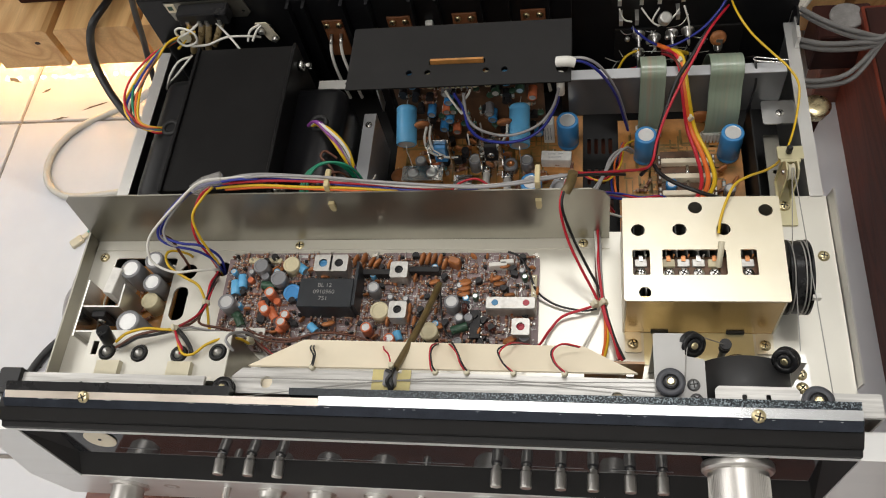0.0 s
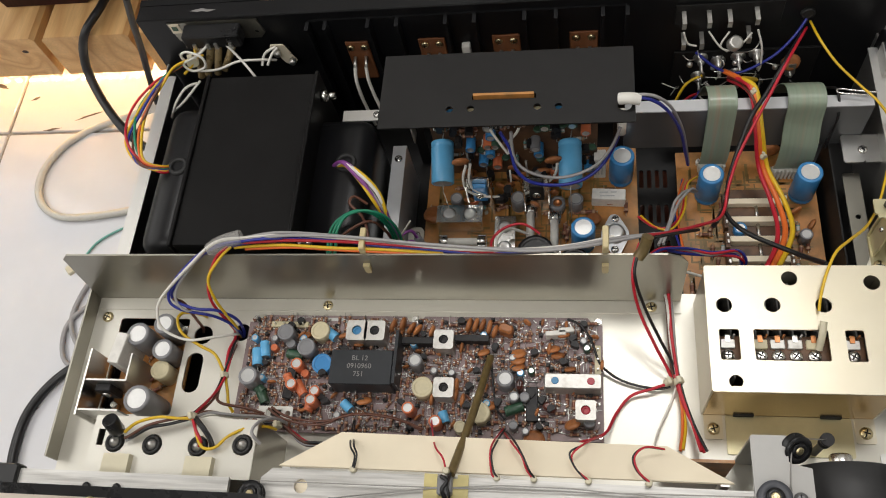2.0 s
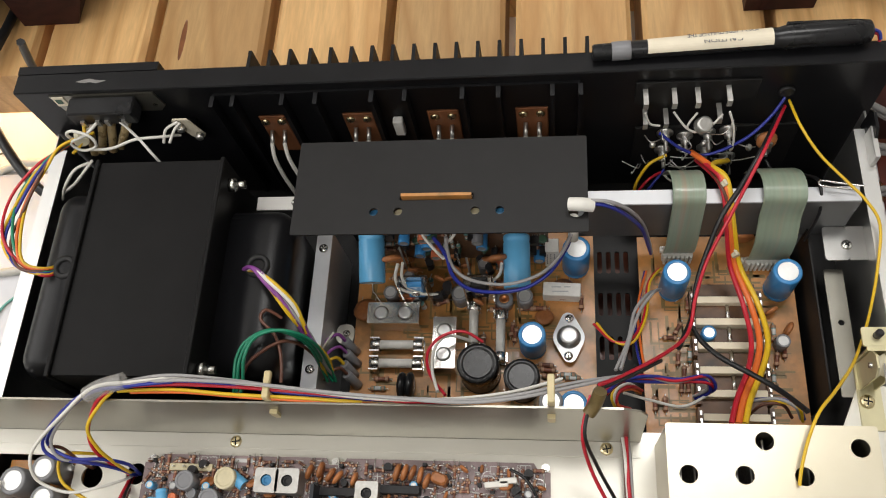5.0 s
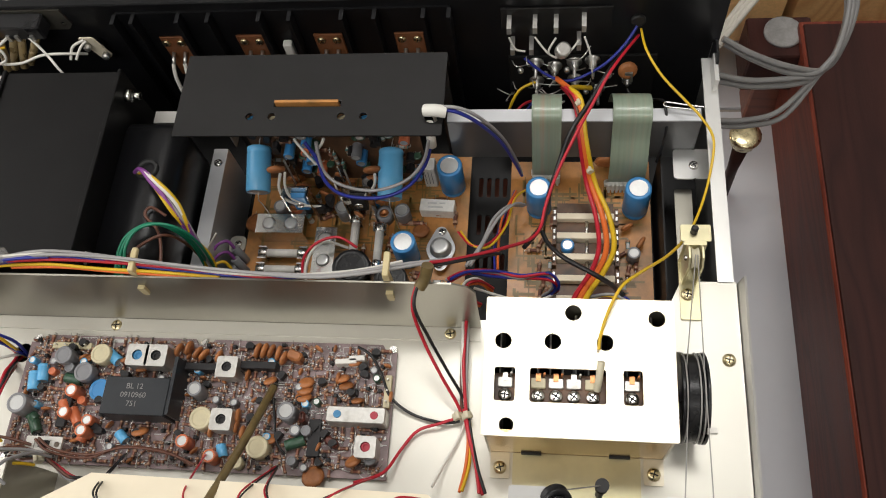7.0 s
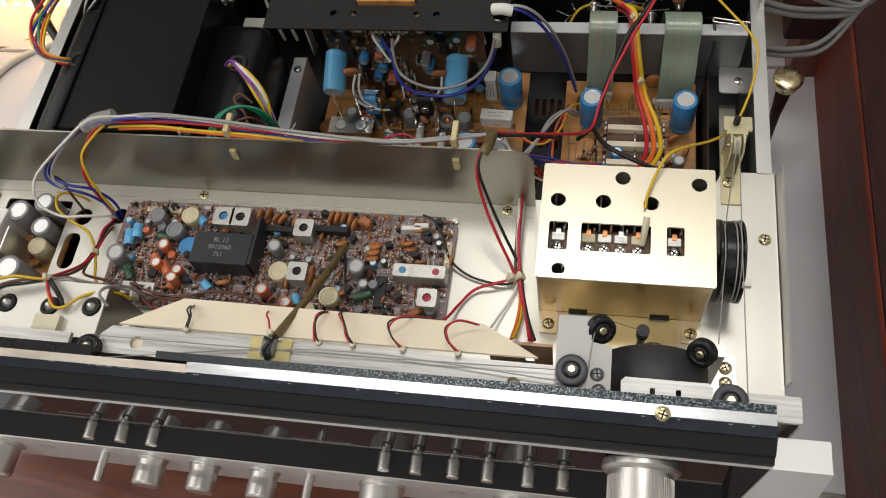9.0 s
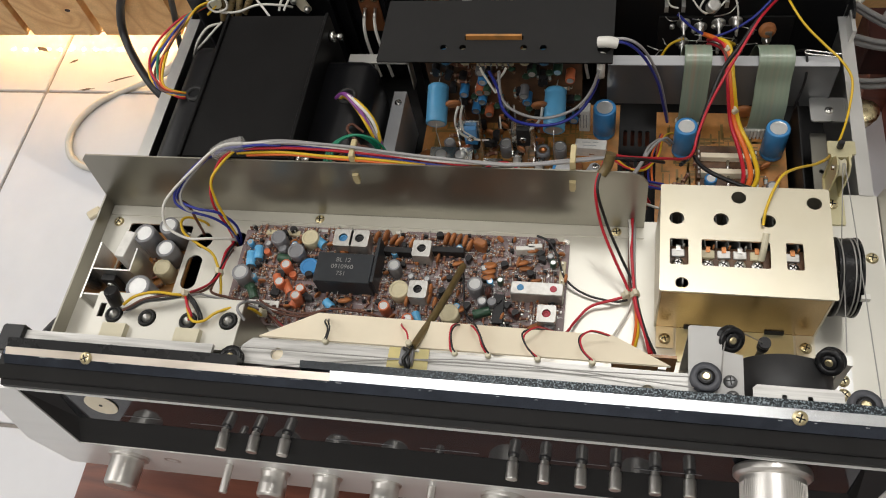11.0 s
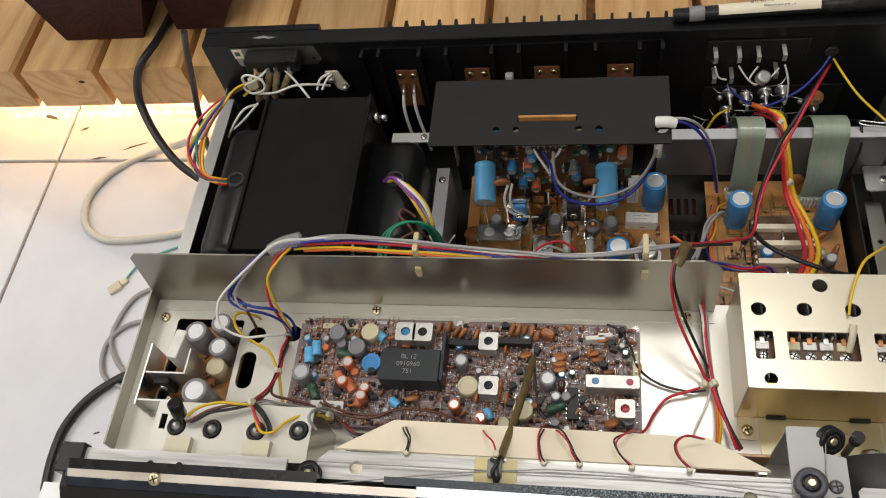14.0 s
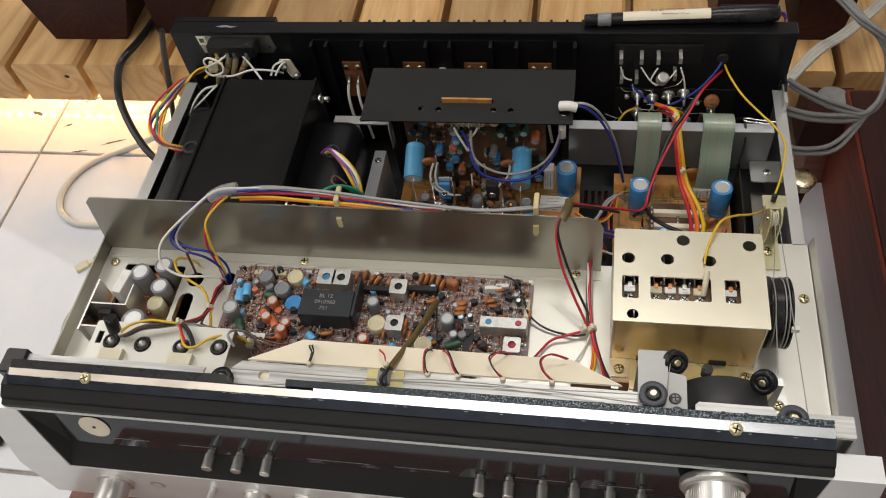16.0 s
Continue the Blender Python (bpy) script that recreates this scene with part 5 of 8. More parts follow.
# ---- supply board parts ----
z = -0.0084
ecap(sb, -0.2150, 0.1110, z, 0.0075, 0.024, 'greycap')
ecap(sb, -0.1990, 0.1180, z, 0.0068, 0.024, 'greycap')
ecap(sb, -0.1990, 0.1030, z, 0.0068, 0.019, 'greycap')
ecap(sb, -0.2020, 0.0680, z, 0.0085, 0.03, 'greycap')
ecap(sb, -0.2000, 0.0910, z, 0.0062, 0.0145, 'yellowcap', 'yellowcap')
block(sb, 'power_resistor', -0.2250, 0.1010, z, 0.0075, 0.020, 0.026, 'ceramic', -8, 0.0006, 'white ceramic power resistor')
resistor(sb, -0.2080, 0.0920, z, 0, 1.2)
resistor(sb, -0.2110, 0.0880, z, 35, 1.2)
resistor(sb, -0.2140, 0.1050, z, 70, 1.2)
resistor(sb, -0.2160, 0.0920, z, 105, 1.2)
resistor(sb, -0.2080, 0.0800, z, 140, 1.2)
resistor(sb, -0.2250, 0.1070, z, 175, 1.2)
resistor(sb, -0.2060, 0.0820, z, 210, 1.2)


# ---- amplifier board parts ----
z = -0.0615
ecap(mbd, 0.0870, 0.2650, z, 0.0085, 0.03, 'bluecap')
ecap(mbd, 0.0600, 0.2110, z, 0.0082, 0.026, 'bluecap')
ecap(mbd, -0.0310, 0.2440, z, 0.0045, 0.011, 'greycap')
ecap(mbd, 0.0140, 0.2420, z, 0.0052, 0.014, 'greycap')
ecap(mbd, 0.0550, 0.2400, z, 0.0052, 0.014, 'greycap')
ecap(mbd, 0.0840, 0.1710, z, 0.008, 0.02, 'bluecap')
ecap(mbd, 0.0710, 0.1720, z, 0.007, 0.022, 'greycap', 'captop')
ecap(mbd, 0.0280, 0.1930, z, 0.0125, 0.026, 'blackgloss', 'blackgloss', label='plump black capacitor')
ecap(mbd, 0.0540, 0.1860, z, 0.0108, 0.024, 'blackgloss', 'blackgloss', label='plump black capacitor')
COIL(mbd, -0.0160, 0.2440, 0.0055)
COIL(mbd, 0.0420, 0.2400, 0.0055)
HSINK(mbd, -0.0270, 0.2280, 0.033, 0.014, 0.016, 0)
HSINK(mbd, 0.0060, 0.2090, 0.033, 0.0145, 0.016, 90)
FUSE(mbd, -0.0250, 0.2100, 0)
FUSE(mbd, -0.0250, 0.1980, 0)
FUSE(mbd, 0.0230, 0.2220, 90)
FUSE(mbd, 0.0400, 0.2160, 90)
TO66(mbd, 0.0820, 0.2160)
block(mbd, 'power_resistor', 0.0780, 0.2460, z, 0.0235, 0.009, 0.010, 'ceramic', -3, 0.0005, 'white ceramic power resistor')
block(mbd, 'power_resistor', 0.0720, 0.2700, z, 0.0085, 0.009, 0.024, 'ceramic', 0, 0.0005, 'white ceramic power resistor')
disc(mbd, -0.0240, 0.2700, z, 0.0066, 5, lean=20)
disc(mbd, 0.0320, 0.2700, z, 0.0066, 0, lean=20)
disc(mbd, -0.0470, 0.2440, z, 0.009, 0, lean=70)
disc(mbd, 0.0670, 0.2370, z, 0.006, 0, lean=75)
disc(mbd, 0.0790, 0.2580, z, 0.008, 0, lean=80)
resistor(mbd, -0.0340, 0.1890, z, 0, 1.5, 'res')
resistor(mbd, -0.0360, 0.1830, z, 0, 1.5, 'resgrn')
resistor(mbd, 0.0680, 0.1990, z, -5, 1.5, 'res')
resistor(mbd, 0.0690, 0.1960, z, -5, 1.5, 'res')
resistor(mbd, 0.0700, 0.1920, z, -5, 1.5, 'res')
resistor(mbd, 0.0470, 0.2220, z, 80, 1.5, 'res')
resistor(mbd, 0.0490, 0.2180, z, 80, 1.5, 'res')
resistor(mbd, 0.0290, 0.2140, z, 90, 1.5, 'white')
resistor(mbd, 0.0560, 0.2360, z, 0, 1.5, 'res')
resistor(mbd, 0.0640, 0.2360, z, 0, 1.5, 'res')
resistor(mbd, 0.0370, 0.2350, z, 0, 1.5, 'res')
resistor(mbd, 0.0020, 0.2400, z, 20, 1.5, 'res')
resistor(mbd, 0.0900, 0.2400, z, 90, 1.5, 'res')
resistor(mbd, -0.0100, 0.2480, z, 40, 1.5, 'res')
resistor(mbd, 0.0260, 0.2420, z, 70, 1.5, 'res')
resistor(mbd, 0.0810, 0.1930, z, 0, 1.5, 'resgrn')
resistor(mbd, 0.0840, 0.1910, z, 0, 1.5, 'resgrn')
resistor(mbd, -0.0280, 0.2570, z, 0, 1.5, 'res')
resistor(mbd, 0.0350, 0.2540, z, 0, 1.5, 'res')
resistor(mbd, 0.0210, 0.2500, z, 30, 1.5, 'res')
resistor(mbd, 0.0030, 0.2450, z, 50, 1.5, 'res')
disc(mbd, -0.0200, 0.1830, z, 0.0085, 88, 'blackgloss', 2, 'black disc thermistor')
disc(mbd, -0.0150, 0.1830, z, 0.0085, 88, 'blackgloss', 2, 'black disc thermistor')
for x, y, c in ((-0.0520, 0.2065, 'violet'), (-0.0505, 0.1985, 'violet'), (-0.0515, 0.1915, 'yellow'), (-0.0490, 0.1850, 'brown')):
    p0, p1 = Vector((x, y, z)), Vector((x - 0.005, y + 0.004, z + 0.013))
    part('sleeved_post', MB().rod(p0, p1, 0.0030, 12, 0, 0.0004), 'greycap', mbd, 'grey sleeved terminal post')
    part('post_lead', MB().tube([p1, p1 + Vector((-0.003, 0.002, 0.006)), p1 + Vector((-0.008, -0.001, 0.008)), p1 + Vector((-0.012, -0.006, 0.006))], 0.0011, 6), 'w_' + c, mbd)
for x, y, w in ((0.0745, 0.2474, 0.006), (0.0815, 0.2474, 0.004), (0.0770, 0.2444, 0.010)):
    part('print_bar', MB().box(x - w / 2, x + w / 2, y - 0.0004, y + 0.0004, z + 0.0100, z + 0.01004), 'greytop', mbd)
for k in range(3):
    part('print_bar', MB().box(0.0690 + 0.0022 * k, 0.0693 + 0.0022 * k, 0.26545, 0.2655, z + 0.004, z + 0.020), 'darkink', mbd)


# ---- tone board parts ----
z = -0.0615
ecap(tbd, 0.1460, 0.2490, z, 0.0082, 0.03, 'bluecap')
ecap(tbd, 0.2090, 0.2490, z, 0.0083, 0.03, 'bluecap')
ecap(tbd, 0.1650, 0.2180, z, 0.0044, 0.01, 'bluecap')
ecap(tbd, 0.2070, 0.2130, z, 0.0042, 0.01, 'greycap')
BAR(tbd, 0.2390, -0.052, True)
BAR(tbd, 0.2250, -0.052, True)
BAR(tbd, 0.2100, -0.052, True)
BAR(tbd, 0.1950, -0.052, True)
BAR(tbd, 0.1810, -0.052, True)
BAR(tbd, 0.1670, -0.052, False)
resistor(tbd, 0.1470, 0.2040, z, 85, 1.4, 'res')
resistor(tbd, 0.1500, 0.1950, z, 85, 1.4, 'res')
resistor(tbd, 0.1540, 0.2060, z, 85, 1.4, 'resgrn')
resistor(tbd, 0.2040, 0.2210, z, 90, 1.4, 'resgrn')
resistor(tbd, 0.2010, 0.1920, z, 88, 1.4, 'resgrn')
resistor(tbd, 0.1970, 0.2070, z, 80, 1.4, 'res')
resistor(tbd, 0.2040, 0.2040, z, 80, 1.4, 'res')
resistor(tbd, 0.1430, 0.2170, z, 0, 1.4, 'res')
resistor(tbd, 0.1480, 0.2230, z, 60, 1.4, 'res')
resistor(tbd, 0.1480, 0.1870, z, 85, 1.4, 'res')
resistor(tbd, 0.1520, 0.1870, z, 85, 1.4, 'res')
resistor(tbd, 0.2000, 0.2150, z, 30, 1.4, 'res')
resistor(tbd, 0.1320, 0.1760, z, 90, 1.4, 'res')
resistor(tbd, 0.1380, 0.1760, z, 90, 1.4, 'res')
resistor(tbd, 0.1580, 0.1850, z, 85, 1.4, 'res')
resistor(tbd, 0.1610, 0.1830, z, 85, 1.4, 'res')
resistor(tbd, 0.1940, 0.1900, z, 85, 1.4, 'res')
resistor(tbd, 0.2090, 0.2090, z, 85, 1.4, 'res')
resistor(tbd, 0.1550, 0.2390, z, 85, 1.4, 'res')
resistor(tbd, 0.1510, 0.2460, z, 60, 1.4, 'res')
disc(tbd, 0.2030, 0.2340, z, 0.0045, 30)
disc(tbd, 0.2110, 0.2220, z, 0.005, 60)
disc(tbd, 0.19, 0.282, z, 0.0075, 0)
pin_row(tbd, 0.149, 0.276, z, 7, 0.0025, 0)
pin_row(tbd, 0.203, 0.268, z, 11, 0.0025, 0)

# hybrid block with its side board, filter can, switch, small random parts on the tuner board
hx, hyy, hw, hl = HYB
hb = part("tuning_module", MB().box(-hw / 2, hw / 2, -hl / 2, hl / 2, 0.0, 0.0174, 0, 0.0006), "icfront", fm, "large black moulded module with printed type number", Matrix.Translation((hx, hyy, FMZ)))
for i, tx in enumerate(("BL 12", "0910960", "751")):
    flat_text(hb, tx, 0.0042, Matrix.Translation((hx - 0.001, hyy + 0.0052 - 0.0048 * i, FMZ + 0.01745)), "rubberpad")
part("side_board", MB().box(hx + hw / 2 + 0.0005, hx + hw / 2 + 0.0023, hyy - hl / 2 + 0.001, hyy + hl / 2 + 0.012, FMZ, FMZ + 0.018), "icfront", fm, "upright dark module board")
fx, fy, fw, fl = FIL
fb = part("filter_can", MB().box(-fw / 2, fw / 2, -fl / 2, fl / 2, 0.0, 0.012, 0, 0.0008), "can", fm, "long bright filter can with two tuning slugs", Matrix.Translation((fx, fy, FMZ)))
part("slug", MB().lathe([(0.0022, 0), (0.002, 0.0005)], 12), "blueslug", fb, "blue tuning slug", Matrix.Translation((fx - fw * 0.31, fy, FMZ + 0.012)))
part("slug", MB().lathe([(0.0022, 0), (0.002, 0.0005)], 12), "redslug", fb, "red tuning slug", Matrix.Translation((fx + fw * 0.31, fy, FMZ + 0.012)))
sw = part("slide_switch", MB().plate(rect(-0.0105, 0.0105, -0.0042, 0.0042, 0.0008), [ring(0.0078, 0, 0.0016), rect(-0.0055, 0.0045, -0.0022, 0.0022)], 0.008, 0.009).box(-0.0085, 0.0062, -0.0036, 0.0036, 0.0, 0.0079), "white", fm, "white slide switch", Matrix.Translation((SWI[0], SWI[1], FMZ)))
part("slider", MB().box(-0.002, 0.003, -0.0018, 0.0018, 0.0079, 0.0105), "ic", sw, "", Matrix.Translation((SWI[0], SWI[1], FMZ)))
rnd = random.Random(5)
taken = [(o.matrix_basis.translation.x, o.matrix_basis.translation.y) for o in fm.children if o.name.split(".")[0] in ("capacitor", "coil_can", "integrated_circuit", "edge_block", "film_capacitor", "transistor")]
taken += [(hx + dx * 0.01, hyy + dy * 0.006) for dx in (-1.6, -0.8, 0, 0.8, 1.6) for dy in (-1.3, 0, 1.3)] + [(fx + d * 0.008, fy) for d in (-1.5, -0.5, 0.5, 1.5)] + [(SWI[0] + d * 0.005, SWI[1]) for d in (-1.5, 0, 1.5)]
n = 0
for k in range(9000):
    x, y = rnd.uniform(-0.144, 0.068), rnd.uniform(0.0575, 0.1265)
    if any((x - a) ** 2 + (y - b) ** 2 < 0.0040 ** 2 for a, b in taken):
        continue
    ang = rnd.choice((0, 0, 90, 90, 90, rnd.uniform(0, 180)))
    s = rnd.random()
    if s < 0.66:
        resistor(fm, x, y, FMZ - 0.0003, ang, rnd.choice((0.75, 0.85, 0.95)), "res")
    elif s < 0.71:
        resistor(fm, x, y, FMZ, ang, 0.95, "res", True)
    elif s < 0.78:
        transistor(fm, x, y, FMZ, rnd.uniform(0, 360), rnd.uniform(0.75, 1.0))
    elif s < 0.84:
        disc(fm, x, y, FMZ, rnd.choice((0.0022, 0.0028)), rnd.uniform(0, 180))
    elif s < 0.88:
        ecap(fm, x, y, FMZ, 0.0021, 0.006, rnd.choice(("greycap", "green", "greycap", "lightblue")))
    else:
        jumper(fm, x, y, FMZ, ang, rnd.choice((0.006, 0.009)))
    taken.append((x + rnd.uniform(-0.001, 0.001), y))
    n += 1
    if n >= 430:
        break
# crowd of tiny parts between the larger ones
mb = MB()
for k in range(760):
    x, y = round(rnd.uniform(-0.1435, 0.067) / 0.0022) * 0.0022, rnd.uniform(0.0575, 0.1265)
    if any((x - a) ** 2 + (y - b) ** 2 < 0.0030 ** 2 for a, b in taken[:150]):
        continue
    at = pose(x, y, FMZ, 0, 0, rnd.choice((90, 90, 90, 0, rnd.uniform(0, 180))))
    if k % 5 < 3:
        L, r = 0.0042, 0.0008
        mb.lathe([(r * 0.6, 0), (r, 0.0004), (r, L * 0.3), (r * 0.85, L * 0.4), (r * 0.85, L * 0.6), (r, L * 0.7), (r, L - 0.0004), (r * 0.6, L)], 8, 0, at @ pose(0, 0, 0.0013, 0, 90, 0) @ Matrix.Translation((0, 0, -L / 2)), [0, 1, 0, 2, 0, 1, 0])
        mb.rod(at @ Vector((-0.0042, 0, 0.0013)), at @ Vector((0.0042, 0, 0.0013)), 0.0002, 4, 3)
    elif k % 5 == 3:
        mb.tube([at @ Vector(p) for p in ((-0.003, 0, 0), (-0.0028, 0, 0.0022), (0.0028, 0, 0.0022), (0.003, 0, 0))], 0.00026, 4, 3, 2)
    else:
        mb.box(x - 0.0011, x + 0.0011, y - 0.0010, y + 0.0010, FMZ, FMZ + rnd.uniform(0.002, 0.0042), 4, 0.0003)
tagged(part("small_part_crowd", mb, ["res", "band", "ink", "solder", "ic"], fm, "dense crowd of tiny resistors and wire links"), kind="stuff")
# pads and printed marks on the bare board
mb = MB()
for k in range(1100):
    x, y = rnd.uniform(-0.145, 0.069), rnd.uniform(0.057, 0.1275)
    if k % 3:
        mb.lathe([(0.0007, 0.0036), (0.0004, 0.0042)], 6, 0, Matrix.Translation((x, y, 0)))
    else:
        mb.box(x, x + rnd.uniform(0.0015, 0.005), y, y + 0.0005, 0.0036, 0.00364, 1)
# printed outlines of the parts and short lines of print
for k in range(170):
    x, y = rnd.uniform(-0.142, 0.066), rnd.uniform(0.059, 0.1255)
    if k % 3 == 0:
        r, n8 = rnd.uniform(0.0016, 0.0042), 14
        q = [(x + f * r * math.cos(2 * math.pi * i / n8), y + f * r * math.sin(2 * math.pi * i / n8), FMZ + 0.00006) for f in (1.0, 1.0 - 0.00028 / r) for i in range(n8)]
        mb.add(q, [(i, (i + 1) % n8, n8 + (i + 1) % n8, n8 + i) for i in range(n8) if (i + k) % 7])
    elif k % 3 == 1:
        a, b = rnd.uniform(0.003, 0.010), rnd.uniform(0.002, 0.006)
        for x0, x1, y0, y1 in ((x, x + a, y, y + 0.00028), (x, x + a, y + b, y + b + 0.00028), (x, x + 0.00028, y + 0.00028, y + b), (x + a - 0.00028, x + a, y + 0.00028, y + b)):
            mb.box(x0, min(x1, 0.069), y0, y1, FMZ, FMZ + 0.00005, 1)
    else:
        for i in range(rnd.randint(2, 4)):
            mb.box(x + 0.0011 * i, x + 0.0011 * i + 0.0007, y, y + 0.0013, FMZ, FMZ + 0.00005, 1)
tagged(part("solder_pattern", mb, ["solder", "ink"], fm, "tiny solder points and printed marks"), kind="stuff")
flat_text(fm, "F-2549", 0.0034, Matrix.Translation((-0.061, 0.1085, FMZ + 0.0001)))
part("maker_mark", MB().box(-0.099, -0.086, 0.1255, 0.1275, FMZ, FMZ + 0.00005), "ink", fm, "small white printed maker's mark")
# bent clamps and heat bracket of the supply board
hb2 = thing("regulator_bracket", (-0.222, 0.075, -0.0084), "folded sheet metal heat bracket over the supply board", "heat bracket")
part("back_sheet", MB().plate([(0.057, -0.0084), (0.0985, -0.0084), (0.0985, 0.022), (0.057, 0.022)], [], -0.2395, -0.2383, Matrix(((0, 0, 1, 0), (1, 0, 0, 0), (0, 1, 0, 0), (0, 0, 0, 1)))), "steel", hb2)
for y in (0.0785, 0.060):
    part("wing", MB().box(-0.2382, -0.2125, y, y + 0.0011, -0.0084, 0.0215), "zinc", hb2)
part("wing_fold", MB().box(-0.2124, -0.2113, 0.0785, 0.096, -0.0084, 0.0215), "zinc", hb2)
part("regulator", MB().box(-0.2340, -0.2240, 0.0735, 0.0784, 0.0, 0.016, 0, 0.0006), "ic", hb2, "black power transistor")
screw(hb2, -0.229, 0.0735, 0.010, 0.003, "steel", UP_BACK)
# driver board parts under the black plate
drv = thing("driver_board", (0.011, 0.268, -0.0614), "upright driver circuit board under the black cover plate", "circuit board")
part("tongue", MB().box(-0.0085, 0.030, 0.2622, 0.2640, 0.0180, 0.0460), "pcb", drv, "brown board tongue through the slot")
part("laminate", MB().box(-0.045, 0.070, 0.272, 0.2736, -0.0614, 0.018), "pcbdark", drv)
part("connector", MB().box(-0.002, 0.024, 0.2530, 0.2600, 0.026, 0.033, 0, 0.0006), "yellowcap", drv, "pale plug connector")
for i in range(6):
    part("pin", MB().rod((0.0005 + 0.004 * i, 0.2528, 0.0315), (0.0005 + 0.004 * i, 0.2520, 0.0250), 0.0008, 6), "steel", drv)
for a, b in (((-0.0362, 0.2385, -0.0215), (-0.0372, 0.2675, -0.0125)), ((0.0518, 0.2345, -0.0215), (0.0512, 0.2660, -0.0135))):
    a, b = Vector(a), Vector(b)
    L, r = (b - a).length, 0.0080
    at = Matrix.Translation(b) @ (a - b).to_track_quat("Z", "Y").to_matrix().to_4x4()
    c = part("axial_capacitor", MB().lathe([(r * 0.9, 0), (r, L * 0.03), (r, L * 0.10), (r * 0.94, L * 0.13), (r, L * 0.16), (r, L * 0.975), (r * 0.95, L), (r * 0.80, L), (r * 0.78, L - 0.0005)], 24, 0, None, [0] * 7 + [1, 1]), ["lightblue", "captop"], drv, "long light blue axial capacitor", at)
    part("lead", MB().tube([a + Vector((0, 0, 0)), a + Vector((0, -0.004, -0.004)), a + Vector((0, -0.003, -0.012)), Vector((a.x, a.y - 0.002, -0.0614))], 0.0004, 5), "solder", drv)
    part("lead", MB().tube([b, b + Vector((0.001, 0.003, 0.004)), b + Vector((0.0015, 0.008, 0.003))], 0.0004, 5), "solder", drv)
    part("print_line", MB().box(r * 0.985, r * 1.01, -0.0012, 0.0012, L * 0.25, L * 0.8), "darkink", c, "", at @ Matrix.Rotation(radians(-60), 4, "Z"))
for x, y in ((-0.012, 0.243), (0.028, 0.243)):
    part("small_heat_sink", MB().box(x - 0.009, x + 0.009, y - 0.0006, y + 0.0006, -0.0614, -0.022).box(x - 0.009, x - 0.008, y - 0.007, y, -0.0614, -0.022).box(x + 0.008, x + 0.009, y - 0.007, y, -0.0614, -0.022), "steel", drv, "folded steel heat sink")
    part("power_transistor", MB().box(x - 0.005, x + 0.005, y - 0.0045, y - 0.0007, -0.046, -0.028, 0, 0.0005), "bluecap" if x < 0 else "ic", drv, "flat-pack transistor")
    screw(drv, x, y - 0.0046, -0.038, 0.003, "steel", UP_BACK)
rnd = random.Random(21)
for k in range(46):
    x, y, q = rnd.uniform(-0.024, 0.042), rnd.uniform(0.236, 0.269), rnd.random()
    if q < 0.25:
        transistor(drv, x, y, -0.0615 + rnd.uniform(0, 0.02), rnd.uniform(0, 360), rnd.uniform(1.1, 1.5))
    elif q < 0.5:
        resistor(drv, x, y, -0.0605, rnd.uniform(0, 180), rnd.uniform(1.3, 1.9), rnd.choice(("res", "resgrn")), True)
    elif q < 0.62:
        ecap(drv, x, y, -0.0615, rnd.uniform(0.003, 0.0042), rnd.uniform(0.010, 0.018), rnd.choice(("greycap", "greycap", "bluecap", "orangecap")))
    elif q < 0.72:
        disc(drv, x, y, -0.0615 + 0.01, rnd.uniform(0.003, 0.004), rnd.uniform(-30, 30))
    else:
        h = rnd.uniform(0.02, 0.055)
        part("stiff_lead", MB().rod((x, y, -0.0615), (x + rnd.uniform(-0.002, 0.002), y + rnd.uniform(-0.001, 0.004), -0.0615 + h), 0.0007, 6), rnd.choice(("steel", "solder", "ceramic")), drv)
for x, y in ((-0.024, 0.2535), (0.040, 0.2535)):
    disc(drv, x, y, -0.020, 0.0062, 8, "disc", 20)
rnd = random.Random(8)
for k in range(90):
    x, zz = rnd.uniform(-0.043, 0.068), rnd.uniform(-0.045, 0.010)
    s = rnd.random()
    at = Matrix.Translation((x, 0.272, zz)) @ pose(0, 0, 0, 90, 0, 0) @ pose(0, 0, 0, 0, 0, rnd.choice((0, 90)))
    if s < 0.45:
        o = resistor(drv, 0, 0, 0, 0, 1.3, rnd.choice(("res", "res", "resgrn")))
    elif s < 0.7:
        o = transistor(drv, 0, 0, 0, 0, 1.2)
    elif s < 0.85:
        o = ecap(drv, 0, 0, 0, 0.0035, 0.010, rnd.choice(("bluecap", "greycap", "green", "orangecap")))
    else:
        o = disc(drv, 0, 0, 0, 0.0030, 0, "green")
    o.matrix_basis = at
# copper tracks on the two brown boards
for T, x0, x1, y0, y1, sd in ((mbd, -0.05, 0.094, 0.155, 0.288, 3), (tbd, 0.13, 0.216, 0.155, 0.281, 4)):
    rnd = random.Random(sd)
    mb = MB()
    for k in range(150):
        x, y = rnd.uniform(x0, x1 - 0.02), rnd.uniform(y0, y1 - 0.02)
        w = rnd.choice((0.0009, 0.0014, 0.002))
        a, b = rnd.uniform(0.006, 0.022), rnd.uniform(0.004, 0.018)
        mb.box(x, min(x + a, x1), y, y + w, -0.0615, -0.06147)
        mb.box(x, x + w, y, min(y + b, y1), -0.0615, -0.06146)
    tagged(part("track_pattern", mb, "trace", T, "faint greenish tracks on the brown board"), kind="stuff")


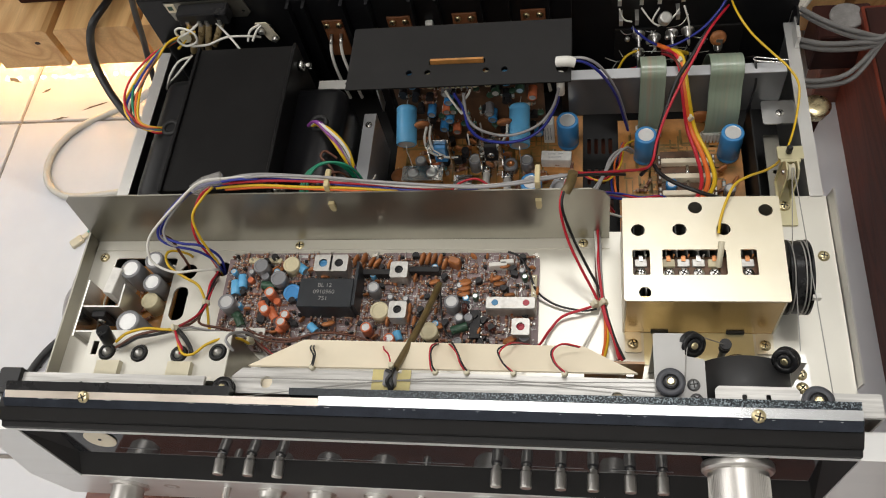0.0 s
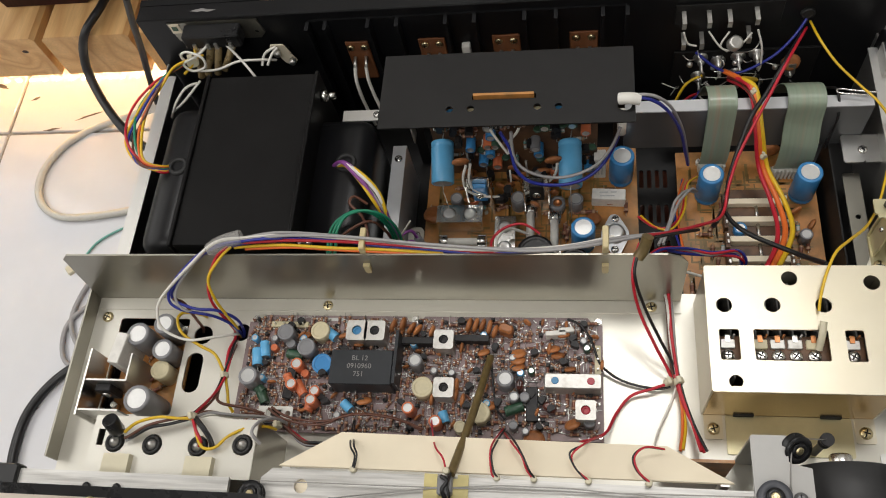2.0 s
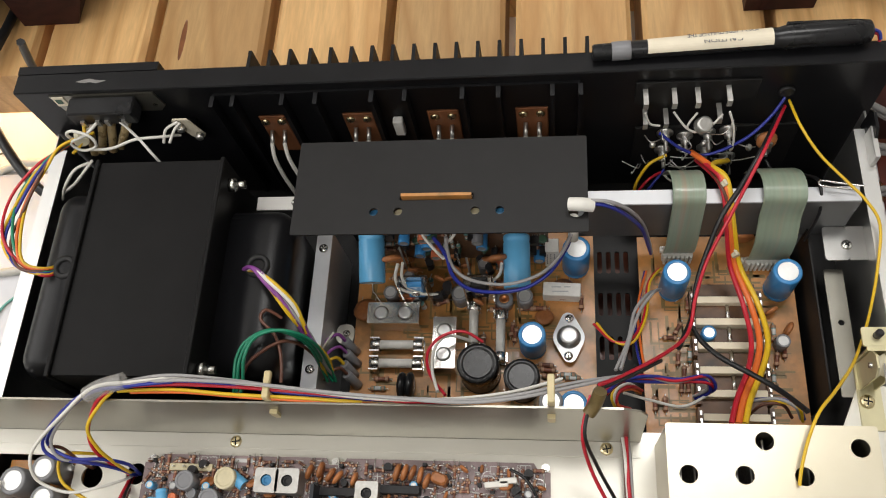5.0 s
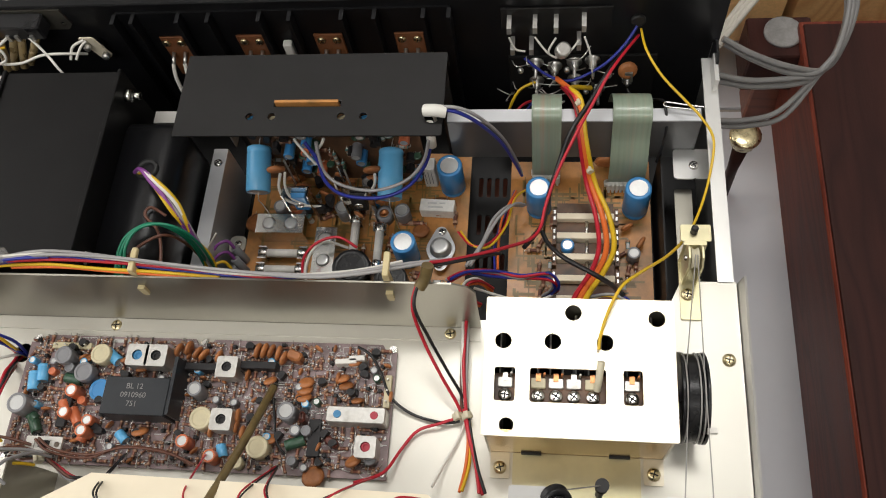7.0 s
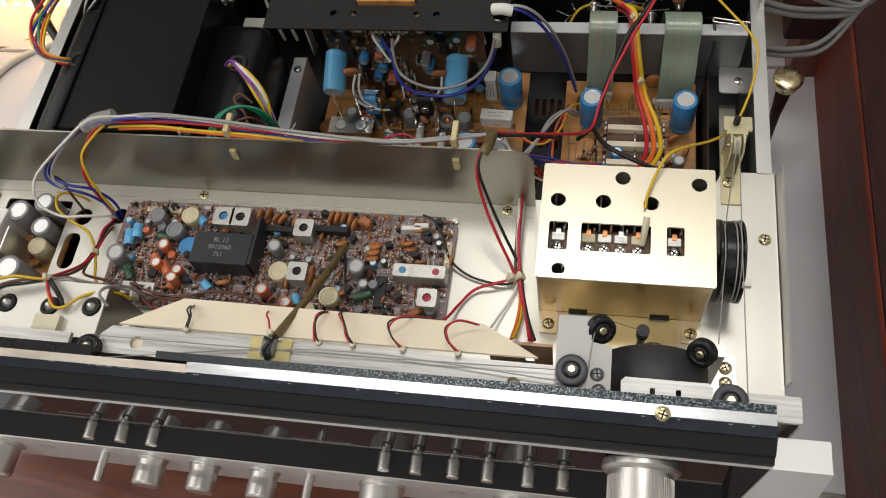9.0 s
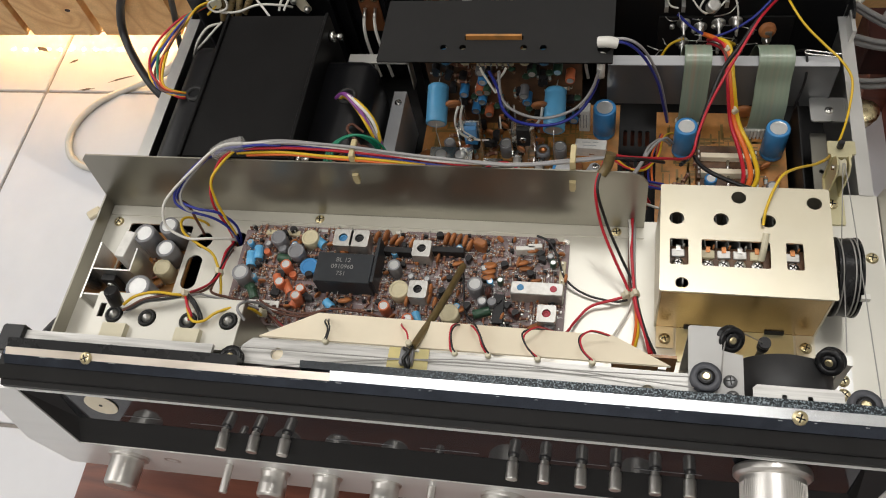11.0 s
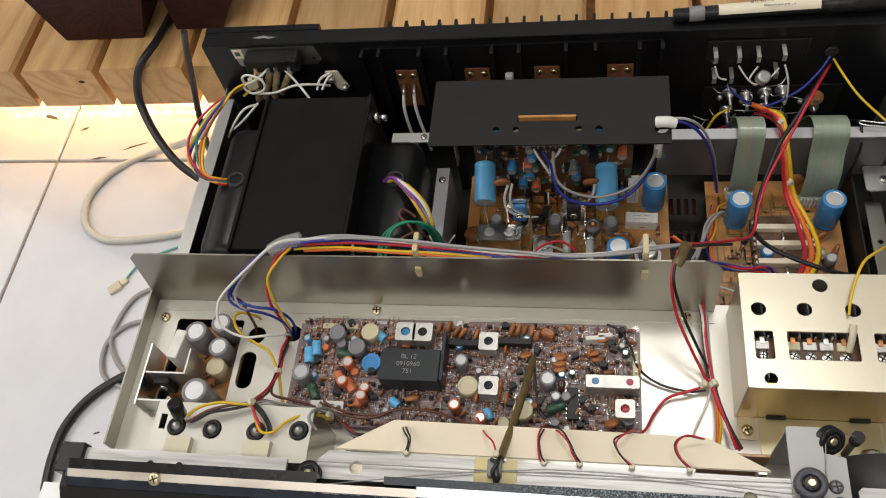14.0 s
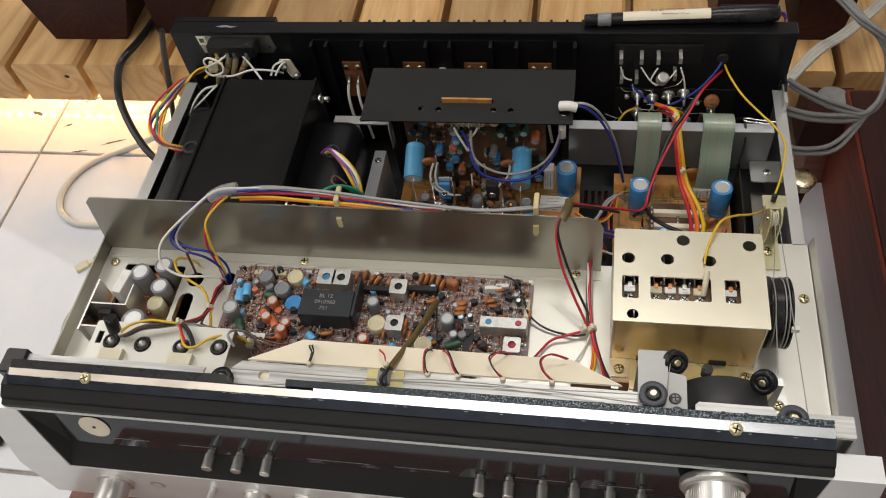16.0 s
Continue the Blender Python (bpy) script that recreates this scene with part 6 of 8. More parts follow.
def CLIP(parent, x):
    """A nylon cable clip gripping the top of the shield plate."""
    mb = MB().plate([(x - 0.0012, 0.0375), (x + 0.0012, 0.0375), (x + 0.0019, 0.0400), (x + 0.0019, 0.0468), (x - 0.0019, 0.0468), (x - 0.0019, 0.0400)], [], -0.1452, -0.1425, UP_BACK)
    mb.box(x - 0.0017, x + 0.0017, 0.1464, 0.1500, 0.0440, 0.0600).box(x - 0.0017, x + 0.0017, 0.1464, 0.1600, 0.0601, 0.0625, 0, 0.0006)
    return part("cable_clip", mb, "clipamber", parent, "amber nylon cable clip")


def SLEEVE(parent, a, b, r):
    a, b = Vector(a), Vector(b)
    m = a.lerp(b, 0.5) + Vector((0.0006, 0, -0.0012))
    return part("sleeve", MB().tube([a, m, b], r, 10), "oldtube", parent, "brown varnished sleeve")


# ---- wiring ----
hn = thing('wire_harness', (-0.05, 0.15, 0.056), 'bundle of coloured wires lying along the shield plate', 'wire bundle')
wire(hn, 'grey', 0.00099, [(-0.138, 0.153, 0.062), (-0.115, 0.157, 0.062), (-0.082, 0.155, 0.062), (-0.048, 0.151, 0.061), (-0.014, 0.149, 0.059), (0.016, 0.148, 0.058), (0.04, 0.149, 0.055), (0.062, 0.153, 0.054), (0.083, 0.159, 0.05), (0.106, 0.164, 0.045)])
wire(hn, 'white', 0.00099, [(-0.136, 0.152, 0.061), (-0.113, 0.156, 0.061), (-0.08, 0.154, 0.061), (-0.045, 0.151, 0.06), (-0.011, 0.148, 0.058), (0.024, 0.149, 0.055), (0.053, 0.154, 0.05), (0.077, 0.162, 0.045)])
wire(hn, 'red', 0.00099, [(-0.137, 0.152, 0.059), (-0.109, 0.153, 0.06), (-0.077, 0.152, 0.06), (-0.042, 0.15, 0.059), (-0.009, 0.148, 0.057), (0.023, 0.147, 0.05)])
wire(hn, 'yellow', 0.00099, [(-0.142, 0.15, 0.057), (-0.113, 0.151, 0.058), (-0.083, 0.149, 0.058), (-0.048, 0.148, 0.057), (-0.018, 0.147, 0.054)])
wire(hn, 'orange', 0.00099, [(-0.136, 0.15, 0.055), (-0.107, 0.15, 0.057), (-0.075, 0.148, 0.057), (-0.04, 0.147, 0.055), (-0.011, 0.147, 0.05)])
wire(hn, 'blue', 0.00099, [(-0.146, 0.15, 0.058), (-0.119, 0.154, 0.059), (-0.083, 0.153, 0.06), (-0.049, 0.15, 0.057), (0, 0.149, 0.05), (0.033, 0.152, 0.046)])
wire(hn, 'grey', 0.00099, [(-0.142, 0.152, 0.06), (-0.111, 0.154, 0.064), (-0.073, 0.153, 0.064), (-0.036, 0.15, 0.062), (-0.003, 0.148, 0.06), (0.03, 0.147, 0.057), (0.056, 0.15, 0.055), (0.08, 0.156, 0.052), (0.099, 0.161, 0.05)])
part('clear_sleeve', MB().tube([(-0.156, 0.1475, 0.0590), (-0.147, 0.1505, 0.0630), (-0.136, 0.1535, 0.0640)], 0.0044, 10), 'clear', hn, 'clear plastic sleeve round the wires')
CLIP(hn, -0.064)
CLIP(hn, 0.072)
ld = thing('wire_loop', (-0.17, 0.125, 0.0), 'loose loop of coloured wires dropping into the deck openings', 'wires')
wire(ld, 'white', 0.000945, [(-0.113, 0.156, 0.061), (-0.131, 0.153, 0.064), (-0.151, 0.15, 0.064), (-0.169, 0.139, 0.055), (-0.189, 0.125, 0.042), (-0.193, 0.116, 0.036), (-0.191, 0.109, 0.028), (-0.178, 0.105, 0.022), (-0.165, 0.108, 0.018), (-0.155, 0.115, 0.006), (-0.159, 0.121, -0.01)])
wire(ld, 'grey', 0.000945, [(-0.112, 0.155, 0.061), (-0.131, 0.152, 0.064), (-0.153, 0.15, 0.062), (-0.173, 0.136, 0.05), (-0.182, 0.127, 0.04), (-0.178, 0.12, 0.034), (-0.165, 0.12, 0.026), (-0.156, 0.119, 0.016), (-0.155, 0.118, 0.002), (-0.16, 0.121, -0.012)])
wire(ld, 'blue', 0.000945, [(-0.112, 0.155, 0.061), (-0.131, 0.151, 0.064), (-0.157, 0.148, 0.06), (-0.179, 0.135, 0.048), (-0.186, 0.125, 0.04), (-0.18, 0.12, 0.034), (-0.162, 0.119, 0.026), (-0.154, 0.118, 0.014), (-0.154, 0.118, 0), (-0.158, 0.12, -0.012)])
wire(ld, 'blue', 0.000945, [(-0.112, 0.154, 0.061), (-0.131, 0.151, 0.064), (-0.157, 0.148, 0.058), (-0.178, 0.134, 0.046), (-0.186, 0.127, 0.036), (-0.171, 0.12, 0.036), (-0.158, 0.121, 0.03), (-0.151, 0.121, 0.016), (-0.152, 0.119, 0), (-0.157, 0.12, -0.012)])
wire(ld, 'yellow', 0.000945, [(-0.143, 0.149, 0.060), (-0.150, 0.1435, 0.0565), (-0.158, 0.133, 0.05), (-0.157, 0.125, 0.038), (-0.154, 0.12, 0.022), (-0.153, 0.118, 0.008), (-0.158, 0.119, -0.01)])
wire(ld, 'red', 0.000945, [(-0.145, 0.149, 0.060), (-0.153, 0.1435, 0.0560), (-0.16, 0.132, 0.045), (-0.16, 0.124, 0.034), (-0.156, 0.119, 0.016), (-0.157, 0.117, 0), (-0.156, 0.104, 0.008), (-0.155, 0.093, 0.01)])
wire(ld, 'brown', 0.000945, [(-0.1845, 0.1255, 0.037), (-0.181, 0.126, 0.03), (-0.179, 0.122, 0.015), (-0.18, 0.121, 0), (-0.187, 0.124, -0.015)])
wire(ld, 'yellow', 0.000945, [(-0.182, 0.13, -0.01), (-0.179, 0.128, 0.004), (-0.187, 0.126, 0.014), (-0.189, 0.12, 0.018), (-0.183, 0.11, 0.02), (-0.171, 0.103, 0.018), (-0.162, 0.099, 0.014), (-0.157, 0.091, 0.01), (-0.154, 0.086, 0.01)])
lb = thing('lamp_wiring', (-0.16, 0.05, 0.03), 'tied bundle of wires to the dial lamps', 'wires')
wires(lb, ('red', 'black', 'brown'), 0.0009, [(-0.159, 0.12, -0.01), (-0.154, 0.105, 0.006), (-0.154, 0.086, 0.012), (-0.153, 0.071, 0.022), (-0.151, 0.053, 0.046)], seed=22)
wire(lb, 'yellow', 0.0009, [(-0.153, 0.085, 0.012), (-0.15, 0.076, 0.012), (-0.148, 0.069, 0.012), (-0.146, 0.065, 0.008)])
wire(lb, 'brown', 0.0009, [(-0.154, 0.084, 0.012), (-0.154, 0.073, 0.016), (-0.149, 0.067, 0.02), (-0.134, 0.065, 0.018), (-0.124, 0.063, 0.014)])
wires(lb, ('black', 'brown', 'grey'), 0.0009, [(-0.148, 0.05, 0.052), (-0.16, 0.046, 0.054), (-0.171, 0.043, 0.055), (-0.18, 0.039, 0.053), (-0.184, 0.037, 0.052)], seed=25)
wire(lb, 'yellow', 0.0009, [(-0.185, 0.04, 0.054), (-0.178, 0.045, 0.056), (-0.166, 0.048, 0.057), (-0.155, 0.048, 0.056), (-0.148, 0.049, 0.053)])
wire(lb, 'yellow', 0.0009, [(-0.148, 0.05, 0.052), (-0.144, 0.041, 0.054), (-0.14, 0.034, 0.052), (-0.133, 0.034, 0.052), (-0.127, 0.041, 0.05), (-0.118, 0.047, 0.046), (-0.111, 0.049, 0.04), (-0.109, 0.05, 0.03)])
wire(lb, 'red', 0.0009, [(-0.149, 0.05, 0.052), (-0.144, 0.042, 0.055), (-0.141, 0.037, 0.053), (-0.143, 0.035, 0.05)])
wires(lb, ('black', 'black'), 0.0009, [(-0.148, 0.05, 0.052), (-0.14, 0.044, 0.056), (-0.136, 0.039, 0.053), (-0.135, 0.034, 0.05)], seed=29)
wires(lb, ('grey', 'brown', 'white'), 0.0009, [(-0.149, 0.05, 0.05), (-0.144, 0.055, 0.042), (-0.134, 0.056, 0.034), (-0.123, 0.059, 0.024), (-0.114, 0.058, 0.018)], seed=30)
tie(lb, -0.149, 0.05, 0.052, None, r=0.003)
tie(lb, -0.154, 0.086, 0.012, None, r=0.003)
tie(lb, -0.111, 0.054, 0.024, None, r=0.003)
wires(lb, ('brown', 'black', 'grey', 'brown', 'red'), 0.0009, [(-0.124, 0.055, 0.02), (-0.112, 0.055, 0.022), (-0.105, 0.052, 0.018), (-0.097, 0.047, 0.015), (-0.088, 0.046, 0.014), (-0.074, 0.047, 0.012)], seed=34)
wires(lb, ('brown', 'brown'), 0.00081, [(-0.12, 0.066, 0.016), (-0.109, 0.06, 0.018), (-0.089, 0.058, 0.016), (-0.069, 0.063, 0.016), (-0.047, 0.062, 0.015), (-0.029, 0.056, 0.016)], seed=35)
wires(lb, ('grey',), 0.0009, [(-0.109, 0.037, 0.05), (-0.113, 0.041, 0.056), (-0.112, 0.049, 0.05), (-0.109, 0.055, 0.035), (-0.107, 0.056, 0.02)], seed=36)
rw = thing('tuner_wiring', (0.1, 0.1, 0.0), 'red, black and grey wires tied beside the tuner box', 'wires')
wire(rw, 'black', 0.00081, [(0.051, 0.124, 0.014), (0.059, 0.119, 0.016), (0.065, 0.11, 0.012), (0.07, 0.099, 0.006), (0.082, 0.091, 0.003), (0.099, 0.087, 0.003), (0.108, 0.088, 0.004)])
wire(rw, 'red', 0.0009, [(0.09, 0.151, 0.058), (0.086, 0.134, 0.055), (0.09, 0.122, 0.035), (0.099, 0.107, 0.02), (0.106, 0.097, 0.01), (0.109, 0.091, 0.006)])
wire(rw, 'black', 0.0009, [(0.091, 0.151, 0.058), (0.087, 0.134, 0.056), (0.093, 0.123, 0.036), (0.102, 0.11, 0.02), (0.109, 0.1, 0.01), (0.111, 0.091, 0.006)])
wire(rw, 'red', 0.0009, [(0.109, 0.09, 0.006), (0.098, 0.086, 0.006), (0.086, 0.082, 0.004), (0.078, 0.072, 0.004), (0.071, 0.058, 0.012), (0.058, 0.051, 0.02)])
wires(rw, ('grey', 'white', 'brown', 'grey'), 0.0009, [(0.108, 0.147, 0.004), (0.109, 0.134, 0.01), (0.11, 0.112, 0.01), (0.111, 0.096, 0.008), (0.113, 0.088, 0.006)], seed=42)
wire(rw, 'red', 0.00099, [(0.109, 0.142, 0.01), (0.109, 0.119, 0.012), (0.111, 0.097, 0.01), (0.113, 0.083, 0.008), (0.118, 0.065, 0.01), (0.121, 0.05, 0.014)])
wires(rw, ('black', 'red'), 0.0009, [(0.111, 0.094, 0.008), (0.115, 0.08, 0.008), (0.119, 0.063, 0.01), (0.123, 0.05, 0.014)], seed=44)
wires(rw, ('yellow', 'orange'), 0.0009, [(0.112, 0.093, 0.006), (0.114, 0.077, 0.006), (0.114, 0.064, 0.008), (0.111, 0.051, 0.012)], seed=45)
wire(rw, 'white', 0.00072, [(0.112, 0.092, 0.005), (0.108, 0.079, 0.004), (0.101, 0.064, 0.006), (0.097, 0.052, 0.014)])
tie(rw, 0.107, 0.09, 0.006, None, r=0.0034)
tie(rw, 0.112, 0.09, 0.008, None, r=0.0034)
SLEEVE(rw, (0.094, 0.151, 0.066), (0.089, 0.143, 0.056), 0.0032)
pw = thing('pointer_lead', (0.0, 0.06, 0.0), 'brown varnished sleeving leading to the dial pointer', 'sleeved lead')
SLEEVE(pw, (0.007, 0.1, 0.014), (-0.004, 0.023, 0.063), 0.0022)
wire(pw, 'black', 0.00072, [(-0.004, 0.024, 0.063), (-0.005, 0.017, 0.066), (-0.004, 0.012, 0.064), (-0.007, 0.009, 0.06)])
wire(pw, 'black', 0.0006299999999999999, [(0.008, 0.096, 0.016), (0.009, 0.085, 0.012), (0.011, 0.072, 0.008), (0.016, 0.066, 0.006)])
lw = thing('lamp_lead', (-0.054, 0.024, 0.061), 'black twisted lead of a dial lamp', 'lamp lead')
wires(lw, ('black', 'black'), 0.00052, [(-0.07, 0.061, 0.012), (-0.057, 0.038, 0.057), (-0.053, 0.03, 0.063), (-0.054, 0.024, 0.061)], seed=55)
part('bushing', MB().lathe([(0.0017, -0.003), (0.0017, 0.0002), (0.0012, 0.0006)], 10), 'nylon', lw, 'pale bushing', Matrix.Translation((-0.054, 0.024, 0.061)))
lw = thing('lamp_lead', (-0.006, 0.024, 0.067), 'twisted red and black lead of a dial lamp', 'lamp lead')
wires(lw, ('red',), 0.00052, [(-0.025, 0.063, 0.012), (-0.014, 0.039, 0.055), (-0.008, 0.03, 0.065), (-0.006, 0.024, 0.067)], seed=58)
part('bushing', MB().lathe([(0.0017, -0.003), (0.0017, 0.0002), (0.0012, 0.0006)], 10), 'nylon', lw, 'pale bushing', Matrix.Translation((-0.006, 0.024, 0.067)))
lw = thing('lamp_lead', (0.018, 0.023, 0.06), 'twisted red and black lead of a dial lamp', 'lamp lead')
wires(lw, ('black', 'red'), 0.00052, [(0.017, 0.057, 0.02), (0.016, 0.04, 0.057), (0.015, 0.033, 0.063), (0.016, 0.025, 0.061), (0.018, 0.023, 0.06)], seed=61)
part('bushing', MB().lathe([(0.0017, -0.003), (0.0017, 0.0002), (0.0012, 0.0006)], 10), 'nylon', lw, 'pale bushing', Matrix.Translation((0.018, 0.023, 0.06)))
lw = thing('lamp_lead', (0.036, 0.023, 0.061), 'twisted red and black lead of a dial lamp', 'lamp lead')
wires(lw, ('black', 'red'), 0.00052, [(0.017, 0.056, 0.02), (0.025, 0.041, 0.057), (0.03, 0.033, 0.063), (0.033, 0.027, 0.063), (0.036, 0.023, 0.061)], seed=64)
part('bushing', MB().lathe([(0.0017, -0.003), (0.0017, 0.0002), (0.0012, 0.0006)], 10), 'nylon', lw, 'pale bushing', Matrix.Translation((0.036, 0.023, 0.061)))
lw = thing('lamp_lead', (0.062, 0.023, 0.061), 'twisted red and black lead of a dial lamp', 'lamp lead')
wires(lw, ('red', 'black'), 0.00052, [(0.068, 0.052, 0.03), (0.06, 0.041, 0.059), (0.054, 0.035, 0.063), (0.056, 0.028, 0.063), (0.062, 0.023, 0.061)], seed=67)
part('bushing', MB().lathe([(0.0017, -0.003), (0.0017, 0.0002), (0.0012, 0.0006)], 10), 'nylon', lw, 'pale bushing', Matrix.Translation((0.062, 0.023, 0.061)))
lw = thing('lamp_lead', (0.09, 0.023, 0.062), 'twisted red and black lead of a dial lamp', 'lamp lead')
wires(lw, ('red', 'black'), 0.00052, [(0.098, 0.04, 0.057), (0.089, 0.039, 0.063), (0.083, 0.034, 0.065), (0.085, 0.028, 0.064), (0.09, 0.023, 0.062)], seed=70)
part('bushing', MB().lathe([(0.0017, -0.003), (0.0017, 0.0002), (0.0012, 0.0006)], 10), 'nylon', lw, 'pale bushing', Matrix.Translation((0.09, 0.023, 0.062)))
ml = thing('mains_leads', (0.15, 0.25, -0.0), 'red, black, yellow and orange leads over the tone board', 'wires')
wire(ml, 'red', 0.001035, [(0.094, 0.156, 0.058), (0.106, 0.164, 0.045), (0.128, 0.182, 0.02), (0.142, 0.197, 0), (0.148, 0.209, -0.008), (0.151, 0.223, -0.006), (0.158, 0.243, 0), (0.169, 0.262, 0.014), (0.178, 0.278, 0.02), (0.189, 0.298, 0.026), (0.207, 0.335, 0.011)])
wire(ml, 'black', 0.001035, [(0.095, 0.155, 0.056), (0.11, 0.165, 0.042), (0.127, 0.179, 0.02)])
wire(ml, 'black', 0.0015, [(0.139, 0.192, 0), (0.149, 0.213, -0.012), (0.153, 0.233, -0.01), (0.159, 0.25, 0), (0.166, 0.265, 0.012), (0.176, 0.279, 0.019), (0.188, 0.299, 0.024), (0.206, 0.335, 0.01)])
wire(ml, 'black', 0.0015, [(0.149, 0.208, -0.012), (0.153, 0.199, -0.01), (0.162, 0.188, -0.005), (0.177, 0.177, 0), (0.187, 0.166, 0.01), (0.192, 0.152, 0.03)])
wire(ml, 'yellow', 0.00085, [(0.208, 0.335, 0.017), (0.21, 0.313, 0.024), (0.219, 0.297, 0.02), (0.233, 0.283, 0.014), (0.242, 0.272, 0.012), (0.249, 0.26, 0.006), (0.245, 0.235, 0.002), (0.237, 0.211, 0.004), (0.228, 0.193, 0.012), (0.215, 0.174, 0.03), (0.199, 0.156, 0.05), (0.189, 0.145, 0.058), (0.183, 0.133, 0.058), (0.179, 0.121, 0.057), (0.178, 0.114, 0.054)])
for c, dx, r, a in (('red', -0.0036, 0.0015, (0.160, 0.318, -0.016)), ('orange', 0.0002, 0.0018, (0.156, 0.318, -0.010)), ('yellow', 0.0040, 0.0017, (0.179, 0.318, -0.021))):
    wire(ml, c, r, [a, (0.164 + 0.3 * dx, 0.303, 0.0), (0.1700 + 0.35 * dx, 0.289, 0.0065 + 0.2 * dx), (0.1730 + 0.5 * dx, 0.267, -0.005), (0.1785 + 0.7 * dx, 0.252, -0.029), (0.1860 + 1.1 * dx, 0.230, -0.034), (0.1880 + 1.2 * dx, 0.207, -0.030), (0.1825 + dx, 0.188, -0.022), (0.1725 + 0.9 * dx, 0.168, -0.012), (0.1670 + 0.9 * dx, 0.153, -0.005)], seg=8)
wires(ml, ('brown', 'red'), 0.00099, [(0.161, 0.318, -0.02), (0.167, 0.288, 0.005), (0.172, 0.272, -0.002), (0.176, 0.261, -0.025)], seed=81)
tie(ml, 0.17, 0.287, 0.006, None, r=0.0026)
tie(ml, 0.178, 0.256, -0.022, None, r=0.0026)
wires(ml, ('blue', 'red', 'grey', 'blue', 'red'), 0.0009, [(0.099, 0.162, 0.02), (0.107, 0.171, 0.01), (0.122, 0.175, 0), (0.137, 0.175, -0.005), (0.153, 0.178, -0.01), (0.158, 0.175, -0.02), (0.151, 0.173, -0.03)], seed=84)
wires(ml, ('white',), 0.0009, [(0.11, 0.17, -0.01), (0.126, 0.167, -0.015), (0.141, 0.165, -0.02), (0.154, 0.171, -0.025), (0.158, 0.176, -0.03)], seed=85)
wires(ml, ('red', 'white', 'yellow', 'orange'), 0.0009, [(0.113, 0.163, -0.02), (0.106, 0.162, -0.005), (0.106, 0.167, 0), (0.113, 0.172, -0.005), (0.12, 0.173, -0.02)], seed=86)
wires(ml, ('yellow', 'red'), 0.00081, [(0.097, 0.216, -0.03), (0.106, 0.202, -0.02), (0.116, 0.202, -0.02), (0.126, 0.22, -0.03), (0.13, 0.245, -0.04), (0.139, 0.261, -0.055)], seed=87)
wires(ml, ('orange', 'blue'), 0.00081, [(0.122, 0.186, -0.02), (0.121, 0.206, -0.03), (0.123, 0.23, -0.04), (0.13, 0.259, -0.055)], seed=88)
wires(ml, ('grey', 'grey'), 0.00099, [(0.107, 0.18, 0), (0.114, 0.199, -0.01), (0.121, 0.219, -0.018), (0.129, 0.234, -0.026), (0.1365, 0.243, -0.045)], seed=89)
wires(ml, ('blue', 'grey', 'yellow'), 0.00099, [(0.168, 0.164, -0.02), (0.178, 0.168, -0.015), (0.189, 0.168, -0.01), (0.199, 0.164, -0.01), (0.203, 0.159, -0.02)], seed=90)
wire(ml, 'brown', 0.0009, [(0.176, 0.161, -0.02), (0.182, 0.165, -0.012), (0.192, 0.165, -0.012), (0.198, 0.16, -0.02)])
bl = thing('cover_leads', (0.08, 0.25, 0.04), 'blue and grey leads with white sleeving at the cover plate', 'wires')
wire(bl, 'blue', 0.001125, [(0.087, 0.255, 0.047), (0.099, 0.254, 0.048), (0.111, 0.255, 0.035), (0.123, 0.263, 0), (0.13, 0.269, -0.035), (0.134, 0.271, -0.055)])
wire(bl, 'grey', 0.001035, [(0.087, 0.256, 0.049), (0.101, 0.255, 0.05), (0.113, 0.257, 0.036), (0.124, 0.266, 0), (0.131, 0.271, -0.035), (0.134, 0.271, -0.052)])
wire(bl, 'blue', 0.00117, [(0.084, 0.247, 0.032), (0.08, 0.245, 0.012), (0.071, 0.236, 0), (0.058, 0.229, -0.005), (0.042, 0.226, -0.005), (0.026, 0.226, 0), (0.017, 0.231, 0.008), (0.014, 0.239, 0.018), (0.008, 0.245, 0.03)])
wire(bl, 'grey', 0.00108, [(0.083, 0.245, 0.032), (0.078, 0.242, 0.014), (0.068, 0.235, 0.004), (0.053, 0.23, 0), (0.039, 0.229, 0), (0.025, 0.23, 0.006), (0.017, 0.235, 0.012), (0.015, 0.241, 0.022), (0.015, 0.245, 0.03)])
wire(bl, 'white', 0.0009, [(0.012, 0.239, 0.014), (0.008, 0.241, 0.022), (0.004, 0.244, 0.028), (0.002, 0.246, 0.032)])
wire(bl, 'white', 0.0009, [(0.013, 0.239, 0.014), (0.013, 0.244, 0.02), (0.018, 0.245, 0.028), (0.02, 0.246, 0.032)])
part('sleeve', MB().tube([(0.0820, 0.2550, 0.0475), (0.0880, 0.2540, 0.049), (0.0940, 0.2540, 0.0475)], 0.0037, 12), 'white', bl, 'white fabric sleeving')
part('sleeve', MB().rod((0.084, 0.246, 0.024), (0.084, 0.2500, 0.0417), 0.0028, 12), 'white', bl, 'white fabric sleeving')
wire(bl, 'white', 0.00099, [(-0.019, 0.246, -0.01), (-0.022, 0.241, -0.02), (-0.02, 0.238, -0.03), (-0.011, 0.238, -0.038), (0.002, 0.238, -0.04)])
wire(bl, 'white', 0.00099, [(-0.016, 0.247, -0.01), (-0.018, 0.242, -0.02), (-0.016, 0.239, -0.03), (-0.008, 0.239, -0.038)])
wire(bl, 'white', 0.00099, [(0.043, 0.246, -0.01), (0.041, 0.243, -0.02), (0.033, 0.241, -0.03), (0.019, 0.24, -0.04)])
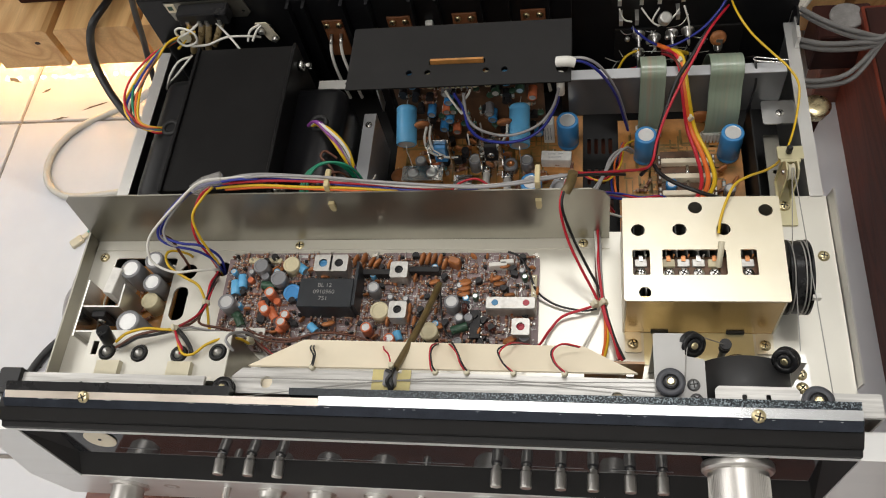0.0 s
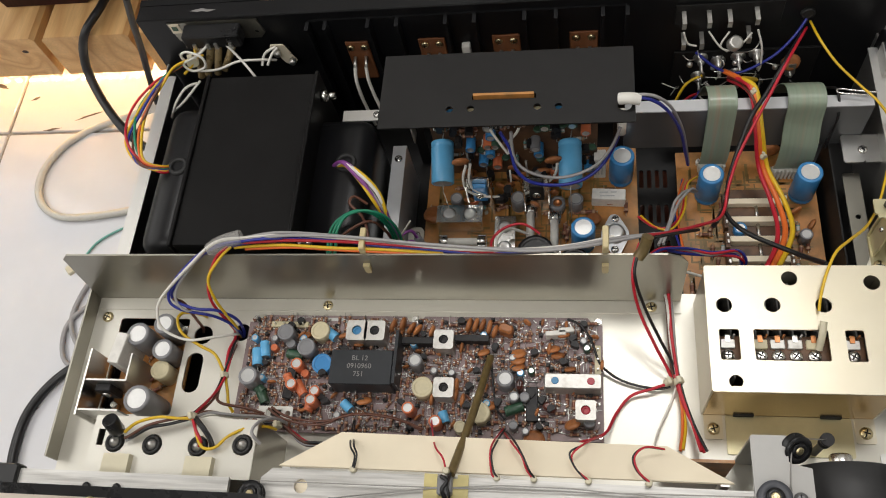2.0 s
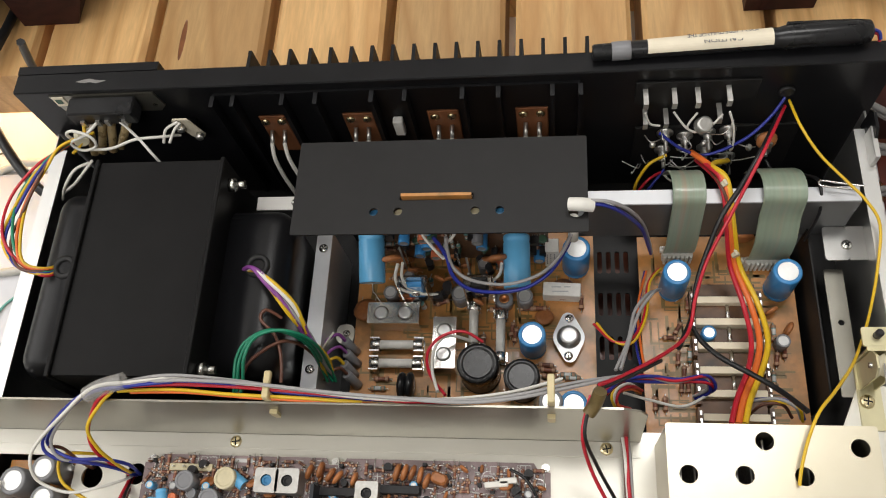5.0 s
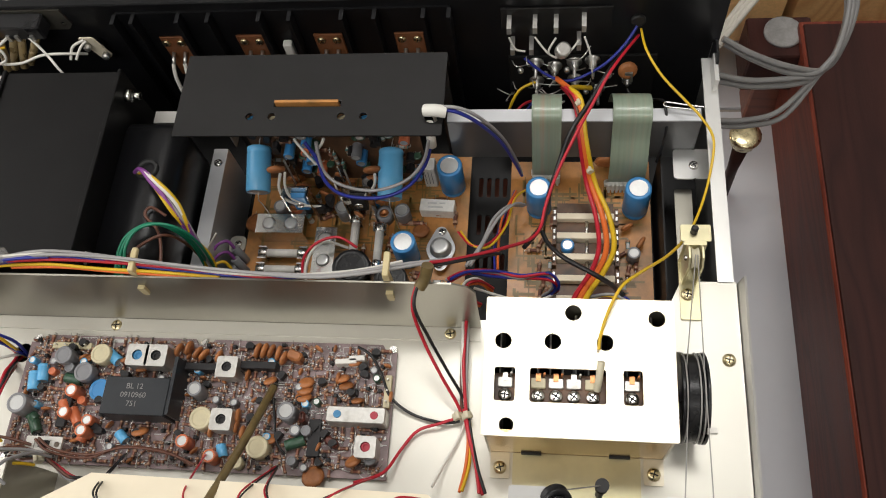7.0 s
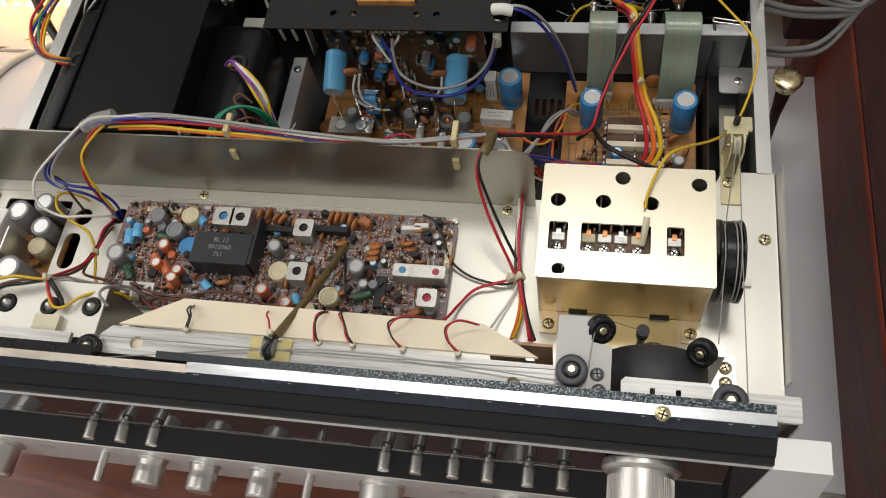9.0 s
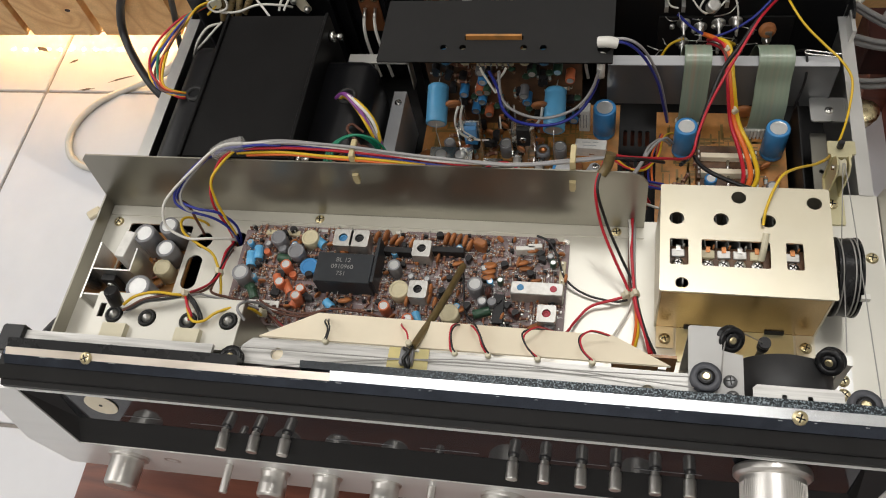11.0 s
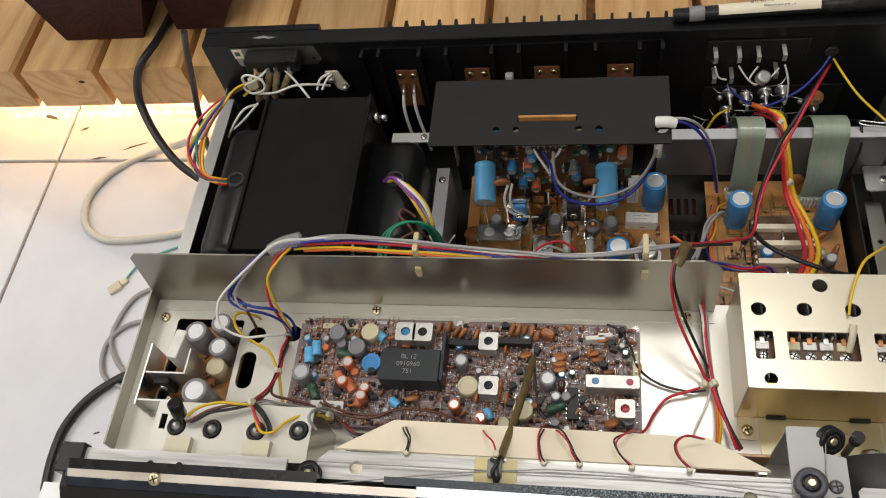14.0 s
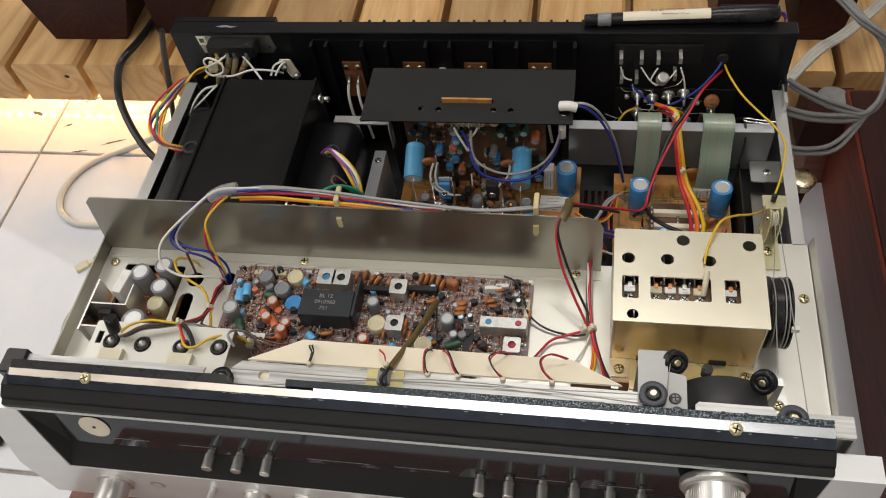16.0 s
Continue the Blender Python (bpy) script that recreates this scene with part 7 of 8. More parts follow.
wires(bl, ('red',), 0.00099, [(0.013, 0.167, -0.01), (0.003, 0.181, -0.02), (-0, 0.198, -0.03), (0.007, 0.207, -0.03), (0.019, 0.21, -0.03), (0.031, 0.206, -0.035)], seed=104)
wires(bl, ('white',), 0.00099, [(0.009, 0.169, -0.01), (0.004, 0.184, -0.02), (0.004, 0.201, -0.03), (0.011, 0.209, -0.034), (0.024, 0.208, -0.04)], seed=105)
tl = thing('transformer_leads', (-0.09, 0.2, 0.0), 'fan of yellow, violet and green transformer leads', 'wires')
wires(tl, ('yellow', 'white', 'violet', 'violet', 'yellow', 'grey', 'violet'), 0.001305, [(-0.107, 0.234, 0.006), (-0.097, 0.231, 0.018), (-0.085, 0.222, 0.02), (-0.074, 0.21, 0.012), (-0.068, 0.199, -0.004), (-0.063, 0.191, -0.02), (-0.061, 0.186, -0.035)], seed=107)
wire(tl, 'green', 0.001035, [(-0.1, 0.161, 0.012), (-0.099, 0.168, 0.017), (-0.099, 0.179, 0.018), (-0.094, 0.188, 0.02), (-0.082, 0.194, 0.021), (-0.071, 0.194, 0.014), (-0.065, 0.192, -0.004), (-0.064, 0.186, -0.03), (-0.063, 0.182, -0.04)])
wire(tl, 'green', 0.001035, [(-0.098, 0.161, 0.012), (-0.097, 0.168, 0.017), (-0.096, 0.178, 0.02), (-0.091, 0.189, 0.021), (-0.08, 0.194, 0.021), (-0.069, 0.194, 0.014), (-0.063, 0.192, -0.004), (-0.062, 0.187, -0.03), (-0.06, 0.182, -0.04)])
wire(tl, 'green', 0.001035, [(-0.096, 0.161, 0.012), (-0.094, 0.168, 0.017), (-0.093, 0.178, 0.022), (-0.089, 0.189, 0.022), (-0.078, 0.194, 0.021), (-0.066, 0.194, 0.014), (-0.06, 0.192, -0.004), (-0.059, 0.187, -0.03), (-0.058, 0.182, -0.04)])
wire(tl, 'brown', 0.00099, [(-0.097, 0.161, 0.012), (-0.094, 0.175, 0.015), (-0.085, 0.184, 0.016), (-0.075, 0.19, 0.014), (-0.069, 0.192, 0), (-0.065, 0.19, -0.02), (-0.064, 0.185, -0.038)])
wire(tl, 'brown', 0.00099, [(-0.079, 0.205, 0.01), (-0.087, 0.208, 0.015), (-0.089, 0.202, 0.016), (-0.08, 0.193, 0.014), (-0.075, 0.18, 0.014), (-0.074, 0.167, 0.012)])
wire(tl, 'white', 0.0006299999999999999, [(-0.054, 0.203, -0.01), (-0.062, 0.197, -0.02), (-0.065, 0.194, -0.028)])
tr2 = thing('transformer_leads', (-0.22, 0.24, 0.0), 'fan of coloured transformer leads to the mains socket', 'wires')
rnd = random.Random(77)
for k, c in enumerate(('red', 'yellow', 'blue', 'green', 'brown', 'orange', 'yellow')):
    e, g = 0.0022 * (k - 3), rnd.uniform(-0.004, 0.004)
    wire(tr2, c, 0.00099, [(-0.2215, 0.239 + 0.0006 * k, 0.006), (-0.2265, 0.229 + 0.0008 * k, 0.016), (-0.241 + 0.4 * e, 0.235 + g, 0.022), (-0.2500 + e + 0.6 * g, 0.252 + g, 0.024 + 0.5 * g),
                           (-0.2510 + 0.8 * e - g, 0.276 + 2 * g, 0.022 - 0.4 * g), (-0.2400 + 0.5 * e, 0.297 + g, 0.026), (-0.2300 + 0.2 * e, 0.311, 0.024 + 0.0008 * k), (-0.2150 + 0.0008 * k, 0.321, 0.027)])
wire(tr2, 'white', 0.00099, [(-0.219, 0.308, 0.012), (-0.226, 0.302, 0.014), (-0.234, 0.294, 0.008), (-0.246, 0.294, -0.01)])
wire(tr2, 'white', 0.00099, [(-0.217, 0.31, 0.012), (-0.223, 0.301, 0.01), (-0.231, 0.297, 0.004), (-0.246, 0.299, -0.01)])
mw = thing('mains_wiring', (-0.19, 0.32, 0.03), 'white mains wiring knotted at the rear socket', 'wires')
wire(mw, 'white', 0.00099, [(-0.205, 0.33, 0.033), (-0.213, 0.326, 0.028), (-0.222, 0.318, 0.024), (-0.224, 0.316, 0.033), (-0.218, 0.316, 0.037), (-0.208, 0.314, 0.033), (-0.208, 0.312, 0.025), (-0.219, 0.312, 0.021), (-0.224, 0.314, 0.027), (-0.211, 0.316, 0.033), (-0.205, 0.33, 0.031)])
wire(mw, 'white', 0.00099, [(-0.2, 0.33, 0.035), (-0.191, 0.325, 0.03), (-0.182, 0.318, 0.022), (-0.174, 0.31, 0.016), (-0.166, 0.303, -0.004)])
wire(mw, 'white', 0.00099, [(-0.216, 0.314, 0.018), (-0.201, 0.314, 0.019), (-0.185, 0.318, 0.022), (-0.17, 0.322, 0.018), (-0.162, 0.328, 0.01)])
wire(mw, 'white', 0.00099, [(-0.159, 0.33, 0.022), (-0.167, 0.326, 0.02), (-0.17, 0.32, 0.014)])
wire(mw, 'white', 0.00099, [(-0.158, 0.33, 0.021), (-0.162, 0.326, 0.019), (-0.166, 0.32, 0.014)])
wire(mw, 'yellow', 0.00108, [(-0.218, 0.33, 0.037), (-0.217, 0.326, 0.03), (-0.217, 0.316, 0.026), (-0.227, 0.312, 0.018)])
wire(mw, 'orange', 0.00108, [(-0.211, 0.33, 0.035), (-0.216, 0.326, 0.025), (-0.221, 0.316, 0.021)])
tie(mw, -0.218, 0.316, 0.026, None, r=0.005)
c1 = thing('cable', (-0.334, 0.361, -0.241), 'off-white round cable looping over the tiles', 'cable')
wire(c1, 'cable', 0.0042, [(-0.324, 0.371, -0.1), (-0.398, 0.423, -0.18), (-0.471, 0.457, -0.24), (-0.512, 0.433, -0.241), (-0.531, 0.396, -0.241), (-0.524, 0.36, -0.241), (-0.497, 0.339, -0.241), (-0.455, 0.338, -0.241), (-0.397, 0.348, -0.241), (-0.334, 0.361, -0.241)])
c2 = thing('cable', (-0.290, 0.368, -0.2445), 'thick black mains cord hanging over the bench edge', 'cable')
wire(c2, 'black', 0.0047, [(-0.385, 0.680, -0.1100), (-0.409, 0.605, -0.1100), (-0.412, 0.545, -0.1090), (-0.415, 0.503, -0.1055), (-0.4255, 0.473, -0.1085), (-0.4390, 0.4655, -0.1330), (-0.4385, 0.450, -0.155), (-0.410, 0.412, -0.166), (-0.381, 0.387, -0.179), (-0.340, 0.372, -0.200), (-0.290, 0.368, -0.2400)])
c3 = thing('cable', (-0.389, 0.445, -0.241), 'thin black cord against the bench', 'cable')
wire(c3, 'black', 0.0035, [(-0.349, 0.46, -0.053), (-0.36, 0.462, -0.085), (-0.372, 0.463, -0.127), (-0.379, 0.455, -0.163), (-0.379, 0.44, -0.194), (-0.389, 0.445, -0.241)])
c4 = thing('cable', (-0.369, 0.34, -0.243), 'thin green lead with a spade plug on the tiles', 'cable')
wire(c4, 'teal', 0.0013, [(-0.453, 0.288, -0.243), (-0.443, 0.307, -0.243), (-0.424, 0.321, -0.243), (-0.394, 0.334, -0.243), (-0.369, 0.34, -0.243)])
part('spade_plug', MB().box(-0.011, 0.004, -0.0055, 0.0055, 0, 0.004, 0, 0.0012).box(0.004, 0.012, -0.0032, 0.0032, 0.0004, 0.0034, 0, 0.0008), 'nylon', c4, 'pale translucent spade plug', pose(-0.459, 0.281, -0.245, 0, 0, 42))
c5 = thing('cable', (-0.392, 0.18, -0.242), 'grey cable pair looped on the tiles', 'cable')
wire(c5, 'grey', 0.0026, [(-0.399, 0.285, -0.242), (-0.431, 0.27, -0.242), (-0.444, 0.242, -0.242), (-0.444, 0.213, -0.242), (-0.422, 0.185, -0.242), (-0.392, 0.18, -0.242)])
c6 = thing('cable', (-0.393, 0.161, -0.242), 'grey cable pair looped on the tiles', 'cable')
wire(c6, 'grey', 0.0026, [(-0.387, 0.244, -0.242), (-0.429, 0.236, -0.242), (-0.448, 0.216, -0.242), (-0.447, 0.19, -0.242), (-0.434, 0.173, -0.242), (-0.393, 0.161, -0.242)])
c7 = thing('cable', (-0.461, 0.061, -0.24), 'black cable passing under the receiver', 'cable')
wire(c7, 'black', 0.0045, [(-0.383, 0.192, -0.24), (-0.418, 0.177, -0.24), (-0.445, 0.155, -0.24), (-0.462, 0.125, -0.24), (-0.465, 0.093, -0.24), (-0.461, 0.061, -0.24)])
for k, start in enumerate((((0.259, 0.327, -0.020), (0.284, 0.329, -0.030), (0.316, 0.338, -0.040)), ((0.260, 0.326, -0.025), (0.285, 0.328, -0.035), (0.317, 0.337, -0.045)),
                           ((0.263, 0.348, -0.010), (0.283, 0.343, -0.020), (0.308, 0.340, -0.030)), ((0.265, 0.348, -0.015), (0.284, 0.343, -0.025), (0.309, 0.339, -0.035)),
                           ((0.265, 0.311, -0.050), (0.286, 0.318, -0.060), (0.309, 0.326, -0.060)), ((0.265, 0.310, -0.055), (0.288, 0.317, -0.065), (0.313, 0.325, -0.065)))):
    cg = thing('cable', start[0], 'grey audio cable leaving the rear jacks', 'cable', 'audio cables')
    a, b = 0.0024 * (k % 3 - 1), 0.0040 * (k // 3 - 0.5)
    wire(cg, 'audio', 0.0021, list(start) + [(0.334 + a, 0.348 + a, -0.046 + b), (0.347 + a, 0.364 + a, -0.040 + b), (0.352 + a, 0.386, -0.024 + b), (0.343 + a, 0.398 - a, -0.008 + b), (0.327 + a, 0.409 - a, b), (0.313 + a, 0.438, 0.002 + b), (0.295 + a, 0.478, b), (0.262 + a, 0.550, -0.040 + b), (0.235 + a, 0.640, -0.108 + b)])
ch = thing('cable', (0.330, 0.46, -0.055), 'pale flat twin cable crossing over the bench', 'cable')
for k in (-1, 0, 1):
    wire(ch, 'strap', 0.0023, [(0.262 + 0.0028 * k, 0.360, -0.034 + 0.001 * k), (0.300 + 0.0028 * k, 0.418 - 0.0018 * k, -0.041), (0.336 + 0.0028 * k, 0.463 - 0.0018 * k, -0.056), (0.395 + 0.0028 * k, 0.548 - 0.0018 * k, -0.078), (0.47 + 0.0028 * k, 0.66, -0.1105)], name="core")


# ---- lamp bracket and dial mechanism ----
lbk = thing("lamp_bracket", (-0.16, 0.04, 0.0), "raised zinc-plated bracket with dial lamp sockets", "lamp bracket")
part("top", MB().plate(rect(-0.2075, -0.1125, 0.0185, 0.0505, 0.001), [ring(x, y, 0.0058) for x, y in ((-0.193, 0.036), (-0.171, 0.0352), (-0.1445, 0.0352), (-0.1195, 0.0368))] + [rect(-0.204, -0.200, 0.034, 0.043)], 0.0468, 0.048), "deck", lbk)
part("side", MB().box(-0.1137, -0.1125, 0.0185, 0.0505, 0.0, 0.0467), "shield", lbk)
part("side", MB().box(-0.2075, -0.2063, 0.0185, 0.0505, 0.0, 0.0467), "shield", lbk)
part("back", MB().box(-0.2062, -0.1138, 0.0493, 0.0505, 0.0, 0.0467), "deck", lbk)
for i, (x, y) in enumerate(((-0.193, 0.036), (-0.171, 0.0352), (-0.1445, 0.0352), (-0.1195, 0.0368))):
    part("socket", MB().lathe([(0.0051, 0.040), (0.0051, 0.0490), (0.0046, 0.0495), (0.0036, 0.0490), (0.0033, 0.0470)], 16, 0, Matrix.Translation((x, y, 0))), "ebonite", lbk, "black lamp socket")
    part("contact", MB().lathe([(0.0030, 0.0470), (0.0031, 0.0488), (0.0018, 0.0496), (0.0009, 0.0512)], 10, 0, Matrix.Translation((x, y, 0))), "solder", lbk)
for x in (-0.188, -0.141):
    part("holder", MB().plate([(-0.0085, 0.040), (0.0085, 0.040), (0.0075, 0.0520), (-0.0075, 0.0520)], [], -0.0290, -0.0185, Matrix.Translation((x, 0, 0)) @ UP_BACK), "nylon", lbk, "translucent lamp holder")
part("electrolytic", MB().lathe([(0.0038, 0), (0.0042, 0.0006), (0.0042, 0.011), (0.0036, 0.0116)], 16), "blackgloss", lbk, "small black capacitor", Matrix.Translation((-0.1895, 0.0405, 0.0535)) @ pose(0, 0, 0, -18, 0, 0))

rl = thing("dial_rail", (0, 0.014, 0.0), "brushed aluminium dial cord rail across the front", "dial rail")
part("left_bar", MB().plate(rect(-0.2375, -0.1190, 0.0082, 0.0178), [], 0.0560, 0.0585), "alum", rl)
part("main_bar", MB().plate([(-0.1020, 0.0082), (0.1640, 0.0082), (0.1640, 0.0215), (-0.0965, 0.0235), (-0.1020, 0.0185)], [ring(-0.0805, 0.0150, 0.0036), ring(0.118, 0.0108, 0.0034)], 0.0560, 0.0585), "alum", rl)
part("right_bar", MB().plate(rect(0.2120, 0.2500, 0.0040, 0.0165, 0.001), [], 0.0555, 0.0580), "alum", rl)
part("right_web", MB().box(0.2488, 0.2500, 0.0040, 0.0165, 0.0, 0.0555), "zinc", rl)
part("left_web", MB().box(-0.2387, -0.2376, 0.0082, 0.0178, 0.0, 0.0585), "zinc", rl)
part("web", MB().box(-0.2375, 0.2487, 0.0086, 0.0098, -0.0012, 0.0555), "zinc", rl)
part("corner_tape", MB().box(-0.2520, -0.2370, 0.0030, 0.0200, 0.0535, 0.0612, 0, 0.001), "blackgloss", rl, "wrapped blue-black tape")
for x, y in ((-0.0805, 0.0150), (0.118, 0.0108)):
    part("hole_backing", MB().lathe([(0.0048, 0.0548), (0.0048, 0.0559)], 16, 0, Matrix.Translation((x, y, 0))), "cream", rl, "tan card behind the hole")
for x in (-0.196, -0.179):
    part("rivet", MB().lathe([(0.002, 0.0585), (0.002, 0.0605), (0.001, 0.061)], 10, 0, Matrix.Translation((x, 0.0100, 0))), "blackgloss", rl)


def pulley(x, y, z, r, tilt, label="black dial cord pulley with a brass axle", mat="blackgloss"):
    p = thing("pulley", (x, y, z), label, "pulley", "dial cord pulleys")
    at = Matrix.Translation((x, y, z)) @ tilt
    part("wheel", MB().lathe([(r * 0.45, -0.0005), (r, 0), (r, 0.0010), (r * 0.80, 0.0020), (r * 0.80, 0.0026), (r, 0.0036), (r, 0.0046), (r * 0.62, 0.0050), (r * 0.55, 0.0040), (r * 0.40, 0.0044)], 26), mat, p, "", at)
    part("hub", MB().lathe([(r * 0.56, 0.0041), (r * 0.54, 0.0052), (r * 0.36, 0.0053)], 18), "blackgloss", p, "", at)
    part("axle", MB().lathe([(r * 0.30, -0.004), (r * 0.30, 0.0054), (r * 0.2, 0.0060)], 14), "brass", p, "brass axle", at)
    return p


FLAT = Matrix()
pulley(-0.1045, 0.0095, 0.0590, 0.0066, FLAT)
pulley(0.1455, 0.0185, 0.0600, 0.0076, FLAT, "blue-grey dial cord pulley with a brass axle", "pulleygrey")
pulley(0.2180, 0.0105, 0.0590, 0.0078, FLAT, "blue-grey dial cord pulley with a brass axle", "pulleygrey")
pulley(0.1575, 0.0440, 0.0560, 0.0070, pose(0, 0, 0, 38, 28, 0))
pulley(0.2080, 0.0375, 0.0520, 0.0070, pose(0, 0, 0, 38, -40, 0))
mk = thing("dial_drive_bracket", (0.152, 0.035, 0.0), "zinc-plated bracket of the dial drive", "bracket")
part("plate", MB().plate([(0.1375, 0.0085), (0.1640, 0.0085), (0.1640, 0.0330), (0.1540, 0.0350), (0.1540, 0.0480), (0.1385, 0.0480), (0.1375, 0.0470)], [], 0.0586, 0.0598), "bracketgrey", mk)
part("leg", MB().box(0.1385, 0.1540, 0.0470, 0.0480, 0.0, 0.0585), "zinc", mk)
for x, y in ((0.1575, 0.0185), (0.1585, 0.0105)):
    screw(mk, x, y, 0.0598, 0.0034, "darkzinc")
part("foot_plate", MB().plate(rect(0.2135, 0.2315, 0.0300, 0.0550, 0.0015), [], 0.0, 0.0012), "zinc", mk)
screw(mk, 0.2262, 0.0475, 0.0012, 0.0036, "brass")
screw(mk, 0.2262, 0.0390, 0.0012, 0.0036, "brass")
part("arm", MB().box(0.2138, 0.2180, 0.0360, 0.0410, 0.0012, 0.0500), "zinc", mk)
fw2 = thing("flywheel", (0.186, 0.026, 0.027), "black tuning flywheel drum behind the front rail", "flywheel")
part("drum", MB().lathe([(0.0252, 0), (0.0268, 0.0008), (0.0268, 0.0280), (0.0252, 0.029), (0.012, 0.0285)], 64, 0, Matrix.Translation((0.1865, 0.0390, 0.0268)) @ pose(0, 0, 0, 90, 0, 0)), "charcoal", fw2)
part("shaft", MB().rod((0.186, -0.006, 0.0275), (0.186, 0.046, 0.0275), 0.0032, 12), "brass", fw2, "brass tuning shaft")
part("hub", MB().rod((0.186, 0.0392, 0.0275), (0.186, 0.0475, 0.0275), 0.0055, 16, 0, 0.0008), "steel", fw2)
part("guard", MB().plate([(0.1690, 0.0085), (0.2115, 0.0085), (0.2115, 0.0185), (0.2095, 0.0205), (0.1710, 0.0205), (0.1690, 0.0185)], [rect(0.1825, 0.1850, 0.0128, 0.0160, 0.0008), rect(0.1945, 0.1970, 0.0128, 0.0160, 0.0008)], 0.0530, 0.0545), "alum", fw2, "brushed aluminium guard plate")
part("guard_web", MB().box(0.1690, 0.2115, 0.0085, 0.0096, 0.0, 0.0529), "alum", fw2)
sp2 = thing("cord_stud", (0.1805, 0.0545, 0.0), "small dark threaded stud with a cord spring", "stud")
part("stud", MB().lathe([(0.0020, 0), (0.0020, 0.022), (0.0032, 0.0225), (0.0032, 0.024), (0.002, 0.0245), (0.002, 0.027), (0.0034, 0.0275), (0.0034, 0.030)], 14, 0, Matrix.Translation((0.1805, 0.0545, 0))), "ic", sp2)

# cream reflector strip with its tie-down
cs = thing("lamp_reflector", (0.02, 0.03, 0.05), "cream card reflector strip over the dial lamps", "reflector strip")
m = Matrix.Translation((0, 0.0245, 0.0575)) @ pose(0, 0, 0, -22, 0, 0)
part("card", MB().plate([(-0.0935, 0.0), (0.1290, 0.0), (0.1000, 0.0195), (-0.0650, 0.0215)], [], 0.0, 0.0012, m), "cream", cs)
for x in (-0.09, 0.125):
    part("post", MB().box(x - 0.002, x + 0.002, 0.0235, 0.0260, 0.0, 0.0574), "zinc", cs)
part("terminal_board", MB().box(0.100, 0.1345, 0.0400, 0.0416, 0.0, 0.0330), "pcb", cs, "brown terminal board")
tp = thing("dial_pointer", (-0.007, 0.017, 0.0585), "brass-coloured dial pointer carriage with yellow tape", "dial pointer")
part("carriage", MB().plate([(-0.0175, 0.0105), (0.0045, 0.0105), (0.0045, 0.0235), (-0.0010, 0.0235), (-0.0010, 0.0215), (-0.0110, 0.0215), (-0.0110, 0.0235), (-0.0175, 0.0235)], [], 0.0590, 0.0600), "tape", tp)
part("holder", MB().box(-0.0105, -0.0030, 0.0130, 0.0225, 0.0600, 0.0635, 0, 0.0008), "greycap", tp, "grey wire holder")
part("knot", MB().tube([(-0.0085, 0.0215, 0.0645), (-0.0050, 0.0190, 0.0665), (-0.0075, 0.0150, 0.0655), (-0.0060, 0.0110, 0.0625), (-0.0070, 0.0075, 0.0610)], 0.0011, 6), "w_black", tp)
part("stand", MB().box(-0.0175, 0.0045, 0.0105, 0.0215, 0.0585, 0.0590), "brass", tp)

# tuning drum with cord, and the cord spring post at the side
td = thing("tuning_drum", (0.2265, 0.0995, 0.0), "large black grooved dial cord drum on the tuner box", "cord drum")
X = Matrix.Translation((0.2172, 0.0995, 0.0258)) @ pose(0, 0, 0, 0, 90, 0) @ Matrix.Diagonal((0.90, 0.90, 0.68, 1))
part("drum", MB().lathe(hold([(0.0225, 0), (0.0250, 0.0004), (0.0250, 0.0022), (0.0232, 0.0030), (0.0232, 0.0046), (0.0242, 0.0050), (0.0242, 0.0116), (0.0228, 0.0122), (0.0228, 0.0136), (0.0240, 0.0141), (0.0240, 0.0148), (0.0228, 0.0153), (0.0228, 0.0168), (0.0250, 0.0174), (0.0250, 0.0192), (0.0205, 0.0195), (0.0190, 0.012), (0.006, 0.012)]), 64, 0, X), "blackgloss", td)
part("shaft", MB().rod((0.2137, 0.0995, 0.0268), (0.2330, 0.0995, 0.0268), 0.0032, 12), "steel", td)
part("clip", MB().box(0.2290, 0.2335, 0.0795, 0.0825, 0.036, 0.0395), "white", td, "small white cord clip")
for k in (0.0026, 0.0088, 0.0109):
    part("cord", MB().tube([(0.2170 + k, 0.0995 + 0.0220 * math.cos(a), 0.0258 + 0.0220 * math.sin(a)) for a in [radians(d) for d in range(-40, 221, 20)]], 0.00045, 5, 0, 2), "w_cord", td)
dc = thing("string", (0.2300, 0.1200, 0.0300), "thin twisted grey dial string", "string")
for p in ([(0.2196, 0.1080, 0.0463), (0.2305, 0.1760, 0.0285)], [(0.2280, 0.1080, 0.0463), (0.2315, 0.1760, 0.0285)], [(0.2196, 0.0900, 0.0455), (0.2140, 0.0405, 0.0560)], [(0.2280, 0.0975, 0.0468), (0.2257, 0.0105, 0.0617)],
          [(0.1530, 0.0185, 0.0622), (0.1545, 0.034, 0.0610), (0.1555, 0.0400, 0.0600)], [(0.1620, 0.0470, 0.0590), (0.1800, 0.0545, 0.0290)], [(0.1379, 0.0185, 0.0622), (0.020, 0.0170, 0.0605), (-0.1045, 0.0161, 0.0618)], [(0.1400, 0.0130, 0.0622), (0.020, 0.0190, 0.0605), (-0.1045, 0.0029, 0.0618)], [(-0.1110, 0.0095, 0.0618), (-0.1045, 0.0161, 0.0618)]):
    part("strand", MB().tube(p, 0.00032, 5, 0, 4), "w_cord", dc)
st = thing("cord_spring_post", (0.2310, 0.1800, 0.0), "pale plated post with the dial cord spring", "spring post")
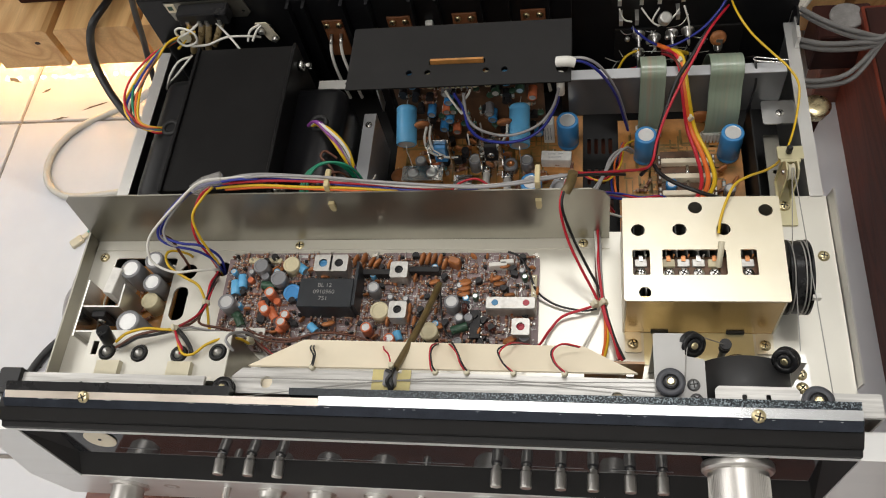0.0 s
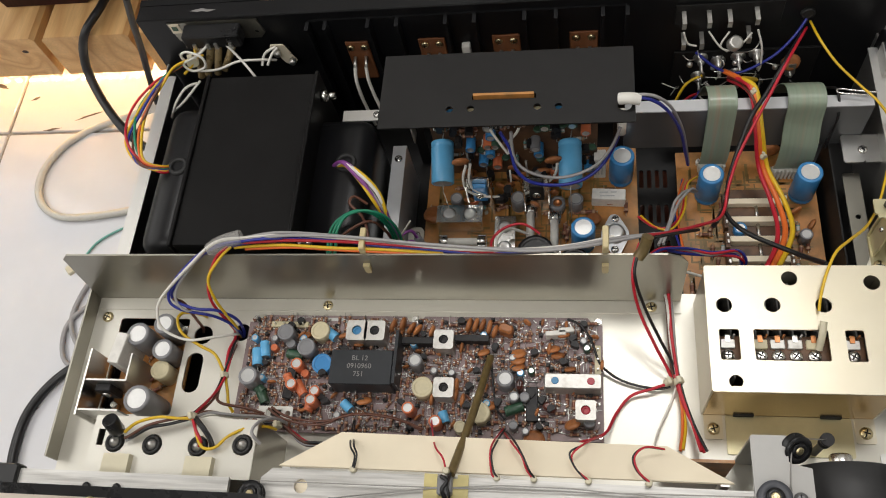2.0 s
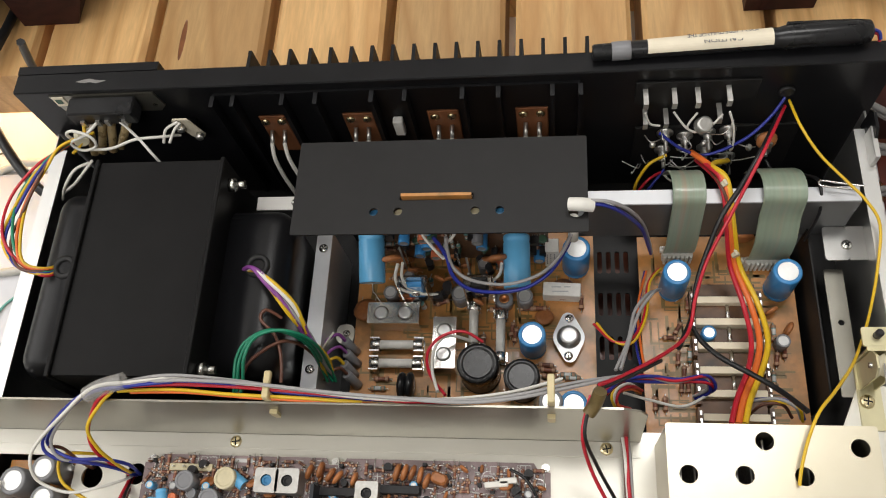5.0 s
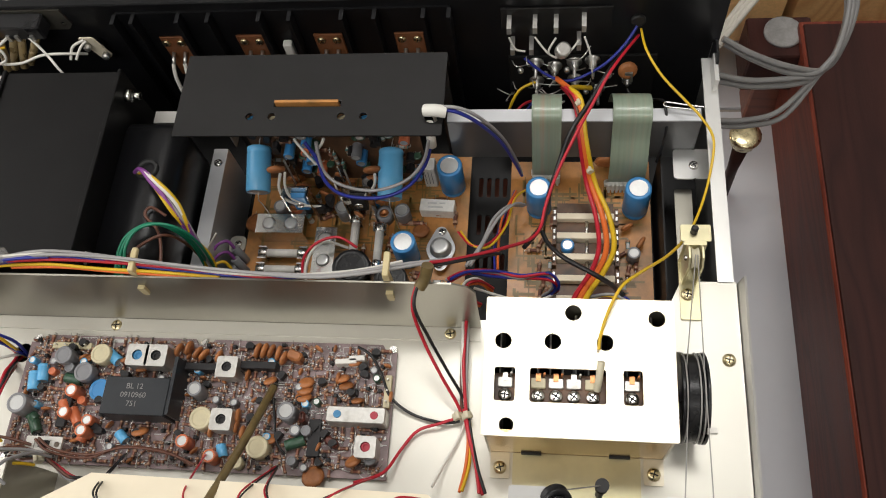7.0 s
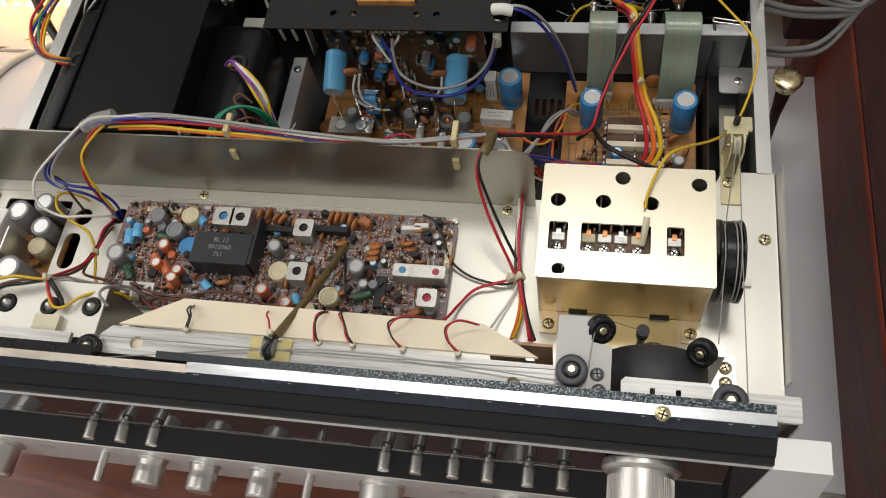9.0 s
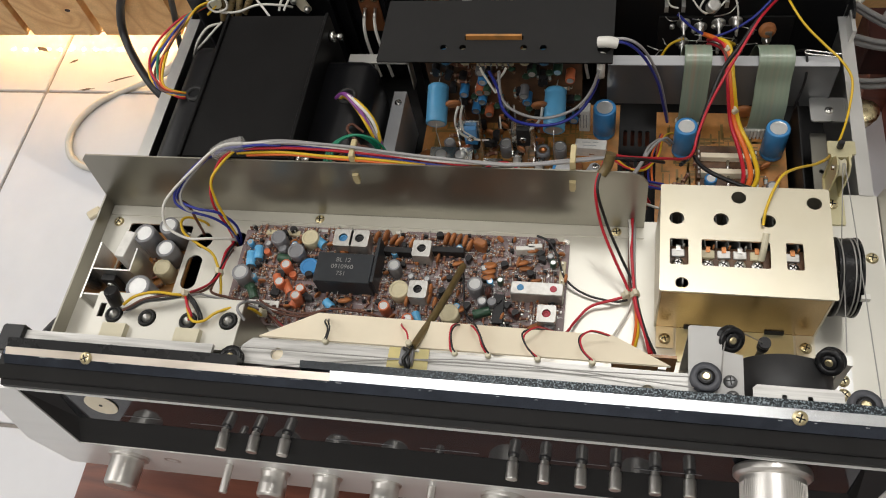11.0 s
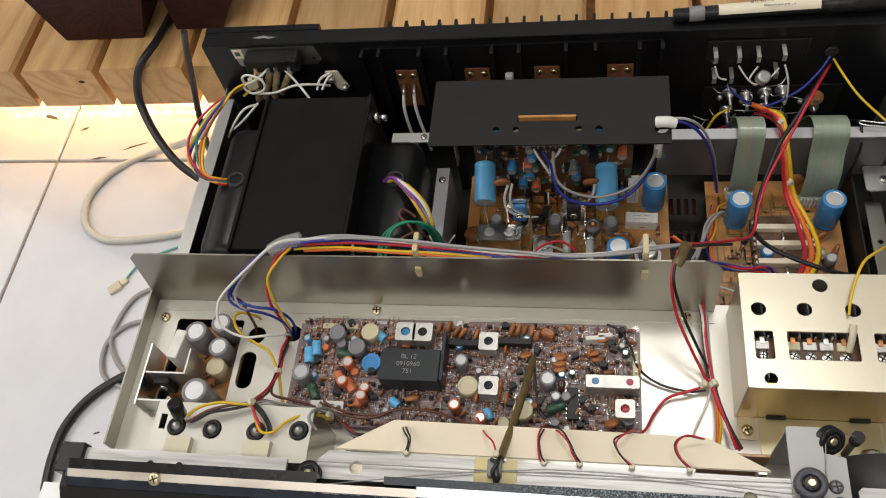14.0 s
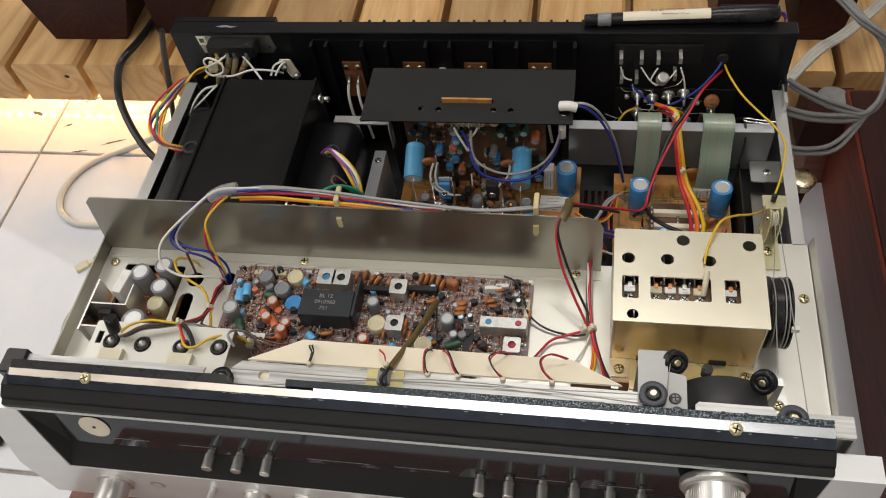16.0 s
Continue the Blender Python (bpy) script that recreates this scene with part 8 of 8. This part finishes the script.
part("base", MB().plate(rect(0.2255, 0.2368, 0.1495, 0.1850, 0.001), [], 0.0, 0.0014), "palegold", st)
screw(st, 0.2295, 0.1640, 0.0014, 0.0036, "brass")
for x in (0.2272, 0.2342):
    part("cheek", MB().plate([(0.1700, 0.0014), (0.1835, 0.0014), (0.1835, 0.0250), (0.1800, 0.0300), (0.1735, 0.0300), (0.1700, 0.0250)], [ring(0.1768, 0.0225, 0.0016, 10)], x - 0.0005, x + 0.0005, SIDE), "palegold", st)
part("wheel", MB().lathe([(0.0052, -0.0022), (0.0058, -0.0018), (0.0048, -0.0004), (0.0048, 0.0004), (0.0058, 0.0018), (0.0052, 0.0022)], 20, 0, Matrix.Translation((0.2307, 0.1768, 0.0225)) @ pose(0, 0, 0, 0, 90, 0)), "nylon", st, "small yellowed guide wheel")
part("axle", MB().rod((0.2255, 0.1768, 0.0225), (0.2359, 0.1768, 0.0225), 0.0014, 10), "steel", st)
part("upright", MB().box(0.2255, 0.2375, 0.1838, 0.1850, 0.0014, 0.0240), "palegold", st)
part("cap", MB().plate(rect(0.2240, 0.2400, 0.1863, 0.1960, 0.001), [], 0.0225, 0.0240), "palegold", st)
part("cap_web", MB().box(0.2255, 0.2375, 0.1850, 0.1862, 0.0225, 0.0240), "palegold", st)
part("pin", MB().lathe([(0.0020, 0.024), (0.0020, 0.029), (0.0012, 0.030)], 10, 0, Matrix.Translation((0.2310, 0.1915, 0))), "ic", st)

# yellow lead's sleeve at the tuner box
ys = thing("antenna_sleeve", (0.1785, 0.100, 0.046), "clear sleeve on the yellow lead at the tuner box", "sleeve")
part("tube", MB().tube([(0.1775, 0.0960, 0.0465), (0.1782, 0.1010, 0.0525), (0.1790, 0.1075, 0.0560)], 0.0018, 10), "nylon", ys)

# ---- ribbon cables over the cross rail ----
for x0, x1, ye in ((0.1410, 0.1598, 0.2715), (0.1908, 0.2148, 0.2665)):
    rc = thing("ribbon_cable", ((x0 + x1) / 2, 0.285, 0.002), "translucent grey-green ribbon cable arching over the cross rail", "ribbon cable", "ribbon cables")
    prof = [(ye, -0.0565), (ye - 0.0025, -0.045), (ye - 0.0005, -0.028), (0.2745, -0.012), (0.2775, 0.0015), (0.2820, 0.0055), (0.2890, 0.0055), (0.2980, 0.000), (0.3080, -0.014), (0.3170, -0.035)]
    Q = []
    for k in range(len(prof) - 1):
        p0, p1, p2, p3 = (Vector(prof[min(max(k + q, 0), len(prof) - 1)]) for q in (-1, 0, 1, 2))
        Q += [0.5 * (2 * p1 + (p2 - p0) * t + (2 * p0 - 5 * p1 + 4 * p2 - p3) * t * t + (3 * p1 - p0 - 3 * p2 + p3) * t ** 3) for t in (0, 0.25, 0.5, 0.75)]
    Q.append(Vector(prof[-1]))
    n = max(6, int((x1 - x0) / 0.0027))
    cols = []
    for k in range(n):
        a, w = x0 + (x1 - x0) * k / n, (x1 - x0) / n
        cols += [(a + w * 0.08, -0.00005), (a + w * 0.5, 0.00012)]
    cols.append((x1, -0.00015))
    vs, nq = [], len(Q)
    for lift in (0.0, -0.0006):
        for k, q in enumerate(Q):
            t = (Q[min(k + 1, nq - 1)] - Q[max(k - 1, 0)]).normalized()
            nn = Vector((-t.y, t.x))
            vs += [(x, q.x - nn.x * -(o + lift), q.y + nn.y * (o + lift)) for x, o in cols]
    m, half = len(cols), len(cols) * nq
    fs = [(k * m + i, k * m + i + 1, (k + 1) * m + i + 1, (k + 1) * m + i) for k in range(nq - 1) for i in range(m - 1)]
    fs = fs + [tuple(half + v for v in f[::-1]) for f in fs]
    for i0 in (0, m - 1):
        fs += [(k * m + i0, (k + 1) * m + i0, half + (k + 1) * m + i0, half + k * m + i0) for k in range(nq - 1)]
    part("film", MB().add(vs, fs, 0, True), "ribbon", rc)
    for k in range(int((x1 - x0) / 0.0026)):
        part("tooth", MB().box(x0 + 0.0006 + 0.0026 * k, x0 + 0.0022 + 0.0026 * k, ye - 0.0052, ye - 0.0031, -0.0612, -0.0515, 0, 0.0003), "white", rc)
    part("plug", MB().box(x0, x1, ye - 0.003, ye + 0.002, -0.0615, -0.0545, 0, 0.0005), "white", rc, "white ribbon plug")

# ---- rear jacks, tags and sockets ----
rj = thing("jack_plate", (0.165, 0.336, -0.02), "black jack plate with soldered tags, resistors and bare wires", "jack plate")
part("upper_strip", MB().box(0.121, 0.190, 0.3376, 0.3391, 0.016, 0.035, 0, 0.0005), "blackmatte", rj)
part("lower_strip", MB().box(0.124, 0.222, 0.3372, 0.3391, -0.060, -0.012, 0, 0.0005), "blackmatte", rj)
for x, zz in ((0.1265, 0.029), (0.1425, 0.029), (0.1555, 0.029), (0.1725, 0.030), (0.1280, 0.008), (0.1400, 0.008), (0.1700, 0.012)):
    part("tag", MB().box(x - 0.0014, x + 0.0014, 0.3275, 0.3378, zz - 0.0005, zz + 0.0005, 0).box(x - 0.0014, x + 0.0014, 0.3268, 0.3275, zz - 0.0050, zz + 0.0005), "can", rj)
for x, zz in ((0.1425, -0.018), (0.1550, -0.022), (0.1680, -0.018), (0.1800, -0.016), (0.1430, -0.038), (0.1690, -0.036), (0.2030, -0.026), (0.1850, -0.048)):
    j = part("jack", MB().lathe([(0.0052, 0), (0.0052, 0.001), (0.0030, 0.0014), (0.0026, 0.006), (0.0012, 0.0064), (0.0012, 0.014)], 14, 0, Matrix.Translation((x, 0.3373, zz)) @ pose(0, 0, 0, 90, 0, 0)), "solder", rj, "soldered jack terminal")
for pts, c in (([(0.1265, 0.326, 0.022), (0.1300, 0.325, 0.012), (0.1360, 0.326, 0.008)], "white"), ([(0.1425, 0.326, 0.022), (0.1500, 0.322, 0.012), (0.1560, 0.322, 0.006)], "white"), ([(0.1555, 0.325, 0.022), (0.1510, 0.322, 0.012), (0.1570, 0.321, 0.008), (0.1640, 0.322, 0.012), (0.1700, 0.325, 0.020)], "white"),
               ([(0.1730, 0.324, 0.024), (0.1770, 0.320, 0.012), (0.1790, 0.318, -0.004), (0.1800, 0.322, -0.016)], "white"), ([(0.1360, 0.322, 0.006), (0.1500, 0.318, -0.006), (0.1650, 0.316, -0.010), (0.1850, 0.320, 0.000), (0.1980, 0.328, 0.010), (0.2055, 0.336, 0.0185)], "blue"),
               ([(0.1425, 0.321, -0.018), (0.1320, 0.316, -0.020), (0.1250, 0.310, -0.034), (0.1240, 0.305, -0.050)], "yellow"), ([(0.1430, 0.321, -0.038), (0.1340, 0.314, -0.034), (0.1270, 0.308, -0.040), (0.1260, 0.304, -0.052)], "red"),
               ([(0.1430, 0.321, -0.036), (0.1360, 0.313, -0.040), (0.1290, 0.306, -0.048)], "blue"), ([(0.1430, 0.320, -0.040), (0.1480, 0.316, -0.042), (0.1560, 0.316, -0.038), (0.1620, 0.318, -0.036)], "white"),
               ([(0.2030, 0.322, -0.028), (0.2080, 0.314, -0.030), (0.2130, 0.306, -0.018), (0.2200, 0.298, -0.006), (0.2225, 0.288, 0.003), (0.2240, 0.276, -0.010), (0.2210, 0.270, -0.035)], "black"), ([(0.1800, 0.320, -0.018), (0.1790, 0.312, -0.030), (0.1775, 0.308, -0.05)], "black")):
    wire(rj, c, 0.0010 if c != "white" else 0.0007, pts)
for a, b in (((0.1450, 0.321, -0.020), (0.1640, 0.321, -0.021)), ((0.1450, 0.320, -0.030), (0.1700, 0.321, -0.030)), ((0.1700, 0.320, -0.022), (0.1960, 0.322, -0.024)), ((0.1500, 0.321, -0.014), (0.1790, 0.321, -0.018)), ((0.1440, 0.319, -0.024), (0.1560, 0.320, -0.034)), ((0.1690, 0.320, -0.020), (0.1740, 0.320, -0.034))):
    part("bare_wire", MB().tube([a, ((a[0] + b[0]) / 2, a[1] - 0.002, (a[2] + b[2]) / 2 + 0.002), b], 0.0004, 5), "solder", rj)
for x, zz, ang in ((0.1320, 0.013, 55), (0.1560, -0.012, 20), (0.1830, -0.012, 80), (0.1600, -0.028, 60)):
    o = resistor(rj, 0, 0, 0, 0, 1.7, "res")
    o.matrix_basis = Matrix.Translation((x, 0.3225, zz)) @ pose(0, ang, 0)
part("choke", MB().lathe([(0.0040, 0), (0.0048, 0.0008), (0.0048, 0.003), (0.0042, 0.0036), (0.0048, 0.0044), (0.0048, 0.0066), (0.0036, 0.0072)], 18, 0, Matrix.Translation((0.1590, 0.3235, 0.010)) @ pose(0, 0, 0, 20, 15, 0)), "can", rj, "grey wound choke")
rnd = random.Random(31)
for k in range(16):
    x, zz = rnd.uniform(0.126, 0.182), rnd.uniform(-0.038, 0.010)
    b = (x + rnd.uniform(-0.016, 0.016), 0.321 + rnd.uniform(-0.003, 0.004), zz + rnd.uniform(-0.012, 0.012))
    part("bare_wire", MB().tube([(x, 0.3235, zz), ((x + b[0]) / 2 + rnd.uniform(-0.003, 0.003), 0.317, (zz + b[2]) / 2 + 0.004), b], 0.00042, 5), "solder", rj)
for x, zz in ((0.133, -0.006), (0.149, -0.010), (0.163, -0.006), (0.176, -0.030), (0.190, -0.012)):
    part("solder_blob", MB().lathe([(0.0008, -0.0022), (0.0020, -0.001), (0.0020, 0.001), (0.0008, 0.0022)], 8, 0, Matrix.Translation((x, 0.3215, zz))), "solder", rj)
d0 = disc(rj, 0, 0, 0, 0.0065, 0)
d0.matrix_basis = Matrix.Translation((0.2030, 0.3270, -0.0255)) @ pose(0, 0, 0, -25, 0, 5)
part("tag_strip", MB().box(0.2010, 0.2060, 0.3270, 0.3349, -0.030, -0.018), "solder", rj, "bright soldered tag strip")
part("grommet", MB().lathe([(0.0046, 0), (0.0046, 0.002), (0.0036, 0.0026), (0.0028, 0.002)], 18, 0, Matrix.Translation((0.2060, 0.3391, 0.0215)) @ pose(0, 0, 0, 90, 0, 0)), "ebonite", rj, "black rubber grommet")
part("terminal", MB().box(0.1200, 0.1340, 0.3000, 0.3090, -0.062, -0.052, 0, 0.0006), "pcb", rj, "small brown terminal strip")
sf = thing("safety_pin", (0.2350, 0.284, 0.002), "bright steel wire pin on the cross rail", "wire pin")
part("pin", MB().tube([(0.2420, 0.2830, 0.0040), (0.2320, 0.2845, 0.0042), (0.2235, 0.2860, 0.0040), (0.2215, 0.2880, 0.0038), (0.2235, 0.2895, 0.0038), (0.2330, 0.2875, 0.0042), (0.2450, 0.2850, 0.0048)], 0.0006, 6), "steel", sf)
ms = thing("mains_socket_block", (-0.19, 0.335, 0.03), "black mains outlet block with brass tags inside the rear panel", "mains socket")
part("body", MB().box(-0.2230, -0.1800, 0.3250, 0.3377, 0.0300, 0.0415, 0, 0.0012), "blackgloss", ms)
part("plate", MB().plate([(-0.2330, 0.0240), (-0.1700, 0.0240), (-0.1655, 0.0290), (-0.1680, 0.0425), (-0.2360, 0.0425)], [ring(-0.1715, 0.0300, 0.0018, 10), ring(-0.2270, 0.0300, 0.0018, 10)], -0.3391, -0.3378, UP_BACK), "shield", ms, "dull metal mounting plate")
for x, a, b in ((-0.2150, -0.2200, 0.0060), (-0.2050, -0.2140, 0.0075), (-0.1990, -0.2060, 0.0090), (-0.1880, -0.1990, 0.0130)):
    part("tag", MB().rod((x, 0.3275, 0.0296), (a, 0.3180, b), 0.0027, 12, 0, 0.0005), "amber", ms, "amber plastic tag sleeve")
    part("lug", MB().box(x - 0.0013, x + 0.0013, 0.3236, 0.3250, 0.0295, 0.0345), "solder", ms)
part("warning_label", MB().box(-0.2345, -0.2270, 0.3372, 0.3377, 0.033, 0.0422), "label", ms, "pale label with green print")
part("label_mark", MB().box(-0.2330, -0.2290, 0.3368, 0.3371, 0.036, 0.0400), "green", ms)
ts = thing("voltage_tag", (-0.158, 0.335, 0.015), "small pale terminal plate with two screws", "terminal plate")
part("plate", MB().plate([(-0.1645, 0.0200), (-0.1635, 0.0215), (-0.1545, 0.0215), (-0.1535, 0.0200), (-0.1485, 0.0035), (-0.1495, 0.0015), (-0.1565, 0.0010), (-0.1580, 0.0025)], [], -0.3330, -0.3318, UP_BACK), "label", ts)
part("post", MB().rod((-0.1555, 0.3330, 0.0095), (-0.1555, 0.3391, 0.0095), 0.0035, 10), "blackgloss", ts)
for x, zz in ((-0.1600, 0.0145), (-0.1515, 0.0050)):
    part("lug", MB().lathe([(0.0026, 0), (0.0026, 0.0035), (0.0012, 0.0045)], 12, 0, Matrix.Translation((x, 0.3318, zz)) @ pose(0, 0, 0, 90, 0, 0)), "solder", ts, "soldered lug")
for i, x in enumerate((-0.1010, -0.0460, 0.0070, 0.0610)):
    so = thing("output_transistor_socket", (x, 0.333, 0.006), "brown insulating socket plate with bright screws on the heat sink", "transistor socket", "transistor sockets on the heat sink")
    w = 0.0085 if i == 0 else 0.0098
    part("plate", MB().box(x - w, x + w, 0.3355, 0.3371, -0.024, 0.0165, 0, 0.0006), "socketbrown", so)
    for dx in (-0.0052, 0.0052):
        screw(so, x + dx, 0.3355, 0.0110, 0.0028, "brass", UP_BACK)
        part("lug", MB().rod((x + dx * 0.8, 0.3354, 0.0010), (x + dx * 0.8, 0.3270, -0.0030), 0.0014, 8), "solder", so)
        wire(so, "white", 0.0014, [(x + dx * 0.8, 0.3275, -0.002), (x + dx * 0.9, 0.3220, -0.012), (x + dx + 0.002, 0.3180, -0.030), (x + dx + 0.006, 0.3140, -0.055)])
th = thing("thermal_sensor", (-0.021, 0.333, 0.006), "pale thermal switch on the heat sink", "thermal switch")
part("body", MB().box(-0.0248, -0.0185, 0.3320, 0.3371, -0.004, 0.0105, 0, 0.0008), "ceramic", th)

# ---- pen resting on the rear panel ----
pen = thing("soldering_pen", (0.17, 0.350, 0.0525), "black soldering tool with a cream caution label on the panel", "soldering tool")
A, B = Vector((0.0960, 0.3480, 0.0510)), Vector((0.2440, 0.3535, 0.0532))
d = (B - A).normalized()
PM = Matrix.Translation(A) @ d.to_track_quat("Z", "Y").to_matrix().to_4x4()
part("barrel", MB().lathe([(0.0040, 0), (0.0047, 0.001), (0.0058, 0.098), (0.0058, 0.100), (0.0066, 0.103), (0.0069, 0.140), (0.0060, 0.147), (0.0036, 0.1485)], 24, 0, PM), "blackgloss", pen)
part("collar", MB().lathe([(0.0051, 0.0105), (0.0053, 0.011), (0.0054, 0.0205), (0.0052, 0.021)], 24, 0, PM), "greycap", pen, "clear grey collar")
lab = MB()
for k in range(10):
    a0, a1 = radians(20 + 14 * k), radians(20 + 14 * (k + 1))
    q = []
    for a, h in ((a0, 0.030), (a1, 0.030), (a1, 0.0965), (a0, 0.0965)):
        q.append(A + d * h + Vector((0, 0, 1)) * (0.00483 + 0.0113 * h) * math.sin(a) + Vector((-d.y, d.x, 0)) * -(0.00483 + 0.0113 * h) * math.cos(a))
    lab.add(q, [(0, 1, 2, 3)])
part("label", lab, "label", pen, "cream paper label")
c0 = A + d * 0.070
R = Matrix.Translation(c0 + Vector((0, -0.0021, 0.00545))) @ pose(0, 0, 0, 18, 0, 180 + 2.1)
flat_text(pen, "CAUTION", 0.0046, R, "darkink")
flat_text(pen, "DON'T TAKE HOLD OF THE", 0.0030, Matrix.Translation(c0 + Vector((0, 0.0021, 0.00550))) @ pose(0, 0, 0, -18, 0, 180 + 2.1), "darkink")
part("clip", MB().box(0.2000, 0.2340, 0.3570, 0.3590, 0.0545, 0.0575, 0, 0.0005), "blackgloss", pen)
for c, dz in (("red", 0.0), ("blue", 0.002)):
    wire(pen, c, 0.0009, [tuple(A + d * 0.146 + Vector((0, 0, dz))), tuple(A + d * 0.151 + Vector((0.0006, -0.001, dz - 0.002))), tuple(A + d * 0.153 + Vector((0, -0.004, dz - 0.005)))])
